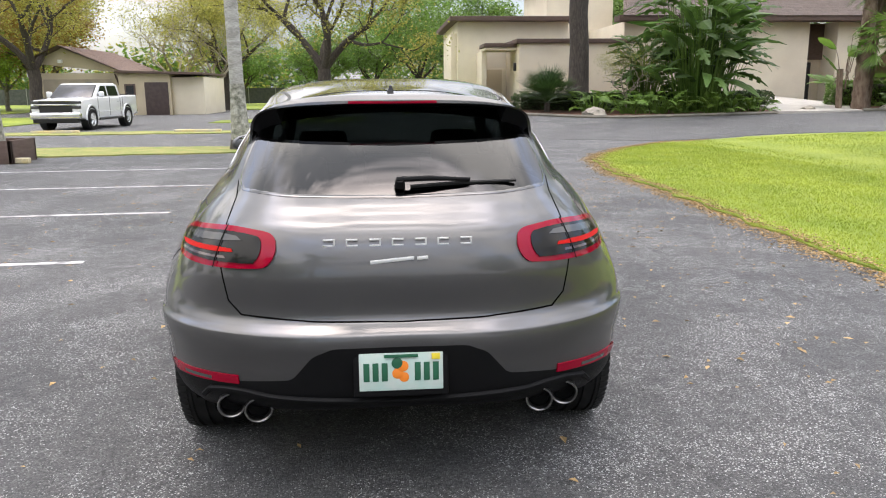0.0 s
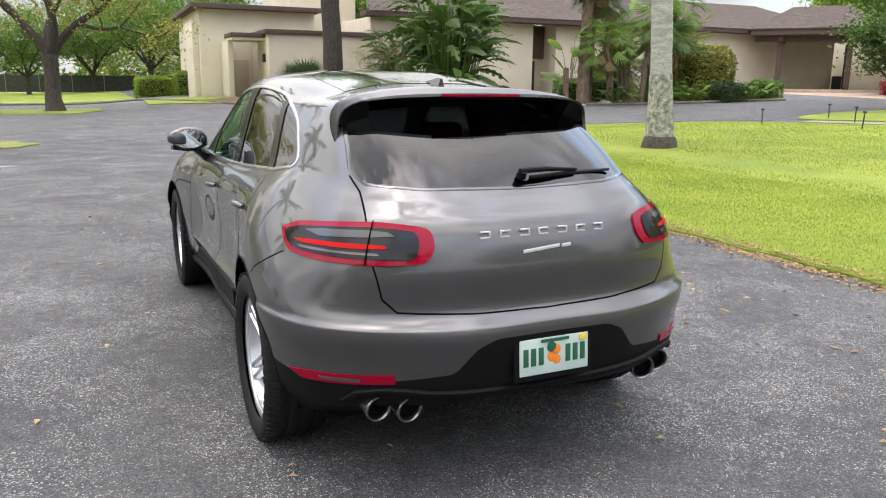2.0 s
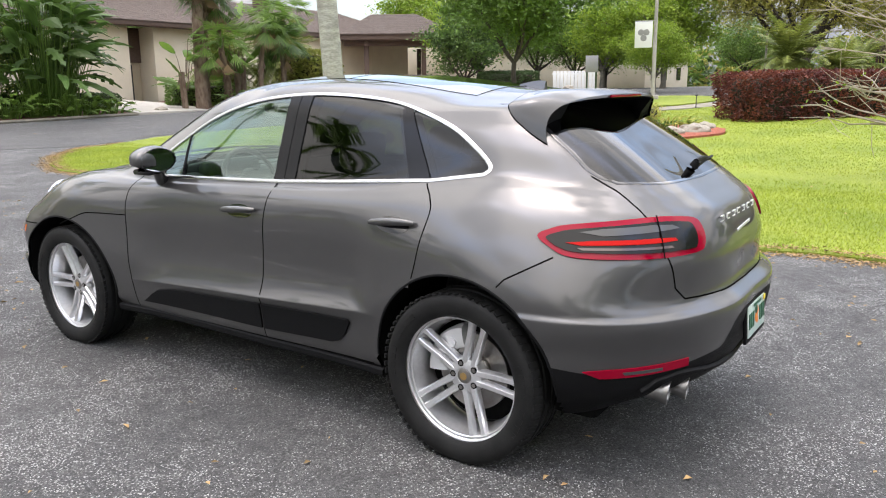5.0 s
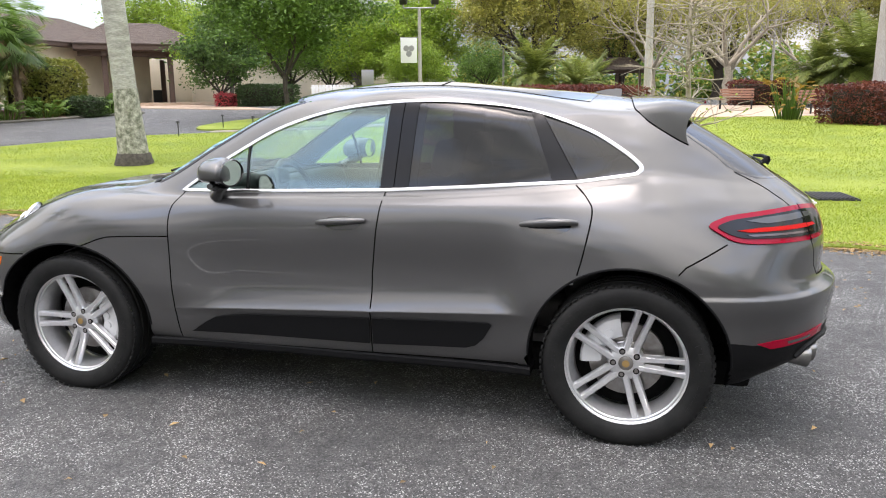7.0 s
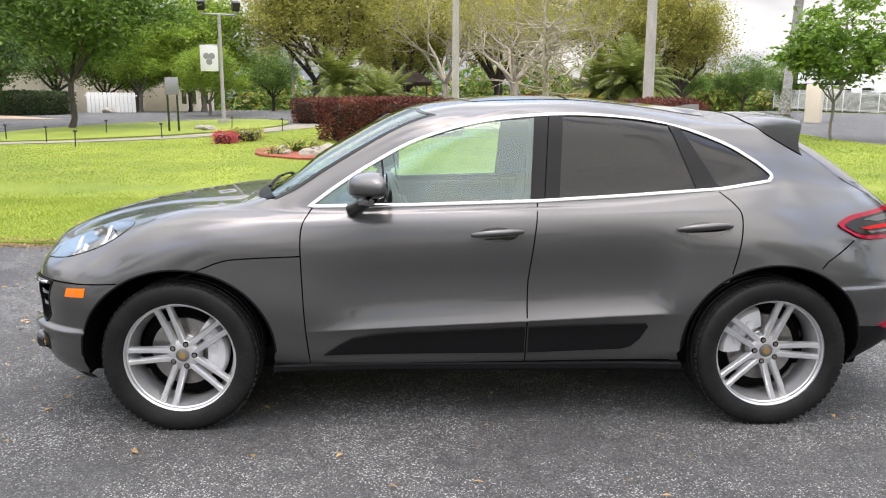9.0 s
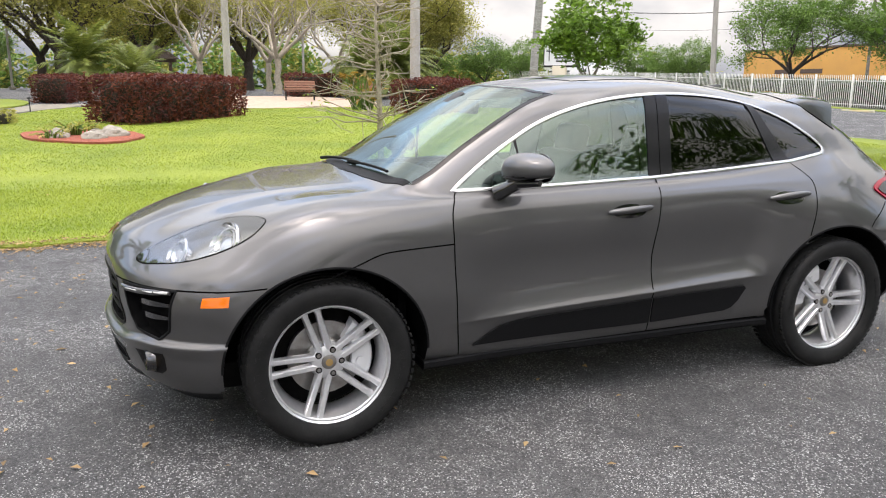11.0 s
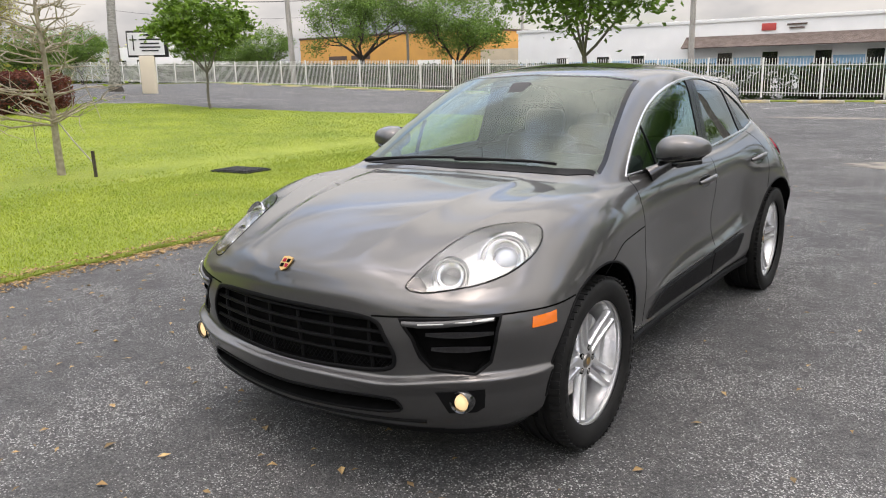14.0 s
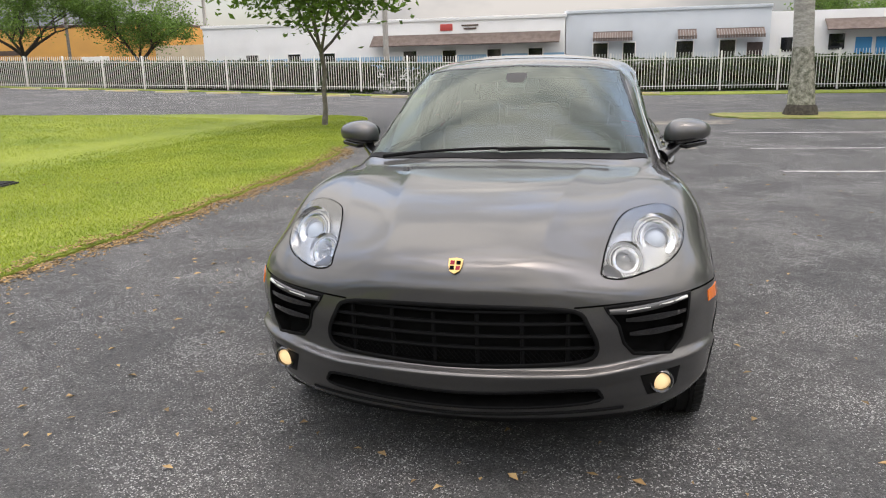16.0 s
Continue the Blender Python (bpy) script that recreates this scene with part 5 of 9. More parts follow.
for w, c in HUBS.items():
    width = .236 if w == "front" else .248
    tyre, tread, marks, rim, spokes, hub = build_wheel(width)
    meshes = {}
    for nm, bm, m in (("tyre", tyre, M_RUBBER), ("tread", tread, M_RUBBER), ("sidewall_relief", marks, M_RUBBER), ("rim", rim, M_ALLOY), ("hub", hub, M_ALLOY)):
        meshes[nm] = mesh_of(nm, bm)
        meshes[nm].materials.append(m)
    for me in spokes:
        me.materials.append(M_ALLOY)
    cap = mesh_of("centre_cap", lathe([(0, .064), (.020, .0635), (.030, .061), (.033, .055)], 28, "x"))
    cap.materials.append(M_STEEL)
    nut = mesh_of("wheel_nut", lathe([(0, .0605), (.008, .0605), (.0095, .058), (.0095, .045)], 10, "x"))
    nut.materials.append(M_STEEL)
    hole_me = mesh_of("nut_hole", lathe([(0, .0583), (.0135, .0583), (.014, .050)], 16, "x"))
    hole_me.materials.append(M_GAP)
    crest = mesh_of("cap_crest", lathe([(0, .0662), (.016, .0655), (.0165, .062)], 12, "x"))
    crest.materials.append(M_GOLD)
    disc = mesh_of("brake_disc", lathe([(.05, -.01), (.075, .005), (.085, .0), (.088, -.012), (.165, -.012), (.165, -.040), (.05, -.040)], 56, "x"))
    disc.materials.append(M_STEEL)
    well = mesh_of("rim_well", lathe([(.0, -.055), (.19, -.06), (.238, -.085)], 40, "x"))
    well.materials.append(M_DARK)
    cal = bmesh.new()
    rows = []
    for a in np.linspace(-.74, .74, 15):
        rows.append([cal.verts.new((x, r * math.sin(a), r * math.cos(a))) for x, r in ((-.045, .203), (.012, .203), (.026, .194), (.030, .168), (.028, .125), (.018, .110), (-.006, .108))])
    for r0, r1 in zip(rows, rows[1:]):
        for j in range(6):
            cal.faces.new((r0[j], r0[j + 1], r1[j + 1], r1[j]))
    cal.faces.new(rows[0])
    cal.faces.new(rows[-1])
    for a in (-.35, 0, .35):
        add_tube(cal, [(.026, .145 * math.sin(a), .145 * math.cos(a)), (.037, .145 * math.sin(a), .145 * math.cos(a))], .020, 14)
    caliper = mesh_of("brake_caliper", cal)
    caliper.materials.append(M_CALIPER)
    for s in (-1, 1):
        # the wheel's own frame has its outer face at +x; it turns to face outwards on the near side
        m = pose(s * (.818 if w == "front" else .812), c, .354) @ (pose(0, 0, 0) if s > 0 else pose(0, 0, 0, 0, 0, 180))
        whl = new("wheel")
        whl.parent, whl.matrix_basis, whl.empty_display_size = car, m, .2
        tagged(whl, "silver five twin-spoke alloy wheel with black tyre")
        rot = pose(0, 0, 0, 90 if (w == "front") == (s < 0) else -90)
        for nm in ("tyre", "tread", "sidewall_relief", "rim", "hub"):
            o = new(nm, meshes[nm])
            o.parent, o.matrix_basis = whl, rot
            if nm in ("tread", "sidewall_relief"):
                tagged(o, kind="stuff")
        for me in spokes:
            o = new("spoke", me)
            o.parent, o.matrix_basis = whl, rot
        for me in (cap, crest, well):
            o = new(me.name, me)
            o.parent = whl
        for k in range(5):
            a = math.radians(72 * k + 36)
            for me in (hole_me, nut):
                o = new(me.name, me)
                o.parent, o.matrix_basis = whl, rot @ pose(0, -.055 * math.sin(a), .055 * math.cos(a))
        o = new("brake_disc", disc)
        o.parent = whl
        o = new("brake_caliper", caliper)
        # front calipers sit behind the axle, rear ones ahead of it
        back_turn = 78 if w == "front" else -52
        o.parent, o.matrix_basis = whl, pose(0, 0, 0, back_turn * (1 if s > 0 else -1))

# cabin
def seat(name, x, y, w, tilt=-14, label="black leather car seat"):
    s = new(name)
    s.parent, s.matrix_basis = car, pose(x, y, .42)
    tagged(s, label)
    part("cushion", box((w, .52, .17), (0, .02, .06), (4, 0, 0), .06, 3), M_LEATHER, s)
    part("backrest", box((w * .96, .17, .62), (0, -.26, .40), (-tilt, 0, 0), .07, 3), M_LEATHER, s)
    if w < .8:
        part("headrest", box((.27, .11, .18), (0, -.36, .78), (-tilt, 0, 0), .05, 3), M_LEATHER, s)
    else:
        for q in (-.42, 0, .42):
            part("headrest", box((.25, .10, .15), (q, -.36, .72), (-tilt, 0, 0), .045, 3), M_LEATHER, s)
    return s


for x in (-.37, .37):
    seat("front_seat", x, -.12, .52)
seat("rear_seat", 0, -.98, 1.24, label="black leather rear bench")
part("cabin_floor", box((1.46, 2.6, .04), (0, -.4, .40)), M_CABIN, car)
dash = part("dashboard", box((1.40, .42, .28), (0, .70, .90), (-6, 0, 0), .09, 4), M_CABIN, car, "black dashboard")
part("dash_top", box((1.38, .42, .03), (0, .90, 1.022), (-4, 0, 0), .012), M_CABIN, dash)
part("instrument_hood", box((.42, .20, .09), (-.37, .60, 1.06), (-10, 0, 0), .04, 3), M_CABIN, dash)
part("console", box((.24, 1.0, .30), (0, .10, .60), (10, 0, 0), .05), M_CABIN, car, "black centre console")
wheel_m = Matrix.Translation((-.37, .36, 1.0)) @ pose(0, 0, 0, 66, 0, 0)
bm = bmesh.new()
add_tube(bm, [(.185 * math.cos(a), .185 * math.sin(a), 0) for a in np.linspace(0, 2 * math.pi, 41)], .016, 8)
sw = part("steering_wheel", bm, M_LEATHER, car, "black leather steering wheel")
sw.matrix_basis = wheel_m
part("wheel_boss", lathe([(0, .03), (.06, .02), (.075, 0), (.06, -.03), (0, -.05)], 24), M_CABIN, sw)
for a in (0, math.pi, -math.pi / 2):
    part("wheel_arm", tube([(0, 0, 0), (.18 * math.cos(a), .18 * math.sin(a), 0)], .018, 6), M_CABIN, sw)
part("inside_mirror", box((.24, .035, .075), (0, .40, 1.405), (10, 0, 0), .02), M_CABIN, car, "black rear-view mirror")
part("sensor_cover", box((.12, .16, .05), (0, .50, 1.425), (-32, 0, 0), .02), M_CABIN, car)
bm = bmesh.new()
grid = [[bm.verts.new((x, y, 1.50 - .05 * (x / .55) ** 2 - .06 * ((y + .45) / .8) ** 2 * (1 if y < -.45 else .4))) for x in np.linspace(-.55, .55, 9)] for y in np.linspace(-1.4, .22, 12)]
for r, q in zip(grid, grid[1:]):
    for j in range(8):
        bm.faces.new((r[j], r[j + 1], q[j + 1], q[j]))
part("headliner", bm, M_HEADLINER, car, "pale grey headliner")
for s in (-1, 1):
    part("door_card", box((.05, 1.06, .62), (s * .765, .26, .72), (0, 0, 0), .02), M_CABIN, car)
    part("door_card", box((.05, .70, .62), (s * .765, -.62, .74), (0, 0, 0), .02), M_CABIN, car)
part("boot_cover", box((1.15, .55, .03), (0, -1.62, 1.02), (0, 0, 0), .01), M_CABIN, car)
part("bulkhead", box((1.42, .04, .60), (0, 1.02, .74), (0, 0, 0), .01), M_DARK, car)

# ---- land, lawn and lot ----
def rise(x, y):
    """Height of the land: level round the car, climbing gently across the lawn and up to the building."""
    if x <= -3:
        return 0.0
    h = max(0.0, min(1.15, 0.033 * max(0.0, x - 9 - 1.5 * math.exp(-max(0.0, x - 9))))) if x > 9 else 0.0
    pad = 0.55 * ease(-3, 6, x) + 0.5 * ease(22, 36, x)
    k = ease(20, 36, y)
    return h * (1 - k) + pad * k


def asphalt_material(name, base, light, worn):
    """Rolled asphalt: dark binder between stones of uneven tone, drifts of pale chips, worn patches and hairline cracks."""
    m = bpy.data.materials.new(name)
    m.use_nodes = True
    n, l = m.node_tree.nodes, m.node_tree.links
    b = n["Principled BSDF"]
    co = n.new("ShaderNodeTexCoord")

    def noise_tex(scale, detail):
        t = n.new("ShaderNodeTexNoise")
        t.inputs["Scale"].default_value, t.inputs["Detail"].default_value = scale, detail
        l.new(co.outputs["Object"], t.inputs["Vector"])
        return t

    def cells(scale, feature="F1"):
        t = n.new("ShaderNodeTexVoronoi")
        t.feature, t.inputs["Scale"].default_value = feature, scale
        l.new(co.outputs["Object"], t.inputs["Vector"])
        return t

    def span(socket, a0, a1, b0, b1):
        q = n.new("ShaderNodeMapRange")
        for k, v in enumerate((a0, a1, b0, b1)):
            q.inputs[k + 1].default_value = v
        l.new(socket, q.inputs[0])
        return q.outputs[0]

    def maths(op, a, c):
        q = n.new("ShaderNodeMath")
        q.operation = op
        for k, v in enumerate((a, c)):
            if isinstance(v, float):
                q.inputs[k].default_value = v
            else:
                l.new(v, q.inputs[k])
        return q.outputs[0]

    def channel(socket):
        q = n.new("ShaderNodeSeparateColor")
        l.new(socket, q.inputs[0])
        return q.outputs[0]

    big, drift, spots = noise_tex(.35, 8.0), noise_tex(1.3, 4.0), noise_tex(9.0, 3.0)
    stones, joints, chips = cells(105.0), cells(105.0, "DISTANCE_TO_EDGE"), cells(190.0)
    r1 = n.new("ShaderNodeValToRGB")
    r1.color_ramp.elements[0].position, r1.color_ramp.elements[1].position = 0.38, 0.68
    r1.color_ramp.elements[0].color, r1.color_ramp.elements[1].color = (*base, 1), (*worn, 1)
    l.new(big.outputs["Fac"], r1.inputs[0])
    tone = maths("MULTIPLY", span(channel(stones.outputs["Color"]), 0, 1, .55, 1.55), span(joints.outputs["Distance"], .0, .16, .42, 1.06))
    tone = maths("MULTIPLY", tone, span(spots.outputs["Fac"], .3, .7, .84, 1.16))
    grain = n.new("ShaderNodeMix")
    grain.data_type, grain.blend_type = "RGBA", "MULTIPLY"
    grain.inputs[0].default_value = 1.0
    l.new(r1.outputs[0], grain.inputs[6])
    l.new(tone, grain.inputs[7])
    # pale chips: the rarest cells, thicker in drifts
    rare = maths("ADD", channel(chips.outputs["Color"]), maths("ADD", span(drift.outputs["Fac"], .38, .68, 0, .15), span(spots.outputs["Fac"], .35, .70, 0, .06)))
    mx = n.new("ShaderNodeMix")
    mx.data_type = "RGBA"
    l.new(span(rare, .985, 1.07, 0, 1), mx.inputs[0])
    l.new(grain.outputs[2], mx.inputs[6])
    mx.inputs[7].default_value = (*light, 1)
    warp = noise_tex(1.1, 6.0)
    bent = n.new("ShaderNodeMix")
    bent.data_type, bent.blend_type = "RGBA", "ADD"
    bent.inputs[0].default_value = 1.0
    l.new(co.outputs["Object"], bent.inputs[6])
    l.new(warp.outputs["Color"], bent.inputs[7])
    crack = n.new("ShaderNodeTexVoronoi")
    crack.feature, crack.inputs["Scale"].default_value = "DISTANCE_TO_EDGE", 0.35
    l.new(bent.outputs[2], crack.inputs["Vector"])
    dark = n.new("ShaderNodeMix")
    dark.data_type, dark.blend_type = "RGBA", "MULTIPLY"
    dark.inputs[0].default_value = 1.0
    l.new(mx.outputs[2], dark.inputs[6])
    l.new(span(crack.outputs["Distance"], 0, .006, .7, 1), dark.inputs[7])
    l.new(dark.outputs[2], b.inputs["Base Color"])
    l.new(span(big.outputs["Fac"], 0, 1, .62, .85), b.inputs["Roughness"])
    bp = n.new("ShaderNodeBump")
    bp.inputs["Strength"].default_value, bp.inputs["Distance"].default_value = 1.0, 0.006
    l.new(maths("MULTIPLY", span(joints.outputs["Distance"], 0, .35, 0, 1), span(channel(stones.outputs["Color"]), 0, 1, .5, 1)), bp.inputs["Height"])
    l.new(bp.outputs[0], b.inputs["Normal"])
    return m


M_ASPHALT = asphalt_material("dark_asphalt", (0.060, 0.061, 0.062), (0.47, 0.47, 0.46), (0.106, 0.106, 0.105))
M_LANE = asphalt_material("grey_driveway", (0.060, 0.060, 0.062), (0.25, 0.25, 0.24), (0.10, 0.10, 0.098))
M_PATH = mat("stained_tan_path", (0.25, 0.225, 0.175), 0.9, color2=(0.19, 0.175, 0.135), scale=2.5, fine=(80, 0.85, 1.1), bump=0.3, bump_scale=90)
M_KERB = mat("mossy_dark_kerb", (0.17, 0.155, 0.125), 0.95, color2=(0.11, 0.105, 0.085), scale=3, fine=(50, 0.8, 1.15), bump=0.4, bump_scale=60)
M_TURF = mat("mown_turf", (0.150, 0.205, 0.012), 0.85, color2=(0.235, 0.285, 0.024), scale=0.55, fine=(45, 0.7, 1.2), bump=0.9, bump_scale=70)
M_BLADE = leaf_material("grass_blade", (0.205, 0.285, 0.016), (0.315, 0.375, 0.032), 0.30)
M_DRYGRASS = mat("dry_grass", (0.30, 0.27, 0.09), 0.9, color2=(0.17, 0.22, 0.04), scale=2.5, fine=(50, 0.6, 1.3), bump=0.8, bump_scale=60)
M_MULCH = mat("red_brown_mulch", (0.085, 0.035, 0.022), 0.95, color2=(0.14, 0.06, 0.035), scale=9, fine=(60, 0.5, 1.5), bump=1.0, bump_scale=50)
M_REDMULCH = mat("red_mulch", (0.22, 0.055, 0.03), 0.95, color2=(0.30, 0.09, 0.05), scale=9, fine=(60, 0.6, 1.4), bump=1.0, bump_scale=50)
M_DEADLEAF = mat("dead_leaf", (0.25, 0.16, 0.065), 0.8, color2=(0.36, 0.25, 0.115), scale=30, island=0.5)
M_CONCRETE = mat("pale_concrete", (0.42, 0.40, 0.36), 0.85, color2=(0.34, 0.32, 0.28), scale=2.5, fine=(80, 0.85, 1.1), bump=0.3, bump_scale=90)
M_PAVER = mat("tan_paver", (0.36, 0.26, 0.19), 0.85, color2=(0.42, 0.32, 0.24), scale=4, fine=(60, 0.8, 1.15), island=0.12)
M_LINE = mat("worn_white_line", (0.55, 0.55, 0.53), 0.8, color2=(0.14, 0.14, 0.14), scale=7, detail=8, spread=(0.42, 0.66))
M_CURB = mat("faded_yellow_curb", (0.62, 0.50, 0.24), 0.85, color2=(0.5, 0.46, 0.36), scale=3, fine=(40, 0.8, 1.1))


def flat_sheet(name, outline, lift, material, cell=2.0, label="", category="", skirt=0.06, kind="structure"):
    """A piece of ground within an outline, laid on the land, with its edge turned down."""
    bm = bmesh.new()
    bm.faces.new([bm.verts.new((a, b, 0)) for a, b in outline])
    lo, hi = np.min(outline, 0), np.max(outline, 0)
    for ax in (0, 1):
        for c in np.arange(lo[ax] + cell * 0.5, hi[ax], cell):
            co, no = [0, 0, 0], [0, 0, 0]
            co[ax], no[ax] = c, 1
            bmesh.ops.bisect_plane(bm, geom=bm.verts[:] + bm.edges[:] + bm.faces[:], plane_co=co, plane_no=no, dist=1e-5)
    bmesh.ops.triangulate(bm, faces=[f for f in bm.faces if len(f.verts) > 4])
    rim = [e for e in bm.edges if e.is_boundary]
    for v in bm.verts:
        v.co.z = rise(v.co.x, v.co.y) + lift
    made = {}
    for e in rim:
        for v in e.verts:
            if v not in made:
                made[v] = bm.verts.new(v.co - Vector((0, 0, skirt)))
    for e in rim:
        a, b = e.verts
        bm.faces.new((a, b, made[b], made[a]))
    ob = part(name, bm, material)
    return tagged(ob, label, category, kind=kind)


axis_x = sorted({*np.arange(-60, 80.1, 2.0), *np.arange(-10, 14, 1.0), -2500.0, -600.0, -150.0, 150.0, 600.0, 2500.0})
bm = bmesh.new()
grid = {(i, j): bm.verts.new((x, y, rise(x, y))) for i, x in enumerate(axis_x) for j, y in enumerate(axis_x)}
for i in range(len(axis_x) - 1):
    for j in range(len(axis_x) - 1):
        bm.faces.new((grid[i, j], grid[i + 1, j], grid[i + 1, j + 1], grid[i, j + 1]))
tagged(part("ground", bm, M_ASPHALT), "dark worn asphalt with pale stone chips", "asphalt", kind="structure")

rng = np.random.default_rng(7)


def ragged(line, amount=0.05, step=0.25):
    out = []
    for p, q in zip(line, list(line[1:]) + [line[0]]):
        n = max(1, int(math.dist(p, q) / step))
        for k in range(n):
            x, y = p[0] + (q[0] - p[0]) * k / n, p[1] + (q[1] - p[1]) * k / n
            out.append((x + amount * noise.noise((x * 1.7, y * 1.7, 3)) * 2, y + amount * noise.noise((x * 1.7, y * 1.7, 9)) * 2))
    return out


LAWN = [tuple(p) for p in smooth_line([(4.25, -7.5), (4.05, -5), (4.02, -1), (4.08, 2), (4.15, 6), (4.2, 9.6), (4.9, 12.4), (6.4, 14.8), (8.2, 16.5), (11.5, 17.6), (14.5, 17.0), (17.3, 15.8), (19.2, 13.8), (20.3, 11.2), (22.2, 8.6), (25, 6.4), (29, 4.6),
                                       (29.0, 2), (27.7, -1.5), (28.4, -5.7), (29, -8), (28, -11.5), (25.5, -14.0), (22, -13.9), (17.0, -15.0), (13, -17.0), (9.4, -18.2), (7.2, -17.5), (6.3, -15.6), (5.1, -11.5)], 5, True)]
LAWN_EDGE = ragged(LAWN, 0.07, 0.12)
flat_sheet("lawn", LAWN_EDGE, 0.022, M_TURF, 1.5, "bright green mown lawn beside the asphalt", "lawn")
ISLAND = [tuple(p) for p in smooth_line([(20.6, 14.3), (22.0, 11.6), (24, 9.4), (27.5, 7.4), (31, 6.6), (34.5, 7.6), (35, 10.6), (31, 14.2), (27, 15.9), (23, 15.9)], 5, True)]
flat_sheet("lawn", ragged(ISLAND, 0.04), 0.05, M_TURF, 1.5, "green grass island with a tree and a lamp post", "lawn")
WALK = [(19.7, 13.7), (20.5, 11.5), (22.3, 8.9), (25.1, 6.7), (29, 4.9), (31, 4.3), (31, 6.2), (27.3, 7.1), (23.7, 9.1), (21.6, 11.3), (20.5, 13.9)]
flat_sheet("footpath", WALK, 0.022, M_PATH, 1.0, "pale concrete path through the grass", "path")
flat_sheet("lane", [(5.0, 18.5), (6.5, 24), (10, 27.2), (22, 27.0), (27.5, 25.4), (33, 24.5), (38, 19), (38, 14), (31.5, 14.6), (27, 16.4), (22.8, 16.5), (19.8, 14.9), (17.5, 16.4), (14.6, 17.6), (11.5, 18.2), (8, 17.2)], 0.008, M_LANE, 2.0, "grey asphalt driveway that curves to the building", "driveway")
flat_sheet("lane", [(38, 19), (46, 14), (60, 16), (75, 10), (75, -6), (60, 2), (45, 4), (36, 6.5), (35.6, 10.8), (33, 14), (38, 14.2)], 0.008, M_LANE, 3.0, "grey asphalt road beyond the lawn", "road")
flat_sheet("pavement", [(37.2, 31.2), (43.5, 38.0), (48.5, 33.5), (41.5, 27.2), (38.5, 22.5), (35.6, 18.8), (35.9, 23.2)], 0.03, M_PAVER, 2.0, "tan paved apron before the carport", "paving")
flat_sheet("pavement", [(29.2, 4.4), (29.0, 2), (27.9, -1.5), (28.6, -5.7), (29.2, -7.6), (34, -8.5), (38.5, -6.2), (38.5, 1), (34, 3.8)], 0.02, M_PAVER, 2.0, "reddish paved seating area", "paving")
# planting beds before the building, with the path between
flat_sheet("planting_bed", ragged([(3.0, 37.0), (4.5, 32.5), (7.0, 29.4), (10.5, 27.7), (16.8, 27.6), (17.6, 29.6), (18.4, 33.5), (19.4, 38.2), (10, 38.4)], 0.1), 0.07, M_MULCH, 1.5, "red-brown mulch bed before the building", "planting bed")
flat_sheet("planting_bed", ragged([(21.0, 27.8), (22.5, 27.4), (27.5, 26.0), (31.5, 25.2), (34, 27.5), (33, 33), (28.5, 39.5), (22.6, 39.0), (21.7, 33)], 0.1), 0.07, M_MULCH, 1.5, "red-brown mulch bed with low hedges", "planting bed")
bm = bmesh.new()
upper = [bm.verts.new(q) for q in ((17.0, 27.4, .50), (21.4, 27.7, .52), (22.6, 33.0, .76), (23.2, 39.95, 1.02), (20.2, 39.95, 1.04), (18.6, 33.0, .76))]
lower = [bm.verts.new(v.co - Vector((0, 0, .75))) for v in upper]
bm.faces.new(upper)
bm.faces.new(lower[::-1])
for k in range(6):
    bm.faces.new((upper[k], lower[k], lower[(k + 1) % 6], upper[(k + 1) % 6]))
tagged(part("footpath", bm, M_CONCRETE, smooth=False), "pale concrete path to the building's door", "path", kind="structure")
flat_sheet("lawn", ragged([(1.2, 37.5), (3.2, 33.6), (6.3, 31.2), (8.0, 33.5), (6.5, 38.4), (5, 43), (1.5, 46)], 0.06), 0.05, M_TURF, 1.5, "green grass strip beside the building", "lawn")
# lot islands and the field behind the oaks
for outline, tx in (([(-13, 13.7), (-8, 14.0), (-3.0, 14.7), (-2.6, 15.6), (-3.2, 16.6), (-8, 16.9), (-13, 16.5)], "dry yellow-green grass strip between parking rows"),
                    ([(-15, 23.4), (-11, 23.6), (-5.5, 23.9), (-4.8, 24.8), (-5.6, 25.7), (-15, 25.6)], "dry grass strip in front of the parked truck"),
                    ([(-8.5, 33.5), (-2.2, 32.6), (-.9, 34.5), (-1.1, 37.5), (-2.6, 38.6), (-8.5, 36.5)], "grass island round the oak's foot"),
                    ([(-12, -18.2), (-3.3, -17.9), (-2.9, -16.8), (-3.5, -15.9), (-12, -15.2)], "dry grass strip round a palm"),
                    ([(-16, -31.9), (2.0, -31.9), (2.0, -29.6), (-2, -29.4), (-16, -29.2)], "grass verge along the white fence"),
                    ([(2.0, -31.9), (60, -31.9), (60, -30.9), (2.0, -30.9)], "thin grass verge along the white fence")):
    flat_sheet("verge", ragged(outline, 0.12), 0.03, M_DRYGRASS if "dry" in tx else M_TURF, 2.0, tx, "grass strip")
flat_sheet("lawn", [(-80, 47), (-28, 46), (-26, 60), (-9, 60), (-8.0, 45), (1.2, 46.5), (1.2, 120), (-80, 120)], 0.05, M_TURF, 6.0, "wide green field behind the parking lot", "lawn")
flat_sheet("lawn", [(-60, 18), (-17, 22), (-17, 44), (-60, 40)], 0.04, M_TURF, 6.0, "grass beside the parking lot", "lawn")


def in_lawn(p):
    return inside(LAWN_EDGE, p[:, 0], p[:, 1])


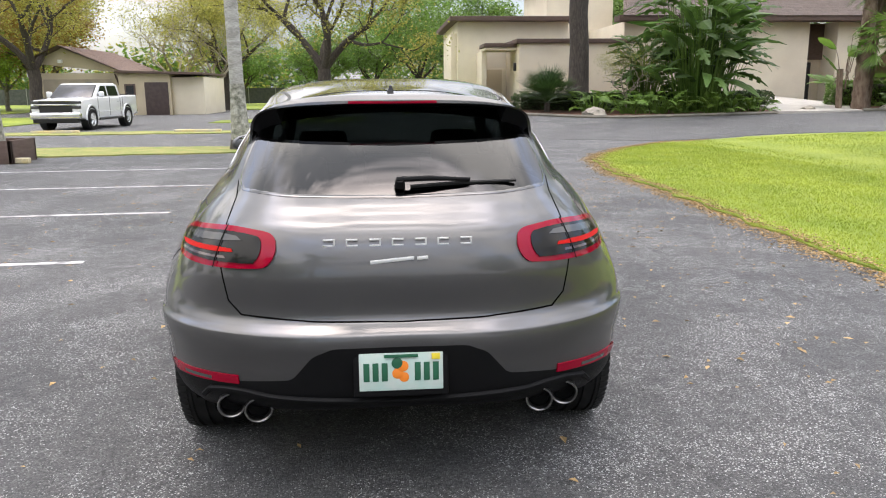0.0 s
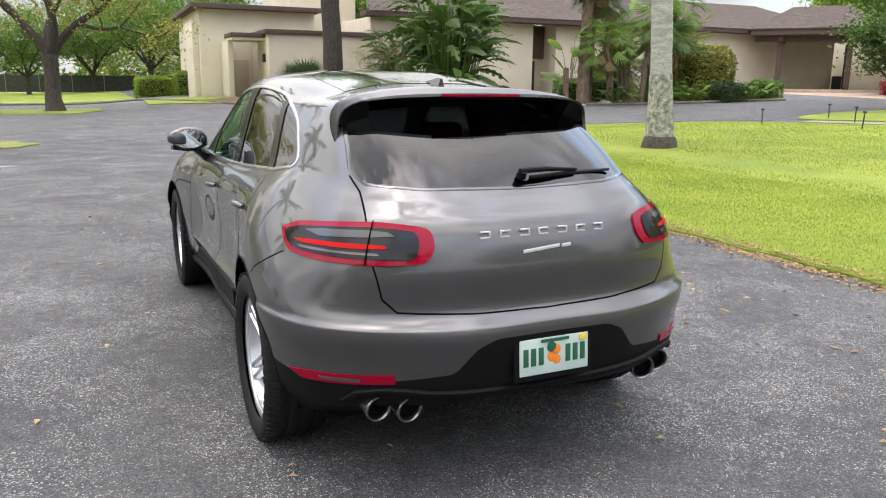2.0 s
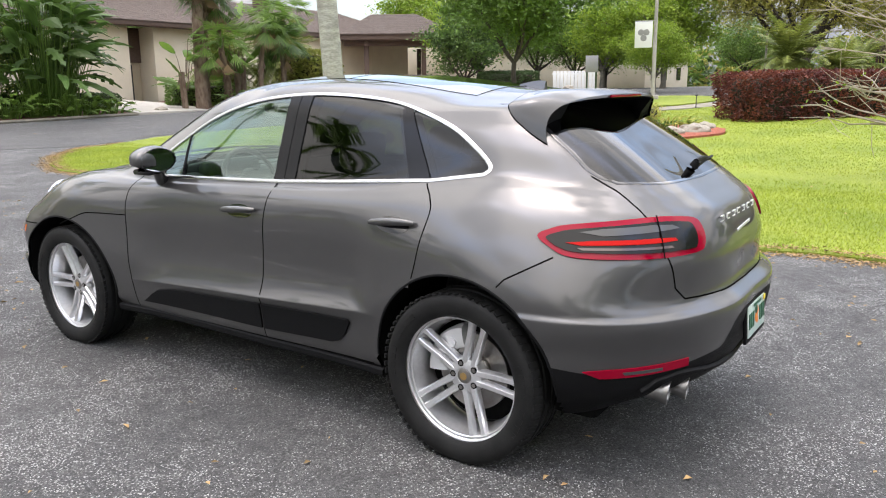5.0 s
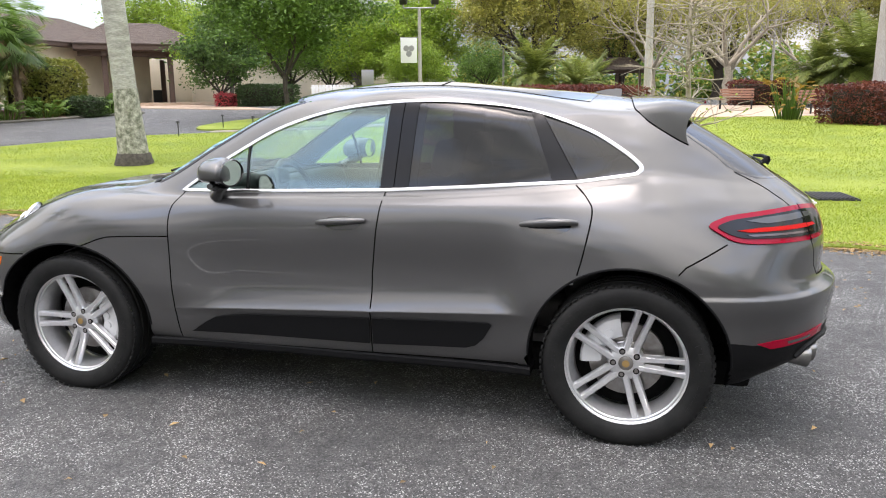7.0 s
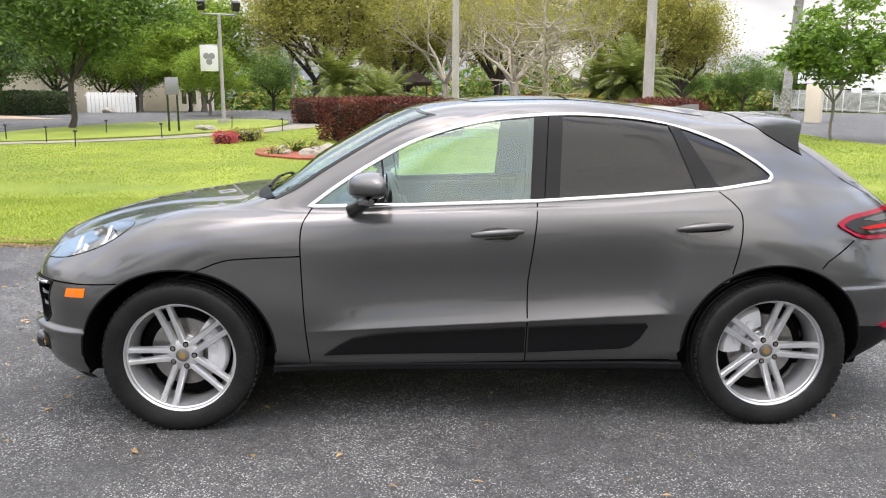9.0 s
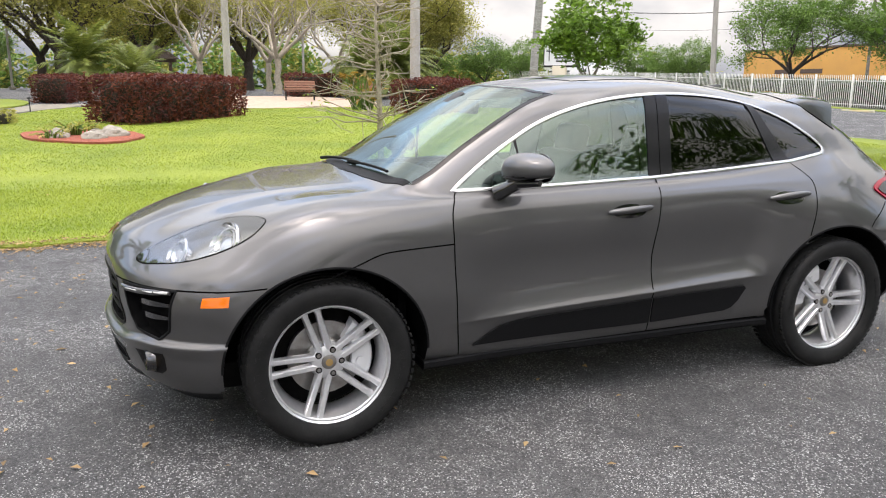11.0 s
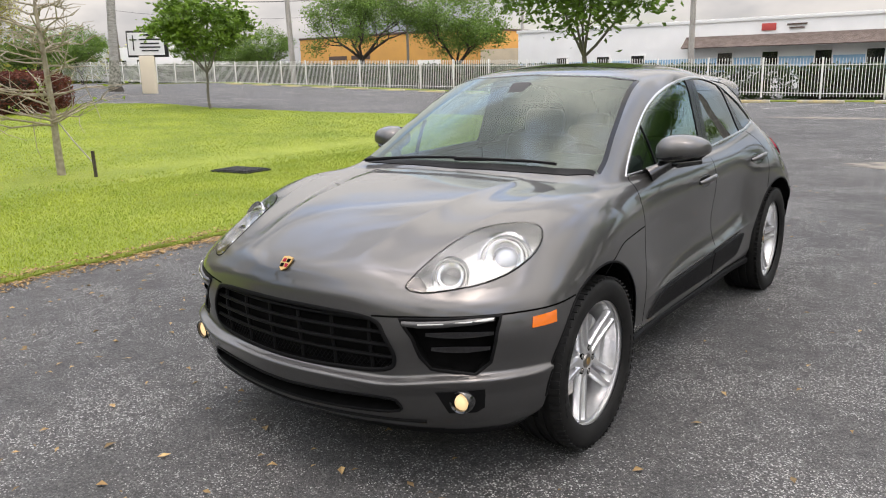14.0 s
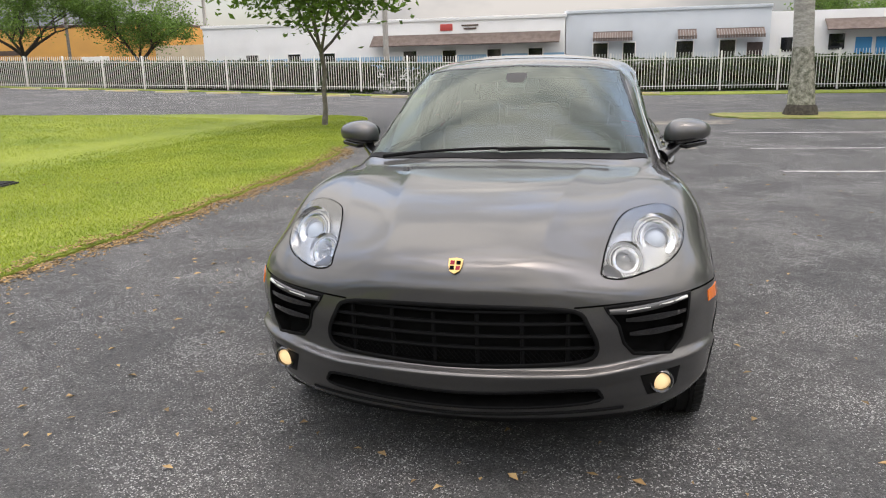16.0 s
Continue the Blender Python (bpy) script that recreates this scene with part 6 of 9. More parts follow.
def blades(name, n, box_xy, hmin, hmax, width, material, label, edge=0.0):
    """Upright grass blades, each one bent triangle pair, over part of the lawn."""
    x0, y0, x1, y1 = box_xy
    p = np.stack([rng.uniform(x0, x1, n), rng.uniform(y0, y1, n)], 1)
    p = p[in_lawn(p)]
    k = len(p)
    z = np.array([rise(a, b) for a, b in p]) + 0.020
    a = rng.uniform(0, 2 * math.pi, k)
    d = np.stack([np.cos(a), np.sin(a)], 1)
    h = rng.uniform(hmin, hmax, k)
    lean = rng.normal(0, .5, (k, 2)) * h[:, None]
    w = width * rng.uniform(.6, 1.3, k)
    v = np.zeros((k, 3, 3))
    v[:, 0, :2], v[:, 1, :2], v[:, 2, :2] = p - d * w[:, None], p + d * w[:, None], p + lean
    v[:, 0, 2], v[:, 1, 2], v[:, 2, 2] = z, z, z + h
    me = bpy.data.meshes.new(name)
    me.from_pydata(v.reshape(-1, 3).tolist(), [], np.arange(k * 3).reshape(-1, 3).tolist())
    me.materials.append(material)
    return tagged(new(name, me), label, "grass", kind="stuff")


blades("grass", 260000, (3.8, -9, 8.5, 16), .014, .034, .004, M_BLADE, "short bright green grass blades of the lawn")
blades("grass", 60000, (3.8, -18, 8.5, -9), .014, .032, .006, M_BLADE, "short bright green grass blades of the lawn")
blades("grass", 110000, (8.5, -16, 16, 17), .014, .032, .008, M_BLADE, "short bright green grass blades of the lawn")
blades("grass", 120000, (16, -16, 29.5, 17), .014, .034, .012, M_BLADE, "short bright green grass blades of the lawn")

# dead leaves: thick along the lawn's edge, thin on the lot
edge_pts = np.array([p for p in LAWN_EDGE if p[0] < 9.5 and -9 < p[1] < 17])
base_pts = np.concatenate([edge_pts[rng.integers(0, len(edge_pts), 15000)] + np.stack([rng.normal(-.04, .11, 15000), rng.normal(0, .15, 15000)], 1),
                           np.stack([rng.uniform(-7, 4, 420), rng.uniform(-7, 8, 420)], 1), np.stack([rng.uniform(4, 14, 260), rng.uniform(-9, 14, 260)], 1),
                           np.stack([rng.uniform(1.5, 4.1, 420), rng.uniform(-6, 9, 420)], 1), np.stack([rng.uniform(-4, 4, 520), rng.uniform(1.8, 8, 520)], 1), np.stack([rng.uniform(8, 28, 200), rng.uniform(18, 27, 200)], 1)])
k = len(base_pts)
s = rng.uniform(.008, .019, k)
s[15000:] *= rng.uniform(.7, 1.4, k - 15000)
a = rng.uniform(0, 2 * math.pi, k)
lawnish = in_lawn(base_pts)
v = np.zeros((k, 4, 3))
for c, (u, w2, zz) in enumerate(((-1.4, 0, .004), (0, -.7, .010), (1.4, 0, .004), (0, .7, .012))):
    v[:, c, 0] = base_pts[:, 0] + s * (u * np.cos(a) - w2 * np.sin(a))
    v[:, c, 1] = base_pts[:, 1] + s * (u * np.sin(a) + w2 * np.cos(a))
    v[:, c, 2] = np.array([rise(q[0], q[1]) for q in base_pts]) + zz + lawnish * .035 + rng.uniform(0, .008, k)
me = bpy.data.meshes.new("fallen_leaves")
me.from_pydata(v.reshape(-1, 3).tolist(), [], np.arange(k * 4).reshape(-1, 4).tolist())
me.materials.append(M_DEADLEAF)
tagged(new("fallen_leaves", me), "small dry brown leaves on asphalt and lawn edge", "leaves", kind="stuff")

# thin drifts of pale sand washed over the lot
M_SAND = mat("washed_sand", (0.235, 0.215, 0.18), 0.95, color2=(0.12, 0.116, 0.108), scale=3.5, detail=8, spread=(0.42, 0.62), fine=(70, 0.75, 1.25), bump=0.4, bump_scale=90)
for x, y, rx, ry, n in ((-.95, -9.15, .85, .62, 3), (-1.35, -9.3, .55, .40, 4), (-1.1, -11.3, .35, .25, 5), (-1.9, -14.6, 1.3, .55, 6), (-2.6, -15.3, .9, .4, 7), (1.9, -20.5, 2.2, .5, 8)):
    g = np.random.default_rng(n)
    ring = [(x + rx * math.cos(a) * g.uniform(.7, 1.15), y + ry * math.sin(a) * g.uniform(.6, 1.2)) for a in np.linspace(0, 2 * math.pi, 26)[:-1]]
    flat_sheet("sand_patch", ragged(ring, .05), .003 + .001 * (n % 2), M_SAND, 1.0, "thin pale patch of washed sand on the asphalt", "sand", .004)

# painted stall lines, wheel stops
def line_mark(x0, y0, x1, y1, w=0.10):
    d = Vector((x1 - x0, y1 - y0)).normalized()
    nrm = Vector((-d.y, d.x)) * w / 2
    bm = bmesh.new()
    n = max(2, int(math.dist((x0, y0), (x1, y1)) / 1.5))
    rows = []
    for t in np.linspace(0, 1, n):
        x, y = x0 + (x1 - x0) * t, y0 + (y1 - y0) * t
        rows.append([bm.verts.new((x + s * nrm.x, y + s * nrm.y, rise(x, y) + .005)) for s in (-1, 1)])
    for r, q in zip(rows, rows[1:]):
        bm.faces.new((r[0], r[1], q[1], q[0]))
    return tagged(part("road_marking", bm, M_LINE), "worn white painted parking line", "line", "parking lines", "structure")


for y in (10.7, 7.85, 4.95, 2.06, -6.38, -9.2, -12.05):
    line_mark(-2.75, y + .05, -8.2, y - .25)
for x in np.arange(-1.5, 34, 2.8):
    line_mark(x, -29.2, x + 1.2, -25.0)
stop_bm = box((1.75, .16, .12), (0, 0, .06), (0, 0, 0), .03)
stop_me = mesh_of("wheel_stop", stop_bm)
stop_me.materials.append(M_CURB)
for k, x in enumerate(np.arange(-2.6, 40, 2.8)):
    o = new("wheel_stop", stop_me)
    o.matrix_basis = pose(x + 1.3, -29.8, rise(x, -29.8), 0, 0, rng.uniform(-2, 2))
    tagged(o, "faded yellow concrete wheel stop", "wheel stop", "wheel stops along the fence")
for x, y, a in ((-8.6, 12.5, 0), (-12.2, 24.9, 0), (-7, 24.9, 0)):
    o = new("wheel_stop", stop_me)
    o.matrix_basis = pose(x, y, 0.0, 0, 0, a)
    tagged(o, "faded yellow concrete wheel stop", "wheel stop", "wheel stops in the lot")
for pts_ in ([(1.2, 46.3), (-8, 44.8)], [(1.3, 46), (4.4, 32.3), (7.0, 29.2), (10.5, 27.5), (16.9, 27.35)], [(20.95, 27.6), (27.5, 25.8), (31.5, 25.0)]):
    bm = bmesh.new()
    add_tube(bm, [(x, y, rise(x, y) + .04) for x, y in [tuple(q) for q in smooth_line(pts_, 6)]], .09, 6)
    tagged(part("kerb", bm, M_KERB), "low rounded dark concrete kerb", "kerb", kind="structure")
# grate in the lawn
gt = empty("drain_grate", pose(8.05, -3.95, rise(8.05, -3.95) + .035, 0, 0, 6), "dark iron drain grate in the grass", "drain grate")
M_IRON = mat("dark_iron", (0.03, 0.03, 0.032), 0.7, 0.4, fine=(40, 0.8, 1.2))
part("grate_rim", box((.82, .56, .03)), M_IRON, gt)
for k in range(9):
    part("grate_bar", box((.74, .032, .02), (0, -.232 + k * .058, .020)), M_IRON, gt)

# ---- plants ----
M_LEAF = leaf_material("broad_leaf_green", (0.095, 0.175, 0.026), (0.155, 0.255, 0.042))
M_LEAF_BRIGHT = leaf_material("bright_leaf_green", (0.17, 0.27, 0.02), (0.26, 0.36, 0.035))
M_LEAF_YOUNG = leaf_material("young_leaf_green", (0.11, 0.20, 0.025), (0.19, 0.30, 0.04))
M_LEAF_PADDLE = leaf_material("paddle_leaf_green", (0.055, 0.110, 0.022), (0.10, 0.175, 0.036), 0.45)
M_LEAF_FROND = leaf_material("olive_frond", (0.125, 0.165, 0.032), (0.20, 0.235, 0.048))
M_LEAF_DARK = leaf_material("dark_leaf_green", (0.030, 0.060, 0.016), (0.055, 0.095, 0.022))
M_LEAF_OLIVE = leaf_material("olive_leaf", (0.27, 0.275, 0.052), (0.37, 0.35, 0.07))
M_LEAF_RED = leaf_material("red_brown_leaf", (0.085, 0.020, 0.016), (0.16, 0.045, 0.022), 0.5)
M_LEAF_YELLOW = leaf_material("yellow_leaf", (0.30, 0.28, 0.06), (0.22, 0.26, 0.04))
M_LEAF_ORANGE = leaf_material("orange_autumn_leaf", (0.28, 0.16, 0.02), (0.20, 0.15, 0.02))
M_FLOWER = leaf_material("pink_red_flower", (0.45, 0.05, 0.06), (0.55, 0.10, 0.12))
M_BARK = mat("dark_bark", (0.045, 0.036, 0.030), 0.95, color2=(0.085, 0.070, 0.058), scale=6, stretch=(3, 3, .6), fine=(30, 0.6, 1.3), bump=1.0, bump_scale=14)
M_BARK_GREY = mat("grey_bark", (0.20, 0.18, 0.15), 0.95, color2=(0.12, 0.11, 0.09), scale=5, fine=(25, 0.7, 1.2), bump=0.8, bump_scale=20)
M_PALMBARK = mat("grey_palm_trunk", (0.30, 0.29, 0.26), 0.9, color2=(0.46, 0.45, 0.41), scale=3.2, stretch=(1, 1, 3.5), detail=8, fine=(14, 0.72, 1.15), bump=0.7, bump_scale=18)
M_LICHEN = mat("mottled_palm_foot", (0.13, 0.135, 0.10), 0.95, color2=(0.42, 0.41, 0.35), scale=9, detail=8, fine=(30, 0.7, 1.2), bump=0.9, bump_scale=30)
M_ROOTS = mat("dark_root_mass", (0.05, 0.043, 0.036), 1.0, color2=(0.09, 0.08, 0.066), scale=14, bump=1.0, bump_scale=40)
M_BRANCH = mat("pale_bare_branch", (0.38, 0.34, 0.27), 0.9, color2=(0.26, 0.22, 0.17), scale=12)
M_TRUNKRED = mat("fibrous_red_brown_trunk", (0.13, 0.085, 0.058), 0.95, color2=(0.22, 0.165, 0.12), scale=8, stretch=(1, 1, .4), bump=0.8, bump_scale=30)


M_DRYFROND = mat("dry_palm_leaf", (0.26, 0.18, 0.09), 0.9, color2=(0.20, 0.13, 0.07), scale=3)


def leaf_mesh(name, centres, size, material, seed, droop=0.0, aspect=0.45, up=0.35):
    """Many small pointed leaves (four corners each) at the given places."""
    g = np.random.default_rng(seed)
    c = np.asarray(centres)
    k = len(c)
    d = g.normal(0, 1, (k, 3))
    d[:, 2] = d[:, 2] * .6 - droop
    d /= np.linalg.norm(d, axis=1)[:, None]
    w = np.cross(d, g.normal(0, 1, (k, 3)) + np.array([0, 0, up]))
    w /= np.maximum(np.linalg.norm(w, axis=1), 1e-6)[:, None]
    s = size * g.uniform(.6, 1.4, k)[:, None]
    nrm = np.cross(d, w)
    v = np.stack([c - d * s * .5, c + w * s * aspect * .5 + nrm * s * .08, c + d * s * .5, c - w * s * aspect * .5 + nrm * s * .08], 1)
    me = bpy.data.meshes.new(name)
    me.from_pydata(v.reshape(-1, 3).tolist(), [], np.arange(k * 4).reshape(-1, 4).tolist())
    me.materials.append(material)
    return me


def grow(bm, p, d, length, r, depth, g, tips, spread=0.7, lift=0.15, twist=0.25):
    """A limb that bends and forks; its ends are noted in tips."""
    pts_, rad = [p.copy()], [r]
    n = 5
    q = d.normalized()
    for i in range(n):
        q = (q + Vector(g.normal(0, twist * .4, 3)) + Vector((0, 0, lift * .3))).normalized()
        p = p + q * length / n
        pts_.append(p.copy())
        rad.append(r * (1 - .45 * (i + 1) / n))
        if depth <= 1 and i >= 2:
            tips.append(p.copy())
    add_tube(bm, pts_, rad, 6 if depth < 2 else 8, False)
    if depth <= 0:
        tips.append(p.copy())
        return
    for i in range(3 if depth > 1 else int(g.integers(2, 4))):
        a = Vector(g.normal(0, 1, 3))
        side = (a - q * a.dot(q)).normalized()
        nd = (q * (1 - spread * .5) + side * spread * g.uniform(.7, 1.2) + Vector((0, 0, lift))).normalized()
        start = pts_[-1] if i < 2 else pts_[int(g.integers(3, n))]
        grow(bm, start, nd, length * g.uniform(.6, .82), rad[-1] * .8, depth - 1, g, tips, spread, lift, twist)


def tree(name, seed, height, trunk_r, fork_z, crown_r, leaves, leaf_size, leaf_mat, bark, label, flat=0.7, depth=3, lean=(0, 0), fill=0.55, limbs=4, first_len=None, clump=.55, gaps=0.0):
    """A tree at the origin: trunk with forking limbs, and a crown of separate leaves in uneven clumps."""
    g = np.random.default_rng(seed)
    t = empty(name, Matrix(), label, "tree")
    bm = bmesh.new()
    tips = []
    top = Vector((lean[0], lean[1], fork_z))
    mid = [Vector((lean[0] * s + g.normal(0, .04), lean[1] * s + g.normal(0, .04), fork_z * s)) for s in (.0, .06, .25, .5, .75)]
    mid[0] = Vector((0, 0, -.1))
    add_tube(bm, [*mid, top], [trunk_r * 1.7, trunk_r * 1.25, trunk_r, trunk_r * .92, trunk_r * .9, trunk_r * .95], 14, False)
    ll = first_len or (height - fork_z) * .45
    for k in range(limbs):
        a = 2 * math.pi * (k + g.uniform(-.3, .3)) / limbs
        d = Vector((math.cos(a) * .75, math.sin(a) * .75, g.uniform(.55, 1.1)))
        grow(bm, top, d, ll * g.uniform(.8, 1.2), trunk_r * .62, depth - 1, g, tips)
    part("trunk", bm, bark, t)
    tp = np.array([tuple(q) for q in tips])
    cz = (fork_z + height) / 2 + .1 * height
    # clumps sit at limb ends and through an uneven ellipsoid
    m = int(len(tp) * fill) + 20
    u = g.normal(0, 1, (m, 3))
    u /= np.linalg.norm(u, axis=1)[:, None]
    u *= (g.uniform(.25, 1, m) ** .5)[:, None] * np.array([crown_r, crown_r, (height - fork_z) * .5 * flat / .7])
    u += np.array([lean[0], lean[1], cz])
    cl = np.concatenate([tp, u])
    cl = cl[g.uniform(0, 1, len(cl)) > gaps]
    per = max(1, leaves // len(cl))
    c = np.repeat(cl, per, 0)
    off = g.normal(0, 1, (len(c), 3)) * clump * g.uniform(.4, 1.2, len(cl)).repeat(per)[:, None] * np.array([1, 1, .65])
    ob = new("crown", leaf_mesh("crown", c + off, leaf_size, leaf_mat, seed + 1))
    ob.parent = t
    return t


def stand(t, x, y, turn=0.0, scale=1.0, copy=True, sink=0.05):
    m = pose(x, y, rise(x, y) - sink, 0, 0, turn) @ Matrix.Scale(scale, 4)
    if copy:
        o = copy_thing(t, m)
        o.matrix_basis = m
        return o
    t.matrix_basis = m
    return t


def frond_pair(bm_pts, bm_faces, base, way, length, droop, leaflet, n, g, width=.035):
    """One feather frond: a drooping rib with narrow leaflets on both sides."""
    side = way.cross(Vector((0, 0, 1))).normalized()
    p, d = base.copy(), way.normalized()
    for i in range(n):
        t = (i + 1) / n
        d = (d + Vector((0, 0, -droop / n))).normalized()
        p = p + d * length / n
        ll = leaflet * (math.sin(math.pi * (t * .85 + .12)) ** .7)
        for s in (-1, 1):
            tip = p + (side * s * .85 + d * .55 + Vector((0, 0, -.25 + g.normal(0, .12)))).normalized() * ll
            k = len(bm_pts)
            up = d * width
            bm_pts.extend([tuple(p - up), tuple(p + up), tuple(tip)])
            bm_faces.append((k, k + 1, k + 2))
        k = len(bm_pts)
        q = p - d * length / n
        w = side * .02 * (1.2 - t)
        bm_pts.extend([tuple(q - w), tuple(q + w), tuple(p + w), tuple(p - w)])
        bm_faces.append((k, k + 1, k + 2, k + 3))


def frond_crown(name, parent, origin, count, length, leaflet, seed, material, droop=1.3, lift=(.1, 1.1), n=26, width=.035):
    g = np.random.default_rng(seed)
    vs, fs = [], []
    for k in range(count):
        a = 2.4 * k + g.uniform(-.2, .2)
        e = g.uniform(*lift)
        way = Vector((math.cos(a) * math.cos(e), math.sin(a) * math.cos(e), math.sin(e)))
        frond_pair(vs, fs, Vector(origin), way, length * g.uniform(.8, 1.1), droop * g.uniform(.7, 1.3), leaflet, n, g, width)
    me = bpy.data.meshes.new(name)
    me.from_pydata(vs, [], fs)
    me.materials.append(material)
    ob = new(name, me)
    ob.parent = parent
    return ob


def royal_palm(seed, height, r, label, foot=True, lean=(0, 0)):
    g = np.random.default_rng(seed)
    t = empty("palm_tree", Matrix(), label, "palm tree")
    bm = bmesh.new()
    zs = np.linspace(-.1, height, 90)
    prof = [(lean[0] * (z / height) ** 1.2, lean[1] * (z / height) ** 1.2, z) for z in np.maximum(zs, 0)]
    prof = [(x, y, z0) for (x, y, _), z0 in zip(prof, zs)]
    rad = [r * (1.25 - .32 * ease(0, 1.6, z) - .12 * z / height) * (1 + .018 * (k % 2)) for k, z in enumerate(zs)]
    add_tube(bm, prof, rad, 22, True)
    part("trunk", bm, M_PALMBARK, t)
    if foot:
        bm = tube([(0, 0, -.05), (0, 0, .10), (0, 0, .24), (0, 0, .33)], [r * 1.62, r * 1.55, r * 1.42, r * 1.27], 26)
        for v in bm.verts:
            v.co += Vector((noise.noise(v.co * 9), noise.noise(v.co * 9 + Vector((5, 0, 0))), noise.noise(v.co * 7 + Vector((0, 5, 0))))) * .03
        part("root_foot", bm, M_ROOTS, t, "dark flared root mass")
        sleeve = tube([(lean[0] * (z / height) ** 1.2, lean[1] * (z / height) ** 1.2, z) for z in (.2, .6, 1.0, 1.4, 1.75)], [r * f for f in (1.262, 1.185, 1.085, 1.0, .962)], 26, False)
        part("lichen", sleeve, M_LICHEN, t, "mottled lichen on the lower trunk")
    top = (lean[0], lean[1], height)
    part("crown_shaft", tube([(lean[0], lean[1], height - .1), (lean[0], lean[1], height + .7), (lean[0], lean[1], height + 1.2)], [r * .95, r * .8, r * .3], 14), M_LEAF, t, "smooth green crown shaft")
    frond_crown("fronds", t, (lean[0], lean[1], height + 1.1), 16, 3.2, .75, seed + 3, M_LEAF, 1.5, (-.15, 1.1), 34, .05)
    return t


royal = royal_palm(3, 7.5, .27, "tall grey-trunked palm with mottled foot in the lawn", True, (-.35, .2))
stand(royal, 10.75, 9.9, 0, 1, False)
white_palm = royal_palm(5, 8.5, .195, "tall pale palm trunk standing in a grass strip", True, (-.12, .1))
stand(white_palm, -3.75, 15.7, 20, 1, False)
stand(royal, -5.15, -17.0, 200, 1.02)
for x, y, a, k in ((-16.3, 14.5, 40, 1.0), (-21.0, -10.5, 150, 1.05), (-8.6, 12.9, 80, .92)):
    stand(white_palm, x, y, a, k)

# trees
oak = tree("oak_tree", 11, 9.5, .36, 2.6, 4.6, 26000, .16, M_LEAF_OLIVE, M_BARK, "large dark-trunked oak with thin olive foliage", depth=4, limbs=4, clump=.6, gaps=.25, fill=.25)
stand(oak, -3.0, 35.8, 0, 1, False)
stand(oak, -22.4, 47.5, 130, 1.15)
tall_oak = tree("oak_tree", 12, 13, .50, 6.2, 4.6, 24000, .17, M_LEAF, M_BARK, "tall dark-trunked tree before the building", depth=3, limbs=4, clump=.6, gaps=.2, fill=.5)
stand(tall_oak, 9.6, 33.2, 70, 1, False)
bushy = tree("tree", 21, 7.6, .12, 1.9, 3.2, 36000, .20, M_LEAF, M_BARK, "round green shade tree with slim trunk on the grass", depth=3, limbs=5, clump=.55, fill=1.2)
stand(bushy, 28.0, 14.8, 0, 1, False)
young = tree("tree", 31, 4.9, .05, 1.35, 1.45, 6500, .22, M_LEAF_YOUNG, M_BARK_GREY, "slim young tree with bright green leaves", depth=3, limbs=5, clump=.26, fill=.5, gaps=.15, first_len=1.15)
stand(young, 21.6, -13.5, 0, 1, False)
airy = tree("tree", 41, 6.2, .065, 1.9, 2.6, 15000, .19, M_LEAF, M_BARK_GREY, "slender tree with airy green leaves on the lawn", depth=3, limbs=5, clump=.42, fill=.7, gaps=.2)
stand(airy, 7.0, -14.3, 0, 1, False)
bare = tree("bare_tree", 51, 9.0, .2, 2.0, 3.4, 7000, .13, M_LEAF_OLIVE, M_BRANCH, "nearly leafless pale-branched tree", depth=5, limbs=5, clump=.5, gaps=.3, fill=.1)
stand(bare, 41.5, -5.0, 0, 1, False)
stand(bare, 46, -1.0, 120, .95)
stand(bare, 11.4, 31.0, 60, .36)
lot_tree = tree("tree", 77, 9.5, .24, 2.2, 4.6, 26000, .20, M_LEAF, M_BARK, "broad dark green tree behind the white fence", depth=4, limbs=5, clump=.55, fill=.6, gaps=.3)
stand(lot_tree, 35.0, -36.4, 40, .76, False)
big = tree("tree", 61, 11.5, .42, 2.4, 6.2, 42000, .24, M_LEAF_OLIVE, M_BARK, "broad spreading tree with olive green crown", depth=4, limbs=5, clump=.8, fill=.8, gaps=.1)
stand(big, 56, 7.5, 0, 1, False)
far_green = tree("tree", 71, 9.5, .24, 2.0, 4.4, 17000, .26, M_LEAF, M_BARK, "tall dense green tree with full crown", depth=3, limbs=5, clump=.7, fill=1.0, gaps=.3)
stand(far_green, 3.2, 63, 0, .95, False)
far_bright = tree("tree", 81, 8.0, .2, 1.8, 3.6, 22000, .24, M_LEAF_BRIGHT, M_BARK_GREY, "light green feathery tree by the road", depth=3, limbs=5, clump=.65, fill=1.1)
stand(far_bright, 53, 16.5, 0, 1, False)
stand(far_bright, 49.4, 30.2, 75, .92)
shade = tree("tree", 85, 5.4, .12, .8, 2.0, 9000, .24, M_LEAF_PADDLE, M_BARK, "dark leafy tree with low branches beside the carport", depth=3, limbs=5, clump=.5, fill=.9, gaps=.15)
stand(shade, 40.5, 25.7, 0, 1, False)
autumn = tree("tree", 91, 9.0, .25, 2.0, 4.0, 18000, .22, M_LEAF_ORANGE, M_BARK, "tree with yellow-orange leaves behind the garage", depth=3, limbs=5, clump=.6, fill=.9)
stand(autumn, -26, 58, 0, 1, False)
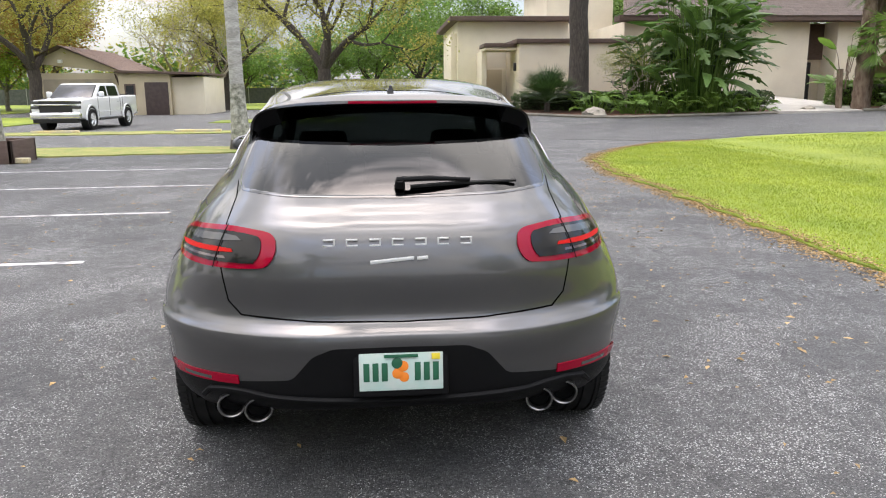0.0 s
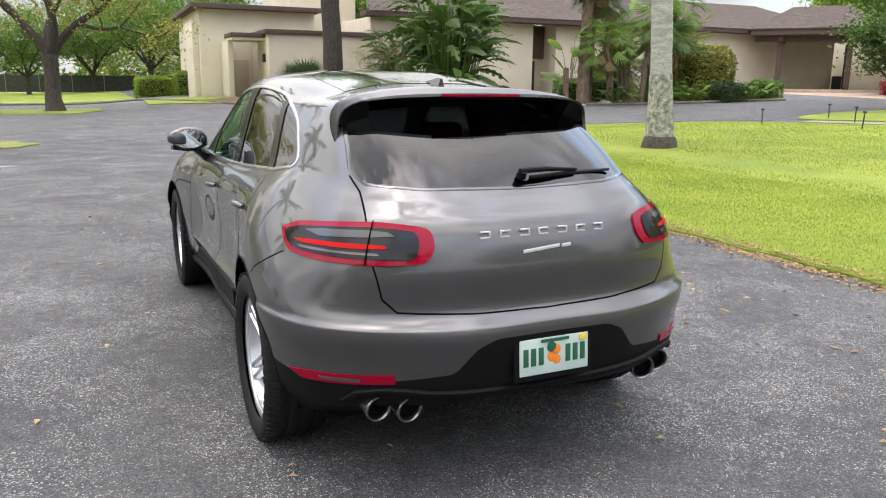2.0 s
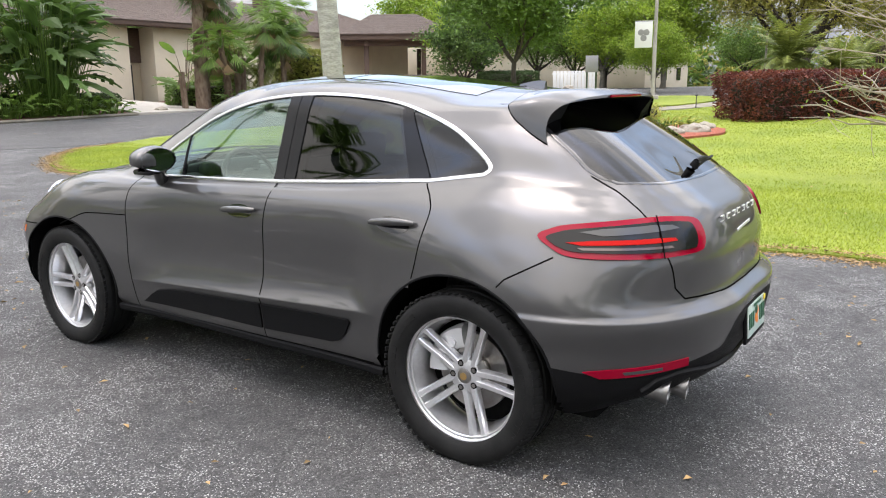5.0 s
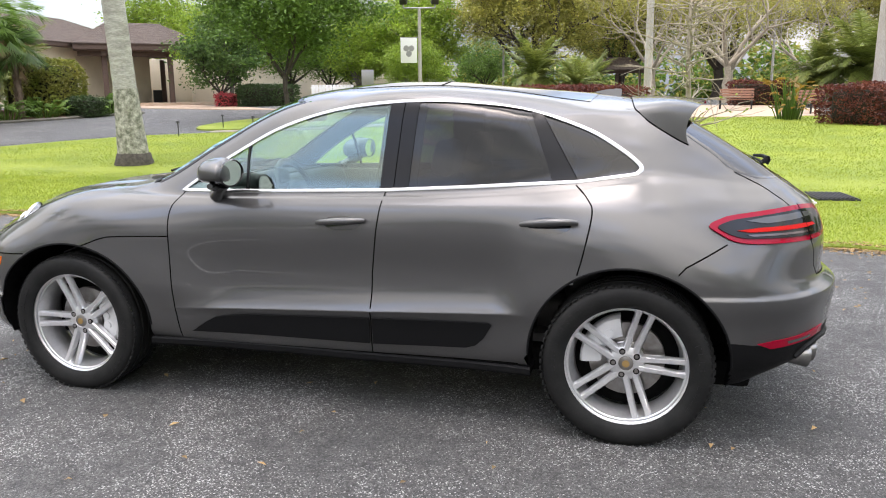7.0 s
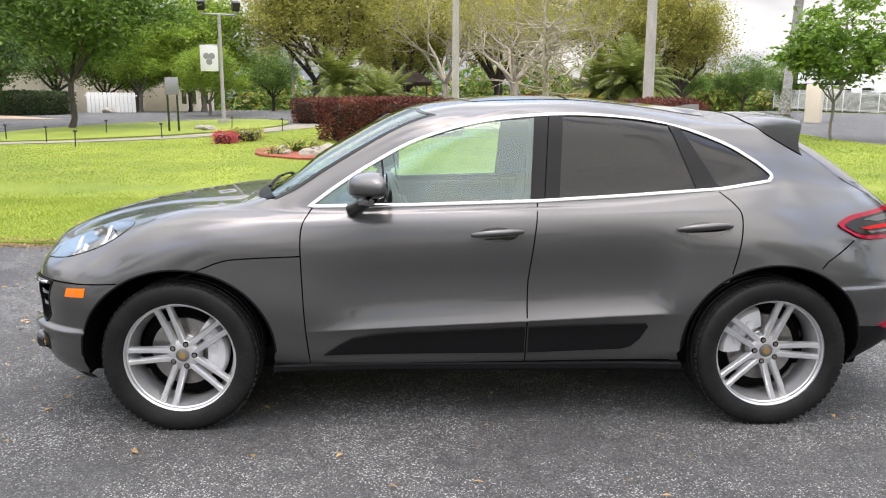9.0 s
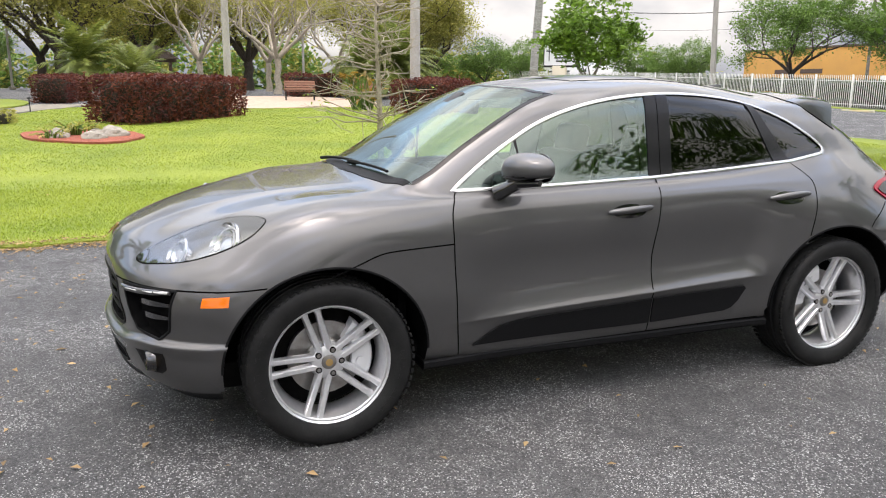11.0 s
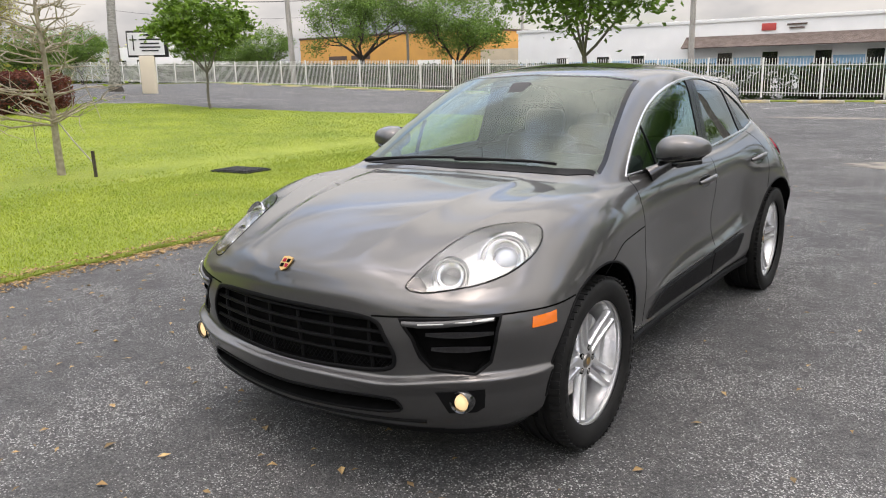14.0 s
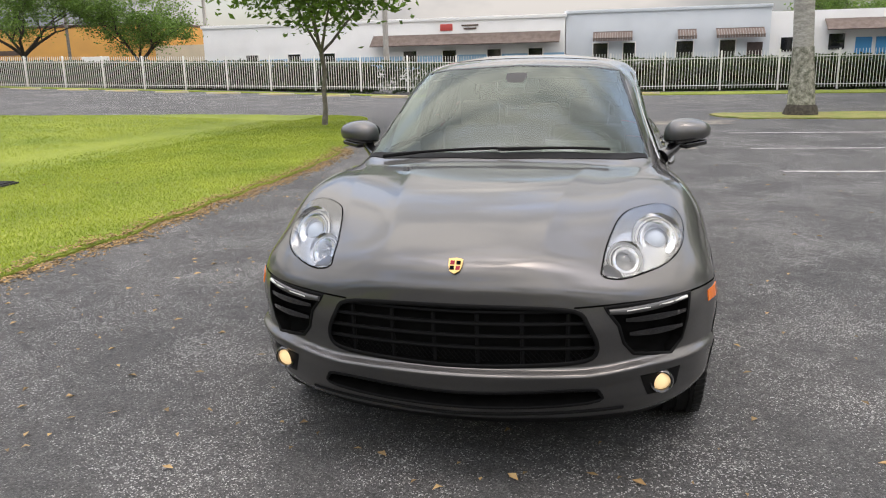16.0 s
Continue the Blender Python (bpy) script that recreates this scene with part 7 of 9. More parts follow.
for src, spots in ((far_green, ((-6.5, 76, .8), (-15, 80, .8), (-1, 82, 1.0), (8, 76, 1.2), (-34, 66, 1.2), (-42, 56, 1.2), (60, 24, .55), (66, 14, .6), (72, 2, 1.1), (62, -27, .48), (66, -33, .5), (70, -24, .55),
                               (57, 29, .8), (54, 24, .6), (29.9, -40.6, .66), (44.9, -36.6, .40), (47.5, -36.0, .36), (-18, -62, .8), (58, -40, .45), (22, 60, 1.2), (36, 52, 1.1))),
                   (far_bright, ((62, 45, 1.25), (66, 40, 1.1), (50, 20, .75), (58, 19, .75), (-30, 60, .9), (40, 12.5, .45), (55, 22, .75))),
                   (big, ((60, -16, .95), (60, -20.8, .74), (66, 2, .9), (-40, 64, .9), (64, -6, 1.0))),
                   (bare, ((-13, 58, 1.0), (-17, 62, 1.1), (52, -6, 1.0), (48, -10, .9))),
                   (oak, ((-12.5, 60, 1.0), (58, 9, .9)))):
    for x, y, s in spots:
        stand(src, x, y, rng.uniform(0, 360), s)
# seen only in reflections: trees beyond the lot behind the path
for x, y, s in ((-30, -4, .6), (-33, 8, .65), (-28, -18, .6), (-31, 18, .65), (-26, -30, .55), (-18, -20, 1.35), (-23, -14, 1.2), (-19, -30, 1.4), (-15.5, -26, 1.15)):
    stand(far_green, x, y, rng.uniform(0, 360), s)

# bare sapling held by a stake and strap
sap = empty("sapling", pose(10.2, -2.05, rise(10.2, -2.05)), "bare young sapling with pale twigs in the lawn", "sapling")
g = np.random.default_rng(5)
bm = bmesh.new()
add_tube(bm, [(0, 0, -.05), (-.03, .03, .6), (-.08, .05, 1.2), (-.14, .10, 1.9), (-.12, .12, 2.6), (-.10, .10, 3.5)], [.070, .058, .050, .040, .026, .010], 8, False)
buds = []
for k in range(58):
    z = g.uniform(.8, 3.1)
    a = g.uniform(0, 2 * math.pi)
    p = Vector((-.09, .07, z))
    ln = g.uniform(.5, 1.25) * (1.15 - .2 * z / 3)
    d = Vector((math.cos(a), math.sin(a), g.uniform(-.05, .5)))
    q = [p + d * ln * t + Vector(g.normal(0, .05, 3)) * t for t in np.linspace(0, 1, 5)]
    add_tube(bm, q, [.019, .015, .012, .009, .005], 5, False)
    if z < 1.6:
        buds += q[3:]
    for j in range(4):
        s0 = q[int(g.integers(1, 4))]
        d2 = (d + Vector(g.normal(0, .7, 3))).normalized()
        add_tube(bm, [s0, s0 + d2 * ln * .25 + Vector(g.normal(0, .03, 3)), s0 + d2 * ln * .45], [.008, .006, .003], 4, False)
part("trunk", bm, M_BRANCH, sap)
ob = new("leaves", leaf_mesh("leaves", np.repeat(np.array([tuple(q) for q in buds]), 2, 0) + g.normal(0, .03, (len(buds) * 2, 3)), .08, M_LEAF_BRIGHT, 3))
ob.parent = sap
stake = empty("tree_stake", pose(9.55, -2.27, rise(9.55, -2.27)), "short wooden stake with a white strap", "stake")
part("post", tube([(0, 0, -.05), (.02, 0, .45)], .028, 8), M_BARK, stake)
part("strap", tube([(.02, 0, .25), (.35, .12, .62), (.60, .22, .95)], .012, 5), M_CONCRETE, stake, "white strap")


# hedges and shrubs
def hedge(name, size, density, leaf_size, leaf_mat, seed, label, round_top=.25, twigs=True):
    """A clipped shrub: a twig core, coloured dark for inner shade, inside a skin of separate leaves."""
    g = np.random.default_rng(seed)
    h = empty(name, Matrix(), label, "hedge")
    sx, sy, sz = size
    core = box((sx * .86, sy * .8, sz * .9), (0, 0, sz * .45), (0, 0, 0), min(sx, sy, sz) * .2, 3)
    part("twig_core", core, M_SHADED_TWIG, h)
    area = 2 * (sx * sz + sy * sz) + sx * sy
    k = int(area * density)
    f = g.choice(5, k, p=np.array([sx * sz, sx * sz, sy * sz, sy * sz, sx * sy]) / area)
    u, v = g.uniform(-.5, .5, k), g.uniform(0, 1, k)
    c = np.zeros((k, 3))
    for face, (ax, sign) in enumerate(((1, -1), (1, 1), (0, -1), (0, 1))):
        m = f == face
        if ax == 1:
            c[m] = np.stack([u[m] * sx, np.full(m.sum(), sign * sy / 2), v[m] * sz], 1)
        else:
            c[m] = np.stack([np.full(m.sum(), sign * sx / 2), u[m] * sy, v[m] * sz], 1)
    m = f == 4
    c[m] = np.stack([u[m] * sx, (v[m] - .5) * sy, np.full(m.sum(), sz)], 1)
    c += g.normal(0, .05, (k, 3))
    bump = np.array([noise.noise((q[0] * 1.4, q[1] * 1.4, q[2] * 1.4 + seed)) for q in c])
    c[:, :2] *= (1 + bump * .10)[:, None]
    c[:, 2] += bump * .14 * (c[:, 2] / sz)
    edge_x, edge_y = np.abs(c[:, 0]) / (sx / 2), np.abs(c[:, 1]) / (sy / 2)
    c[:, 2] -= round_top * sz * np.clip(np.maximum(edge_x, edge_y) - .75, 0, 1) * (c[:, 2] / sz)
    ob = new("leaves", leaf_mesh("leaves", c, leaf_size, leaf_mat, seed + 1))
    ob.parent = h
    return h


# near-black twigs: the shade inside the hedge is put into this colour
M_SHADED_TWIG = mat("shaded_twigs", (0.020, 0.020, 0.012), 1.0, color2=(0.035, 0.03, 0.018), scale=12, bump=1, bump_scale=30)


def put_hedge(h, x, y, turn=0.0, copy=False):
    return stand(h, x, y, turn, 1, copy, .03)


put_hedge(hedge("hedge", (5.2, 2.0, 1.35), 520, .11, M_LEAF_RED, 1, "clipped hedge with red and brown leaves"), 22.6, 1.4, -42)
put_hedge(hedge("hedge", (5.0, 1.8, 1.25), 420, .11, M_LEAF_RED, 2, "red-brown hedge beside the paved seats"), 25.6, -8.9, -40)
put_hedge(hedge("hedge", (3.2, 1.4, 1.1), 320, .11, M_LEAF_RED, 3, "red-brown hedge by the road"), 33.5, 5.6, -10)
put_hedge(hedge("hedge", (3.0, 1.0, 1.2), 320, .11, M_LEAF_RED, 13, "red-brown hedge behind the bench"), 38.4, -6.4, -80)
put_hedge(hedge("hedge", (2.4, 1.6, 1.3), 420, .12, M_LEAF_BRIGHT, 4, "clipped bright green shrub"), 2.6, 52, 0)
put_hedge(hedge("hedge", (1.7, 1.6, 1.5), 420, .12, M_LEAF_BRIGHT, 5, "clipped bright green shrub by the wall"), 4.7, 50.5, 0)
low = put_hedge(hedge("hedge", (4.6, 1.1, .8), 420, .12, M_LEAF_DARK, 6, "low dark green hedge beneath the wall"), 12.4, 31.4, -10)
put_hedge(hedge("hedge", (3.6, 1.4, 1.25), 420, .12, M_LEAF, 7, "square green hedge beside the door path"), 23.4, 31.0, -20)
put_hedge(low, 29.5, 27.6, -30, True)
put_hedge(hedge("shrub", (1.5, 1.3, .95), 420, .12, M_LEAF_DARK, 8, "rounded dark green shrub"), 28.4, 25.9, 0)
put_hedge(hedge("shrub", (1.3, 1.2, 1.0), 420, .12, M_LEAF, 9, "clipped green shrub by the carport"), 31.2, 26.0, 20)
put_hedge(hedge("shrub", (2.6, 2.2, 2.8), 260, .18, M_LEAF_YELLOW, 10, "tall yellow-green variegated shrub", .6), 29.0, 28.5, 0)
put_hedge(hedge("shrub", (3.6, 2.4, 1.3), 260, .14, M_LEAF_DARK, 14, "dark green shrubs beyond the driveway"), 41.5, 23.0, -50)
put_hedge(hedge("shrub", (1.2, 1.0, .8), 300, .12, M_FLOWER, 15, "shrub with pink-red flowers"), 40.2, 25.2, 0)
put_hedge(hedge("shrub", (.75, .6, .35), 420, .09, M_FLOWER, 16, "low bush of deep pink flowers"), 20.2, 6.6, 0)
put_hedge(hedge("shrub", (1.3, .9, .35), 260, .09, M_LEAF_OLIVE, 17, "low brown-green plants in a small bed"), 21.4, 6.2, 0)
# long hedge behind the fence
put_hedge(hedge("hedge", (28, 1.0, 1.45), 190, .20, M_LEAF_DARK, 18, "long dark hedge behind the white fence"), -6, -33.9, 0)
put_hedge(hedge("hedge", (54, 1.0, 1.45), 190, .20, M_LEAF_DARK, 19, "long dark hedge behind the white fence"), 35, -33.9, 0).matrix_basis = pose(35, -33.9, .66, 0, -1.26, 0)


# big-leaved clumps by the building
def big_leaf(length, width, droop, g, split=False):
    """A long paddle leaf: a bent blade either side of a rib, on a stalk."""
    vs, fs = [], []
    n = 9
    for i in range(n + 1):
        t = i / n
        w = width * math.sin(math.pi * (t * .92 + .06)) ** .75
        y, z = length * (t - .12 * droop * t * t), -droop * length * .55 * t ** 2
        for s in (-1, -.5, 0, .5, 1):
            vs.append((s * w, y, z - abs(s) * w * .25 + (g.uniform(-.04, .04) if abs(s) == 1 else 0)))
    for i in range(n):
        for j in range(4):
            if split and j in (0, 3) and i % 2:
                continue
            fs.append((i * 5 + j, i * 5 + j + 1, i * 5 + j + 6, i * 5 + j + 5))
    return vs, fs


def clump_plant(name, seed, stems, height, leaf_len, leaf_w, spread, label, material, trunk_h=0.0, trunk_mat=None, upright=1.0):
    g = np.random.default_rng(seed)
    t = empty(name, Matrix(), label, "plant")
    vs, fs = [], []
    bm = bmesh.new()
    for k in range(stems):
        a = g.uniform(0, 2 * math.pi)
        rad = spread * g.uniform(0, 1) ** .6
        b = Vector((math.cos(a) * rad * .5, math.sin(a) * rad * .5, trunk_h * g.uniform(.5, 1)))
        tip = Vector((math.cos(a) * rad, math.sin(a) * rad, max(.25, (height - leaf_len * .4) * g.uniform(.25, 1.0))))
        add_tube(bm, [b, (b + tip) / 2 + Vector((0, 0, .15)), tip], [.026, .020, .012], 5, False, 0)
        lv, lf = big_leaf(leaf_len * g.uniform(.7, 1.15), leaf_w * g.uniform(.7, 1.1), g.uniform(.3, 1.5), g, leaf_len < 1 or k % 3 == 0)
        d = Vector((math.cos(a), math.sin(a), upright * g.uniform(.1, 1.3))).normalized()
        m = Matrix.Translation(tip) @ d.to_track_quat("Y", "Z").to_matrix().to_4x4() @ pose(0, 0, 0, 0, g.uniform(-40, 40), 0)
        o = len(vs)
        vs += [tuple(m @ Vector(p)) for p in lv]
        fs += [tuple(i + o for i in f) for f in lf]
    if trunk_h:
        for k in range(max(2, stems // 7)):
            a = g.uniform(0, 6.28)
            add_tube(bm, [(math.cos(a) * .15, math.sin(a) * .15, -.05), (math.cos(a) * spread * .25, math.sin(a) * spread * .25, trunk_h)], [.14, .11], 9, False)
    tagged(part("stalk", bm, trunk_mat or M_LEAF, t), kind="stuff")
    me = bpy.data.meshes.new("leaves")
    me.from_pydata(vs, [], fs)
    me.materials.append(material)
    ob = new("leaves", me)
    ob.parent = t
    return t


travellers = clump_plant("bird_of_paradise", 1, 150, 5.6, 1.45, .25, 1.75, "tall clump of giant paddle-leaved plants by the wall", M_LEAF_PADDLE)
stand(travellers, 14.2, 29.6, 0, 1.12, False)
stand(travellers, 12.4, 31.4, 120, .66)
stand(travellers, 15.6, 31.4, 220, .95)
banana = clump_plant("banana_plant", 2, 16, 4.6, 1.5, .28, 1.1, "banana plant with brown fibrous stems", M_LEAF, 2.2, M_TRUNKRED)
for x, y, a in ((8.6, 32.0, -20), (16.6, 31.8, 10)):
    put_hedge(low, x, y, a, True)
stand(banana, 20.7, 28.9, 0, .85, False)
stand(banana, 24.0, 28.9, 90, 1.15)
under = clump_plant("foliage_plant", 3, 40, 1.1, .6, .13, .9, "low mixed green leafy plants in the bed", M_LEAF)
stand(under, 23.0, 27.9, 0, 1, False)
for x, y in ((25.0, 27.6), (26.8, 27.0), (27.6, 28.0), (30.4, 27.2), (11.0, 29.0), (15.4, 28.6), (9.6, 30.0), (29.8, 25.8), (13.0, 28.5), (14.6, 28.3), (12.0, 28.7), (16.4, 28.4)):
    stand(under, x, y, rng.uniform(0, 360), rng.uniform(.7, 1.2))
def fan_leaves(centre, count, reach, ray, seed, rise_from=-.1, rise_to=1.35, fold=.12):
    """Round fan leaves of narrow pointed rays, each on its own stalk."""
    g = np.random.default_rng(seed)
    vs, fs = [], []
    for k in range(count):
        a, e = g.uniform(0, 6.28), g.uniform(rise_from, rise_to)
        d = Vector((math.cos(a) * math.cos(e), math.sin(a) * math.cos(e), math.sin(e)))
        c = Vector(centre) + d * g.uniform(*reach)
        side = d.cross(Vector((0, 0, 1))).normalized()
        o = len(vs)
        wd = side * .012
        vs += [tuple(Vector(centre) - wd), tuple(Vector(centre) + wd), tuple(c + wd), tuple(c - wd)]
        fs.append((o, o + 1, o + 2, o + 3))
        for j in range(11):
            b = -1.1 + 2.2 * j / 10
            t = (d * math.cos(b) + side * math.sin(b) + Vector((0, 0, -fold))).normalized()
            w = t.cross(d.cross(side)).normalized() * ray * .034
            o = len(vs)
            vs += [tuple(c), tuple(c + t * ray * .5 + w), tuple(c + t * ray * g.uniform(.85, 1.15)), tuple(c + t * ray * .5 - w)]
            fs.append((o, o + 1, o + 2, o + 3))
    me = bpy.data.meshes.new("leaves")
    me.from_pydata(vs, [], fs)
    return me


fan = empty("fan_palm", pose(7.6, 30.8, rise(7.6, 30.8)), "bushy fan palm with spiky leaves by the kerb", "palm")
me = fan_leaves((0, 0, .5), 120, (.5, 1.15), .75, 9, -.05)
me.materials.append(M_LEAF_DARK)
new("leaves", me).parent = fan
part("stem", tube([(0, 0, -.05), (0, 0, .55)], [.16, .12], 10), M_BARK, fan)
# group of tall fan palms with shaggy trunks before the building
def shaggy_trunk(h, lx, ly, r, seed):
    """A leaning trunk wrapped in torn leaf bases."""
    g = np.random.default_rng(seed)
    bm = bmesh.new()
    zs = np.linspace(0, 1, 26)
    add_tube(bm, [(lx * t * t, ly * t * t, h * t - .05) for t in zs], [r * (1.15 - .35 * t) * (1 + .16 * (n % 2)) for n, t in enumerate(zs)], 10, False)
    for k in range(int(120 * h / 5)):
        t, a = g.uniform(.03, .97), g.uniform(0, 6.28)
        c = Vector((lx * t * t, ly * t * t, h * t))
        out, side = Vector((math.cos(a), math.sin(a), 0)), Vector((-math.sin(a), math.cos(a), 0))
        rr, ln, wd = r * (1.15 - .35 * t), g.uniform(.18, .45), g.uniform(.02, .06)
        foot = c + out * rr * .9
        tip = c + out * (rr + g.uniform(.03, .16)) + Vector((0, 0, ln * g.choice((-1, 1))))
        q = [bm.verts.new(v) for v in (foot - side * wd, foot + side * wd, tip + side * wd * .3, tip - side * wd * .3)]
        bm.faces.new(q)
    return bm


for k, (x, y, h, lx, ly, r, dry) in enumerate(((21.3, 28.5, 6.4, .15, 0, .27, 14), (21.75, 28.8, 6.0, .45, .1, .20, 10), (22.6, 28.0, 3.0, -.55, -.2, .15, 8),
                                               (23.2, 28.9, 5.4, -.3, .3, .12, 12), (24.3, 27.6, 4.2, .4, -.1, .11, 9), (25.8, 27.4, 3.3, .1, .3, .11, 9), (26.9, 28.6, 4.8, .2, .1, .12, 10))):
    fp = empty("palm_tree", pose(x, y, rise(x, y)), "tall fan palm with shaggy red-brown trunk in the planting bed", "palm tree", "fan palms before the building")
    part("trunk", shaggy_trunk(h, lx, ly, r, 60 + k), M_TRUNKRED, fp, "shaggy red-brown trunk")
    me = fan_leaves((lx, ly, h), 46, (.5, 1.25), .95, 100 + k, -.75, 1.2, .62)
    me.materials.append(M_LEAF_PADDLE if k % 2 else M_LEAF)
    new("leaves", me).parent = fp
    me = fan_leaves((lx, ly, h - .15), dry, (.4, .9), .75, 200 + k, -1.35, -.6, .7)
    me.materials.append(M_DRYFROND)
    tagged(new("dry_leaves", me), "hanging dry leaves").parent = fp
# feathery small palms beyond the lawn
cycad = empty("small_palm", Matrix(), "feathery small palm beyond the lawn", "palm")
part("trunk", tube([(0, 0, -.05), (0, 0, 1.4)], [.14, .11], 10), M_BARK, cycad)
frond_crown("fronds", cycad, (0, 0, 1.4), 64, 2.1, .55, 4, M_LEAF_FROND, 1.5, (-.3, 1.4), 40, .026)
stand(cycad, 36.3, 4.8, 0, 1.15, False)
for x, y, s in ((36.5, -10.6, 1.35), (38.0, -9.0, 1.1), (40, 2.2, .9), (37.5, 2.8, .8), (30.5, 32.5, 1.5), (26.5, 33, 1.4)):
    stand(cycad, x, y, rng.uniform(0, 360), s)
stand(royal, 37.0, -19.0, 90, .95)

# shrub with red and yellow leaves beside the hedge
croton = clump_plant("croton", 12, 60, 1.7, .42, .09, .8, "croton shrub with red, orange and green leaves", M_LEAF_ORANGE)
stand(croton, 26.8, -6.1, 0, 1, False)
# wooded skyline far beyond the road and the field
g = np.random.default_rng(77)
line = [(-95, 70), (-70, 92), (-30, 100), (10, 98), (45, 82), (72, 60), (86, 38), (92, 10), (95, -20), (92, -44), (84, -64)]
spots = []
for (xa, ya), (xb, yb) in zip(line, line[1:]):
    for k in range(26):
        t = g.uniform(0, 1)
        spots.append((xa + (xb - xa) * t + g.normal(0, 2), ya + (yb - ya) * t + g.normal(0, 2), g.uniform(2.2, 4.2) * (.62 if xa < -35 else 1 if ya > -5 else .75)))
cl = np.array(spots)
c = np.repeat(cl, 170, 0)
off = g.normal(0, 1, (len(c), 3))
off /= np.maximum(np.linalg.norm(off, axis=1), .3)[:, None]
c[:, :2] += off[:, :2] * (c[:, 2:3] * .8)
c[:, 2] = np.maximum(.1, c[:, 2] * (.85 + .95 * off[:, 2])) + .5
tagged(new("woodland", leaf_mesh("woodland", c, .75, M_LEAF, 78)), "distant band of mixed green trees and shrubs", "woods", kind="stuff")
c2 = c[::2] + g.normal(0, .6, (len(c[::2]), 3))
tagged(new("woodland", leaf_mesh("woodland", c2, .75, M_LEAF_OLIVE, 79)), "distant olive green foliage of far trees", "woods", kind="stuff")
back = c[1::3] * np.array([1.09, 1.09, .55]) + g.normal(0, .8, (len(c[1::3]), 3))
back[:, 2] = np.maximum(.2, back[:, 2])
tagged(new("woodland", leaf_mesh("woodland", back, 1.5, M_LEAF_DARK, 80)), "dark undergrowth behind the far trees", "woods", kind="stuff")

# ---- buildings ----
M_STUCCO = mat("cream_stucco", (0.70, 0.63, 0.49), 0.9, color2=(0.64, 0.57, 0.44), scale=0.8, fine=(60, 0.92, 1.06), bump=0.35, bump_scale=120)
M_STUCCO_TAN = mat("tan_stucco", (0.52, 0.44, 0.31), 0.9, color2=(0.46, 0.39, 0.28), scale=0.8, fine=(60, 0.92, 1.06), bump=0.35, bump_scale=120)
M_BROWN = mat("brown_timber", (0.085, 0.055, 0.043), 0.8, color2=(0.11, 0.075, 0.06), scale=4, stretch=(1, 1, 4), fine=(40, 0.85, 1.15))
M_SHINGLE = mat("brown_grey_shingle", (0.090, 0.068, 0.057), 0.95, color2=(0.125, 0.098, 0.083), scale=3, fine=(25, 0.7, 1.25), bump=0.6, bump_scale=40, island=0.12)
M_ROOFTAN = mat("faded_brown_shingle", (0.20, 0.14, 0.115), 0.95, color2=(0.25, 0.18, 0.15), scale=3, fine=(25, 0.75, 1.2), bump=0.5, bump_scale=40)
# carport wall's own tan; on the garage front it also holds the recess shade
M_TANDOOR = mat("dull_tan_paint", (0.34, 0.29, 0.22), 0.8, color2=(0.28, 0.24, 0.18), scale=2, fine=(30, 0.9, 1.1))
M_DOOR = mat("dark_brown_door", (0.045, 0.028, 0.026), 0.6, color2=(0.06, 0.04, 0.036), scale=5)
M_NIGHTGLASS = mat("dark_window_glass", (0.012, 0.014, 0.017), 0.06, coat=1.0)
M_WHITEWALL = mat("white_painted_wall", (0.84, 0.84, 0.83), 0.85, color2=(0.78, 0.78, 0.77), scale=0.6, fine=(40, 0.95, 1.04))
M_BLUEGREY = mat("pale_blue_grey_wall", (0.62, 0.66, 0.70), 0.85, color2=(0.57, 0.61, 0.65), scale=0.6, fine=(40, 0.95, 1.04))
M_BLUEBAND = mat("light_blue_paint", (0.22, 0.42, 0.62), 0.8, color2=(0.28, 0.46, 0.64), scale=2)
M_BLUEDOOR = mat("blue_door", (0.05, 0.27, 0.55), 0.5)
M_OCHRE = mat("orange_ochre_wall", (0.62, 0.33, 0.08), 0.85, color2=(0.56, 0.30, 0.08), scale=0.6, fine=(30, 0.93, 1.05))
M_AWNING = mat("brown_metal_awning", (0.13, 0.10, 0.085), 0.7, color2=(0.19, 0.15, 0.13), scale=3)
M_WHITEPAINT = mat("white_gloss_paint", (0.84, 0.84, 0.82), 0.45, color2=(0.78, 0.77, 0.74), scale=6, fine=(30, 0.93, 1.04))
M_POLE = mat("weathered_concrete_pole", (0.40, 0.38, 0.35), 0.9, color2=(0.32, 0.30, 0.27), scale=2, stretch=(1, 1, .3), fine=(30, 0.85, 1.1))
M_METAL = mat("grey_steel", (0.30, 0.30, 0.30), 0.45, 0.7, fine=(40, 0.9, 1.1))
M_WOODBENCH = mat("red_brown_bench_wood", (0.22, 0.10, 0.06), 0.6, color2=(0.28, 0.14, 0.085), scale=6, stretch=(.3, 4, 4), fine=(40, 0.8, 1.15))
M_ROCK = mat("pale_rock", (0.34, 0.31, 0.26), 0.95, color2=(0.24, 0.22, 0.18), scale=5, fine=(30, 0.8, 1.2), bump=0.8, bump_scale=20)
M_SIGNWHITE = mat("white_sign_face", (0.72, 0.73, 0.72), 0.5)
M_BLACK = mat("black_paint", (0.012, 0.012, 0.012), 0.5)
M_REDMARK = mat("red_sign_mark", (0.50, 0.07, 0.06), 0.6)


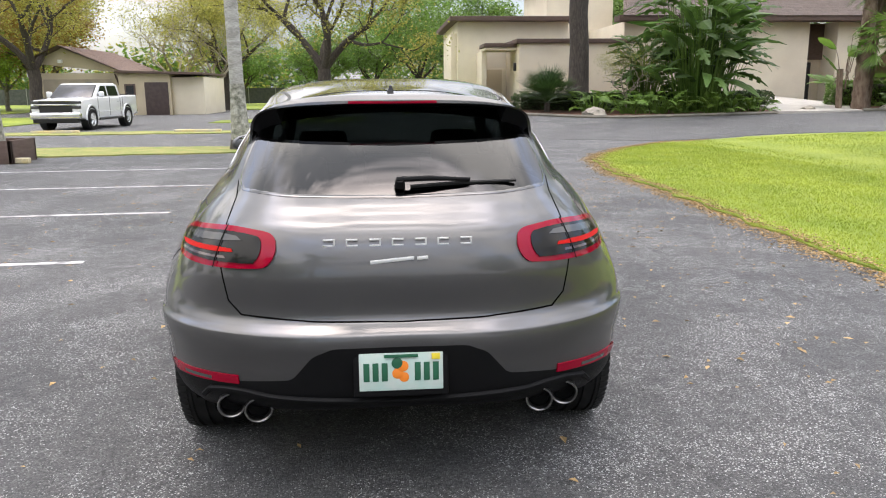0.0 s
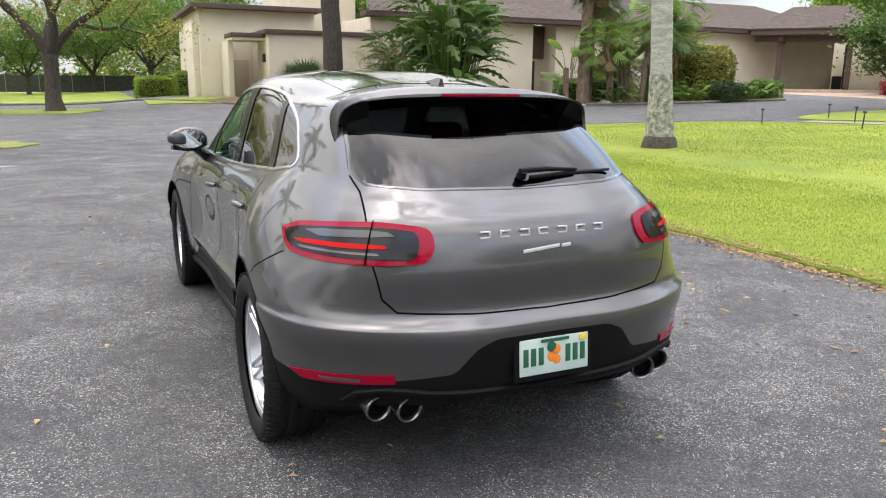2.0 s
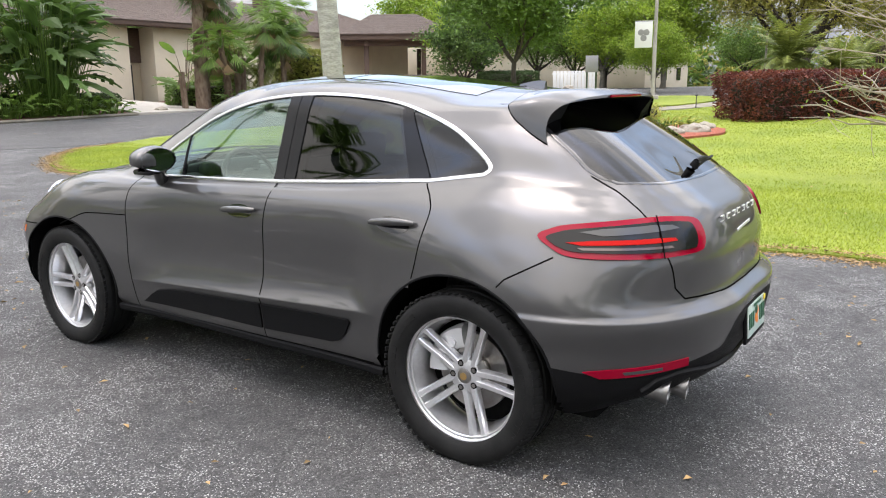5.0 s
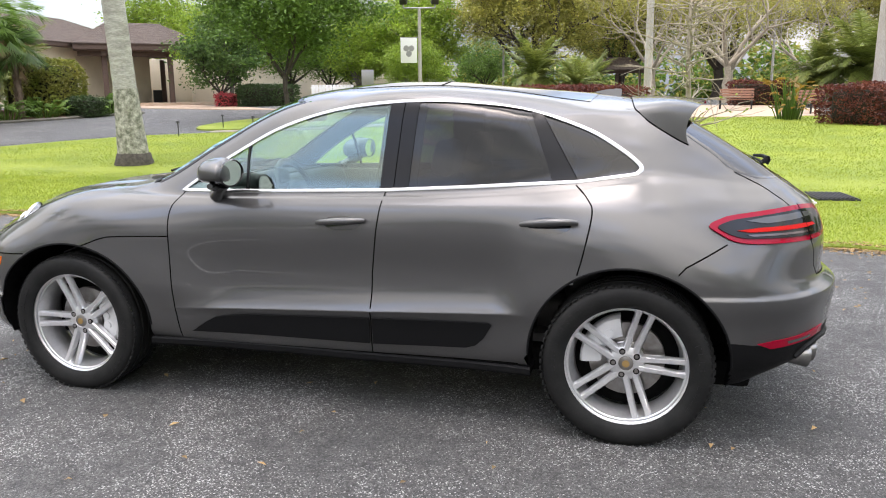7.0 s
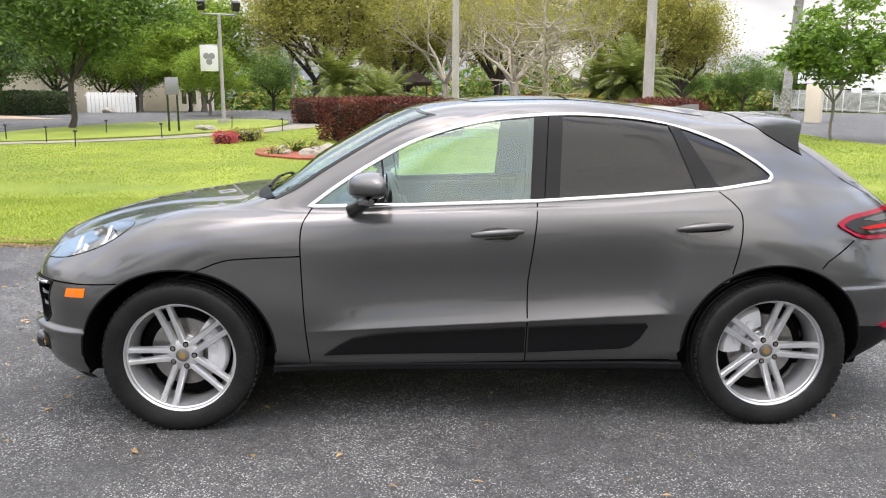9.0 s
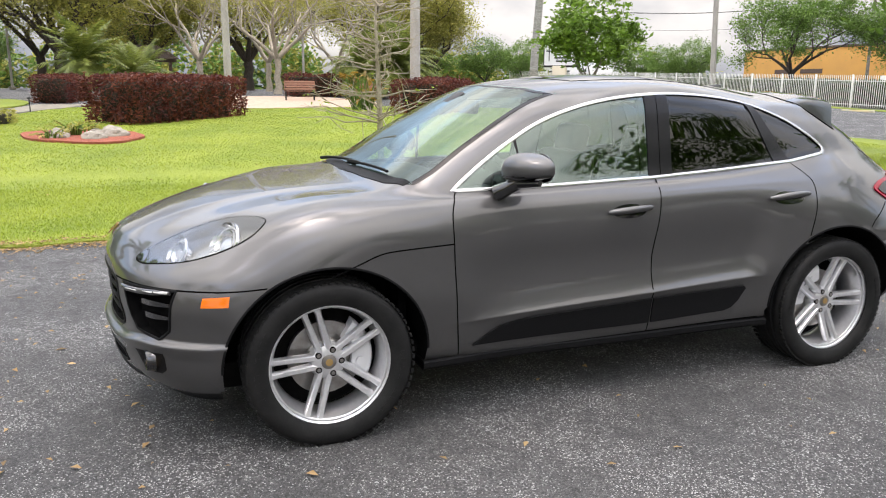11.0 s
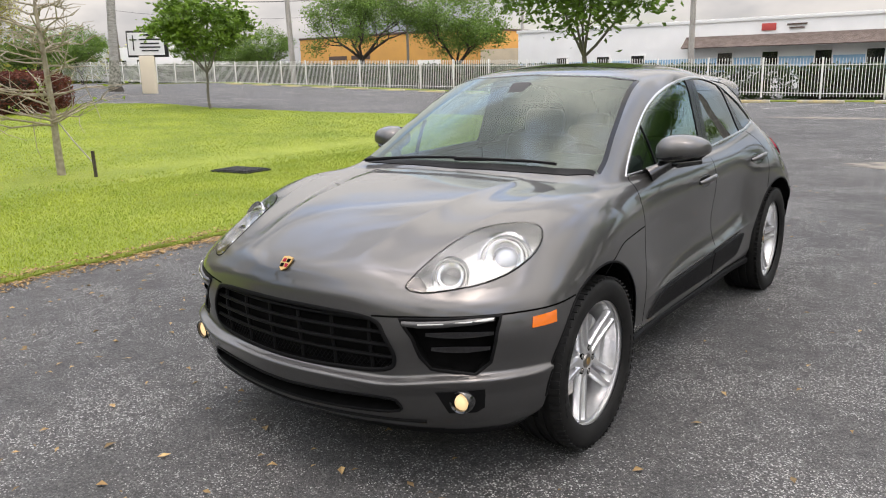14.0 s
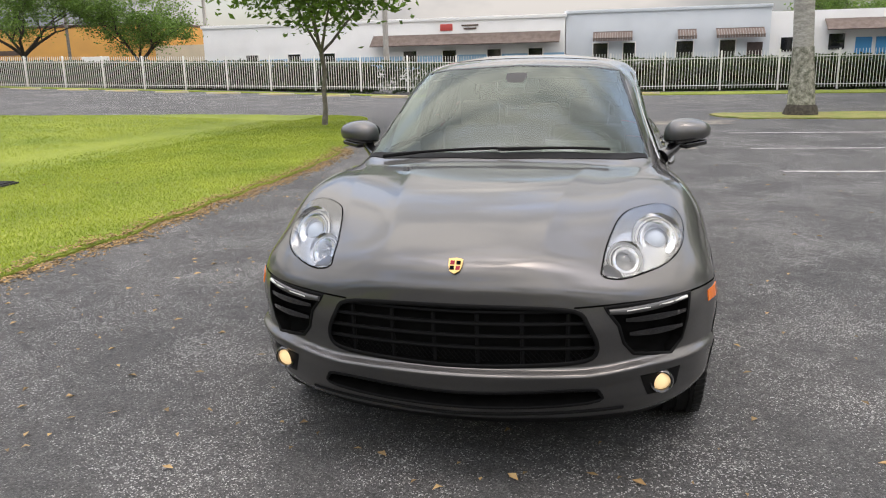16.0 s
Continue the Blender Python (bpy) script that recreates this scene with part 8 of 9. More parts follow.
def wall_block(parent, x0, y0, x1, y1, z0, z1, material, name="wall", bevel=0.02):
    return part(name, box((x1 - x0, y1 - y0, z1 - z0), ((x0 + x1) / 2, (y0 + y1) / 2, (z0 + z1) / 2), (0, 0, 0), bevel), material, parent)


def roof_rows(parent, a, b, c, d, rows, material, name="roof"):
    """A sloping roof between an eave a-b and a ridge d-c, in overlapping courses."""
    a, b, c, d = (Vector(p) for p in (a, b, c, d))
    bm = bmesh.new()
    nrm = (b - a).cross(d - a).normalized()
    if nrm.z < 0:
        nrm = -nrm
    line = []
    rows *= 3
    for k in range(rows):
        line += [(k / rows, .024), ((k + 1) / rows, .010)]
    line += [(1, -.05), (0, -.05)]
    rings = [[bm.verts.new(a.lerp(d, t) + nrm * h), bm.verts.new(b.lerp(c, t) + nrm * h)] for t, h in line]
    for r, q in zip(rings, rings[1:] + rings[:1]):
        bm.faces.new((r[0], r[1], q[1], q[0]))
    return part(name, bm, material, parent, smooth=False)


hall = empty("building", Matrix(), "low cream stucco building with brown eaves and sloping brown roof", "building")
# taller block at the end, entrance block with canopy, long front
wall_block(hall, 4.6, 43.0, 11.4, 54, -.2, 5.55, M_STUCCO)
part("eave", box((7.6, 12, .28), (7.9, 48.4, 5.68), (0, 0, 0), .03), M_BROWN, hall, "brown flat eave")
wall_block(hall, 4.25, 43.6, 4.6, 47, -.2, 4.9, M_STUCCO, "buttress")
part("vent", box((.06, .35, .55), (4.56, 44.6, 4.4)), M_STUCCO_TAN, hall)
wall_block(hall, 7.6, 38.4, 14, 43.0, -.2, 4.0, M_STUCCO)
part("eave", box((6.7, 5.0, .24), (10.75, 40.7, 4.12), (0, 0, 0), .03), M_BROWN, hall, "brown flat eave")
part("canopy", box((2.0, 2.4, .22), (6.75, 40.4, 3.95), (0, 0, 0), .03), M_BROWN, hall, "brown entrance canopy")
part("canopy_band", box((1.9, 2.3, .16), (6.75, 40.45, 3.75), (0, 0, 0), .02), M_STUCCO, hall)
wall_block(hall, 5.75, 40.5, 6.05, 43.0, -.2, 3.7, M_STUCCO, "pier")
door = part("door", box((.95, .08, 2.1), (6.85, 42.98, 1.65), (0, 0, 0), .01), M_STUCCO_TAN, hall, "pale plain entrance door")
part("door_frame", box((1.15, .05, 2.2), (6.85, 43.0, 1.68), (0, 0, 0), .01), M_STUCCO, hall)
part("wall_lamp", box((.16, .16, .45), (7.52, 39.4, 2.75), (0, 0, 0), .03), M_BLACK, hall, "black wall lantern")
part("downpipe", tube([(11.3, 38.33, .3), (11.3, 38.33, 4.0)], .05, 8), M_STUCCO_TAN, hall)
# tall wing behind, upper left of the main roof
wall_block(hall, 11.0, 47.5, 15.5, 56, -.2, 8.4, M_STUCCO, "tower")
part("eave", box((5.2, 9.2, .25), (13.2, 51.7, 8.5), (0, 0, 0), .03), M_BROWN, hall)
wall_block(hall, 14, 40.0, 25.15, 52, -.2, 5.3, M_STUCCO)
wall_block(hall, 26.9, 40.0, 53, 52, -.2, 5.3, M_STUCCO)
wall_block(hall, 25.15, 41.6, 26.9, 52, -.2, 5.3, M_STUCCO_TAN, "recess_wall")
part("door", box((1.0, .08, 2.5), (25.75, 41.56, 1.75), (0, 0, 0), .01), M_BLACK, hall, "dark recessed door")
part("door_head", box((1.75, .1, 2.1), (26.02, 41.5, 4.2), (0, 0, 0), .01), M_BROWN, hall)
part("eave", box((40.2, 1.1, .32), (33.5, 39.6, 5.42), (0, 0, 0), .03), M_BROWN, hall, "dark brown eave board")
roof_rows(hall, (13.6, 39.0, 5.55), (53.6, 39.0, 5.55), (51, 47, 8.2), (16, 47, 8.2), 15, M_SHINGLE)
roof_rows(hall, (53.6, 39.0, 5.55), (53.6, 53, 5.55), (51, 47, 8.2), (51, 46.9, 8.2), 10, M_SHINGLE)
part("chimney", box((.9, .9, 1.6), (40, 44.5, 8.0), (0, 0, 0), .03), M_BROWN, hall)

# carport that stands out over the driveway, turned to it
cp = empty("carport", pose(45.9, 35.7, 1.0, 0, 0, -50.5) @ Matrix.Scale(1.25, 4), "brown timber carport at the building's entrance", "carport")
slab = part("slab", box((8.4, 9.5, .35), (.6, 4.0, .06), (0, 0, 0), .03), M_PAVER, cp, "tan paved carport floor")
for x, y in ((-1.9, .35), (1.75, .35), (-1.9, 6.5), (1.75, 6.5)):
    part("post", box((.30, .30, 2.85), (x, y, 1.60), (0, 0, 0), .02), M_BROWN, cp)
part("beam", box((6.6, .28, .34), (.0, .35, 3.10), (0, 0, 0), .02), M_BROWN, cp)
part("beam", box((.28, 7.2, .34), (-1.9, 3.4, 3.10), (0, 0, 0), .02), M_BROWN, cp)
part("fascia", box((7.4, 8.2, .34), (.2, 3.6, 3.44), (0, 0, 0), .03), M_BROWN, cp, "dark brown fascia")
part("ceiling", box((7.0, 7.8, .05), (.2, 3.6, 3.24)), M_BROWN, cp)
part("back_wall", box((2.2, .3, 3.1), (-.6, 7.3, 1.7), (0, 0, 0), .02), M_TANDOOR, cp, "dull grey-brown entrance wall")
part("back_wall", box((5.2, .3, 3.2), (2.7, 10.9, 1.7), (0, 0, 0), .02), M_STUCCO, cp, "cream wall behind the carport")
part("door", box((1.0, .1, 2.2), (-2.6, 7.0, 1.3), (0, 0, 0), .01), M_BLACK, cp)
part("wreath", lathe([(.20, .0), (.25, .04), (.30, 0), (.25, -.04)], 20, closed=True), M_BARK, cp, "round dark wall ornament").matrix_basis = pose(-1.0, 7.1, 1.9, 90, 0, 0)
part("bin", box((.55, .5, .9), (1.3, 6.2, .6), (0, 0, 0), .03), M_BLACK, cp)
cr = 3.62
roof_rows(cp, (-3.6, -.6, cr), (4.0, -.6, cr), (1.6, 5.5, 5.3), (-1.6, 5.5, 5.3), 10, M_SHINGLE)
roof_rows(cp, (4.0, -.6, cr), (4.0, 9.0, cr), (1.6, 9.0, 5.3), (1.6, 5.5, 5.3), 10, M_SHINGLE)
roof_rows(cp, (-3.6, 9.0, cr), (-3.6, -.6, cr), (-1.6, 5.5, 5.3), (-1.6, 9.0, 5.3), 10, M_SHINGLE)
wing = empty("building", pose(45.9, 35.7, .95, 0, 0, -50.5) @ Matrix.Scale(1.25, 4), "cream wing of the building beside the carport", "building")
part("wall", box((9, 8, 3.2), (8.5, 12.5, 1.5), (0, 0, 0), .02), M_STUCCO, wing)
roof_rows(wing, (3.4, 8.0, 3.3), (13.4, 8.0, 3.3), (12, 12.5, 4.9), (5, 12.5, 4.9), 9, M_SHINGLE)
# little white gate and low wall further along
gate = empty("gate", pose(47.5, 21.0, rise(47, 21), 0, 0, -65), "low white boarded gate beyond the driveway", "gate")
for k in range(12):
    part("board", box((.22, .05, 1.3), (-1.4 + k * .25, 0, .65), (0, 0, 0), .01), M_WHITEPAINT, gate)
part("rail", box((3.2, .06, .1), (0, .06, 1.1)), M_WHITEPAINT, gate)

# garage by the truck
gar = empty("garage", Matrix(), "small tan garage with brown shingle roof and gable", "garage")
wall_block(gar, -22.5, 48.6, -17.3, 58, -.2, 2.75, M_STUCCO_TAN)
bm = bmesh.new()
fr = [bm.verts.new(p) for p in ((-22.9, 48.5, 3.4), (-16.9, 48.5, 2.7), (-20.9, 48.5, 4.35))]
bk = [bm.verts.new(p) for p in ((-22.9, 49.0, 3.4), (-16.9, 49.0, 2.7), (-20.9, 49.0, 4.35))]
bm.faces.new(fr)
bm.faces.new(bk)
for i in range(3):
    bm.faces.new((fr[i], fr[(i + 1) % 3], bk[(i + 1) % 3], bk[i]))
part("gable", bm, M_STUCCO_TAN, gar, smooth=False)
# the shaded recess under the gable is drawn as this darker tan panel
part("garage_door", box((4.4, .1, 2.3), (-20.1, 48.55, 1.2), (0, 0, 0), .01), M_TANDOOR, gar, "garage door opening, its shade put into a dull tan")
roof_rows(gar, (-16.6, 47.9, 2.66), (-16.6, 58.4, 2.66), (-20.9, 58.4, 4.5), (-20.9, 47.9, 4.5), 10, M_ROOFTAN)
roof_rows(gar, (-23.2, 47.9, 3.45), (-23.2, 58.4, 3.45), (-20.9, 58.4, 4.5), (-20.9, 47.9, 4.5), 10, M_ROOFTAN)
wall_block(gar, -17.3, 48.0, -14.0, 55, -.2, 2.7, M_STUCCO_TAN, "side_wall")
wall_block(gar, -14.0, 48.4, -11.9, 55, -.2, 2.45, M_STUCCO, "side_wall")
part("flat_roof", box((5.6, 8.0, .16), (-14.6, 51.6, 2.74), (0, 1.5, 0), .02), M_BROWN, gar)
part("door", box((1.5, .1, 2.15), (-14.9, 47.98, 1.05), (0, 0, 0), .01), M_DOOR, gar, "dark brown double door")
part("brace", tube([(-17.0, 48.3, .9), (-17.6, 48.3, 2.7)], .06, 6), M_BROWN, gar)
win = part("window", box((.7, .08, .85), (-16.6, 47.98, 1.6), (0, 0, 0), .01), M_BROWN, gar)
part("pane", box((.5, .03, .65), (-16.6, 47.93, 1.6)), M_NIGHTGLASS, win)
part("floodlight", box((.25, .2, .2), (-21, 48.3, 3.5)), M_WHITEPAINT, gar)

# long commercial row behind the fence
row_w = empty("shop_building", Matrix(), "long white flat-roofed shop building with brown shingle canopy", "building")
wall_block(row_w, 3.3, -62, 30.6, -50, -.2, 4.45, M_WHITEWALL)
part("parapet", box((27.5, 12.2, .22), (16.95, -56, 4.5), (0, 0, 0), .02), M_WHITEWALL, row_w)
part("blue_band", box((27.2, .06, .9), (16.95, -49.97, 1.6)), M_BLUEBAND, row_w, "light blue painted band")
roof_rows(row_w, (3.6, -48.9, 2.75), (17.0, -48.9, 2.75), (17.0, -49.95, 3.5), (3.6, -49.95, 3.5), 5, M_AWNING, "shingle_canopy")
part("sign_mark", box((.9, .05, .45), (11.6, -49.95, 3.95), (0, 0, 0), .02), M_REDMARK, row_w, "small red sign shape")
for k in range(2):
    part("sign_bar", box((1.2 - .3 * k, .05, .1), (9.9, -49.95, 4.05 - .22 * k)), M_BROWN, row_w)
for x in (5.3, 8.2, 11.4, 14.3, 20.5, 23.2, 26.6):
    w = part("window", box((1.1, .1, 1.2), (x, -49.96, 1.85), (0, 0, 0), .01), M_WHITEPAINT, row_w)
    part("pane", box((.95, .05, 1.05), (x, -49.91, 1.85)), M_NIGHTGLASS, w)
row_g = empty("shop_building", Matrix(), "pale blue-grey flat-roofed building with striped awnings", "building")
wall_block(row_g, -9.9, -62, 3.25, -50.2, -.2, 4.6, M_BLUEGREY)
part("parapet", box((13.3, 12, .2), (-3.3, -56.1, 4.68), (0, 0, 0), .02), M_BLUEGREY, row_g)


def awning(parent, x, w, z):
    bm = bmesh.new()
    n = int(w / .16)
    for k in range(n):
        xx = x - w / 2 + (k + .5) * w / n
        vs = [bm.verts.new(p) for p in ((xx - w / n * .45, -50.1, z), (xx + w / n * .45, -50.1, z), (xx + w / n * .45, -49.35, z - .42), (xx - w / n * .45, -49.35, z - .42),
                                         (xx - w / n * .45, -49.35, z - .62), (xx + w / n * .45, -49.35, z - .62))]
        bm.faces.new(vs[:4])
        bm.faces.new((vs[3], vs[2], vs[5], vs[4]))
    add_box(bm, (w, .04, .05), (x, -49.37, z - .44))
    add_box(bm, (w, .04, .05), (x, -50.08, z))
    return tagged(part("awning", bm, M_AWNING, parent, "brown ribbed metal awning", False), kind="stuff")


for x, w in ((.1, 2.6), (-4.7, 1.2), (-8.0, 3.0)):
    awning(row_g, x, w, 3.32)
for x, ww in ((.9, 1.1), (-1.0, .9), (-4.6, 1.2), (-7.3, 1.1)):
    w = part("window", box((ww, .1, 1.3), (x, -50.16, 2.0), (0, 0, 0), .01), M_WHITEPAINT, row_g)
    part("pane", box((ww - .15, .05, 1.15), (x, -50.1, 2.0)), M_NIGHTGLASS, w)
part("door", box((.95, .1, 2.2), (-9.0, -50.16, 1.3)), M_DOOR, row_g)
row_r = empty("shop_building", Matrix(), "white-grey building with shingle canopy and blue doors", "building")
wall_block(row_r, -30, -62, -9.95, -50.6, -.2, 4.3, M_WHITEWALL)
roof_rows(row_r, (-22, -49.5, 3.05), (-13.2, -49.5, 3.05), (-13.2, -50.55, 3.75), (-22, -50.55, 3.75), 4, M_AWNING, "shingle_canopy")
for x, m in ((-14.0, M_NIGHTGLASS), (-15.6, M_BLUEDOOR), (-16.8, M_BLUEDOOR), (-18.4, M_NIGHTGLASS)):
    part("door" if m is M_BLUEDOOR else "window", box((.95, .1, 1.9 if m is M_BLUEDOOR else 1.0), (x, -50.56, 1.6 if m is M_BLUEDOOR else 2.3), (0, 0, 0), .01), m, row_r)
part("window", box((.7, .1, .9), (-11.0, -50.56, 2.2)), M_NIGHTGLASS, row_r)
orange = empty("warehouse", Matrix(), "orange ochre warehouse with flat roof behind trees", "building")
wall_block(orange, 47.6, -84, 77, -70, -.2, 6.2, M_OCHRE)
part("parapet", box((29.6, 14.2, .25), (62.3, -77, 6.25), (0, 0, 0), .02), M_BROWN, orange)
part("roller_door", box((3.4, .1, 3.0), (55, -69.97, 1.5)), M_WHITEWALL, orange)
for x in (66, 70):
    part("sign_bar", box((3.2, .06, .5), (x, -69.95, 3.6)), M_BROWN, orange)
low_b = empty("shed", Matrix(), "low beige building between the shops", "building")
wall_block(low_b, 34, -80, 47, -69, -.2, 3.9, M_STUCCO_TAN)
far_w = empty("warehouse", Matrix(), "white industrial building in the distance", "building")
wall_block(far_w, 78, -60, 96, -48, 0, 5.2, M_WHITEWALL)
for x in (80, 84, 88, 92):
    part("window", box((1.6, .1, 1.4), (x, -47.95, 3)), M_NIGHTGLASS, far_w)
red_b = empty("house", Matrix(), "distant red-brown building beyond the trees", "building")
wall_block(red_b, 92, -36, 100, -26, .5, 5.0, M_TRUNKRED)
part("roof", box((8.6, 10.6, .3), (96, -31, 5.1)), M_BROWN, red_b)
cott = empty("house", Matrix(), "pale cottages beyond the road", "building")
wall_block(cott, 64, 22, 76, 34, .8, 4.0, M_STUCCO)
roof_rows(cott, (63.4, 21.4, 4.0), (76.6, 21.4, 4.0), (74, 28, 6.4), (66, 28, 6.4), 8, M_SHINGLE)
for x in (66, 69, 73):
    part("window", box((1.0, .1, 1.2), (x, 21.95, 2.4)), M_NIGHTGLASS, cott)
gazebo = empty("gazebo", Matrix(), "low dark-roofed open pavilion beyond the seating area", "pavilion")
for x in (62, 64, 66):
    for y in (.2, 2.0, 3.8):
        part("post", box((.16, .16, 2.7), (x, y, 2.2), (0, 0, 0), .02), M_BROWN, gazebo)
part("beam", box((.2, 4.4, .26), (61.9, 2.0, 3.45), (0, 0, 0), .02), M_BROWN, gazebo)
roof_rows(gazebo, (61.3, -.4, 3.6), (61.3, 4.4, 3.6), (64, 2.9, 4.7), (64, 1.1, 4.7), 8, M_SHINGLE)
roof_rows(gazebo, (66.7, 4.4, 3.6), (66.7, -.4, 3.6), (64, 1.1, 4.7), (64, 2.9, 4.7), 8, M_SHINGLE)
part("table", box((.9, 1.8, .08), (64, 2, 1.75), (0, 0, 0), .02), M_BROWN, gazebo)

# ---- fence ----
fence = empty("fence", pose(0, -32.5, 0), "white metal picket fence along the lot", "fence")


def fence_z(x):
    return .05 + .022 * max(0.0, x - 4)


post_me = mesh_of("post", box((.075, .075, 1.75), (0, 0, .87), (0, 0, 0), .01))
post_me.materials.append(M_WHITEPAINT)
picket_bm = box((.022, .022, 1.62), (0, 0, .90))
picket_me = mesh_of("picket", picket_bm, False)
picket_me.materials.append(M_WHITEPAINT)
rest = bmesh.new()
for k, x in enumerate(np.arange(-22, 70, 2.44)):
    o = new("post", post_me)
    o.parent, o.matrix_basis = fence, pose(x, 0, fence_z(x))
    if x + 2.44 < 70:
        for z in (.22, 1.42):
            za, zb = fence_z(x) + z, fence_z(x + 2.44) + z
            bm = bmesh.new()
            add_tube(bm, [(x, 0, za), (x + 2.44, 0, zb)], .024, 4)
            part("rail", bm, M_WHITEPAINT, fence, smooth=False)
        for j in range(1, 19):
            px = x + j * 2.44 / 19
            if -12 < px < 28:
                o = new("picket", picket_me)
                o.parent, o.matrix_basis = fence, pose(px, .03, fence_z(px))
            else:
                add_box(rest, (.022, .022, 1.62), (px, .03, fence_z(px) + .90))
tagged(part("picket_run", rest, M_WHITEPAINT, fence, "far white pickets", False), kind="stuff")
# dark mesh fence beyond the field
ff = empty("fence", pose(-30, 84, 0), "dark chain-link fence beyond the field", "fence")
M_CHAIN = mat("dark_mesh_screen", (0.05, 0.055, 0.05), 0.9, color2=(0.08, 0.085, 0.08), scale=4)
part("screen", box((70, .05, 1.7), (10, 0, 1.0)), M_CHAIN, ff)
for x in np.arange(-24, 45, 3.0):
    part("post", tube([(x, 0, 0), (x, 0, 2.0)], .05, 6), M_METAL, ff)

# ---- poles, lamps, signs, seats ----
def pole(x, y, h, r, label, material=None, name="utility_pole", lean=0.0):
    t = empty(name, pose(x, y, rise(x, y)), label, "pole")
    part("shaft", tube([(0, 0, -.1), (lean * .5, 0, h * .5), (lean, 0, h)], [r, r * .85, r * .7], 14), material or M_POLE, t)
    return t


pole(28.6, -1.0, 10, .16, "tall plain concrete pole beside the red hedge", name="concrete_pole")
pole(33.5, -10.6, 11, .27, "thick grey concrete pole behind small palms", name="concrete_pole")
pole(38.6, -33.3, 10, .20, "concrete utility pole near the fence", lean=.4)
wire_poles = []
for x, y, h in ((12.4, -37.8, 9.5), (32, -53, 9.5), (55, -66, 10), (-14, -35.5, 9), (78, -44, 10)):
    t = pole(x, y, h, .17, "weathered utility pole with wires", M_BARK_GREY if x > 50 else M_POLE)
    part("crossarm", box((2.2, .1, .12), (0, 0, h - .6)), M_BROWN, t)
    wire_poles.append((x, y, rise(x, y) + h - .5))
cab = empty("cables", Matrix(), "thin dark overhead cables between poles", "cables")
for (xa, ya, za), (xb, yb, zb) in ((wire_poles[3], wire_poles[0]), (wire_poles[0], wire_poles[1]), (wire_poles[1], wire_poles[2]), (wire_poles[2], wire_poles[4])):
    for off in (-.9, 0, .9):
        for dz in (0, -1.8):
            if dz and off:
                continue
            p = [(xa + (xb - xa) * t + off * .5, ya + (yb - ya) * t, za + (zb - za) * t + dz - 1.1 * 4 * t * (1 - t)) for t in np.linspace(0, 1, 14)]
            part("cable", tube(p, .018, 4, False), M_BLACK, cab)


def flood_lamp(x, y, h, turn, banner, label):
    t = empty("lamp_post", pose(x, y, rise(x, y), 0, 0, turn), label, "lamp post")
    part("pole", tube([(0, 0, -.05), (0, 0, h)], [.10, .075], 12), M_POLE, t)
    part("foot", box((.5, .5, .25), (0, 0, .1), (0, 0, 0), .04), M_CONCRETE, t)
    part("crossbar", tube([(-.75, 0, h), (.75, 0, h)], .04, 8), M_METAL, t)
    for s in (-1, 1):
        f = part("floodlight", box((.34, .30, .42), (s * .75, -.06, h + .38), (25, 0, s * 15), .05), M_BLACK, t, "black floodlight")
        part("stem", tube([(s * .75, 0, h), (s * .75, 0, h + .2)], .035, 6), M_METAL, t)
    if banner:
        b = part("banner", box((.78, .02, 1.15), (-.52, -.02, h - 1.95), (0, 0, 0), .005), M_SIGNWHITE, t, "white banner with grey emblem")
        for k, (u, v) in enumerate(((-.12, .1), (.12, .1), (0, -.15))):
            part("emblem", lathe([(0, .002), (.13, .001), (.14, 0)], 16), M_METAL, b).matrix_basis = pose(-.52 + u, -.034, h - 1.95 + v, 90, 0, 0)
        part("banner_arm", tube([(0, 0, h - 1.35), (-.92, 0, h - 1.35)], .02, 6), M_METAL, t)
    return t


flood_lamp(31.9, 9.65, 4.9, -73, True, "lamp post with two floodlights and a white banner")
flood_lamp(62, 11.5, 5.2, -80, False, "distant lamp post with two floodlights")
flood_lamp(55, -9.0, 5.4, -90, False, "distant lamp post with two floodlights")


def path_light(x, y, h=.45):
    t = empty("path_light", pose(x, y, rise(x, y) + .03, rng.uniform(-5, 5), rng.uniform(-5, 5), 0), "small black path light on a stake", "path light", "path lights")
    part("stake", tube([(0, 0, -.05), (0, 0, h)], .018, 8), M_BLACK, t)
    part("cap", lathe([(0, .05), (.05, .045), (.07, .0), (.03, -.02), (0, -.02)], 14), M_BLACK, t).matrix_basis = pose(0, 0, h)


for x, y in ((17.9, 13.6), (21.6, 14.2), (20.6, 12.4), (24.8, 12.2), (18.6, 10.6), (22.6, 9.4), (27.5, 8.2), (26.2, 5.9)):
    path_light(x, y)
posts = empty("sign_post", pose(25.8, 10.0, rise(25.8, 10), 0, 0, -60), "small framed notice on two dark green posts", "sign")
for s in (-.18, .18):
    part("post", box((.07, .07, 2.0), (s, 0, 1.0), (0, 0, 0), .01), M_LEAF_DARK, posts)
part("board", box((.5, .04, .65), (0, -.02, 1.75), (0, 0, 0), .01), M_METAL, posts)
sign = empty("road_sign", pose(33.7, -19.05, rise(33.7, -19.05) - .05, 0, 0, 50), "white church notice board on a stucco pillar", "sign")
part("pillar", box((.72, .5, 1.95), (.1, 0, .95), (0, 0, 0), .03), M_STUCCO, sign)
sb = part("board", box((1.95, .28, 1.3), (0, 0, 2.5), (0, 0, 0), .03), M_BLACK, sign, "dark framed notice board")
part("face", box((1.72, .02, 1.1), (.06, .15, 2.5)), M_SIGNWHITE, sb)
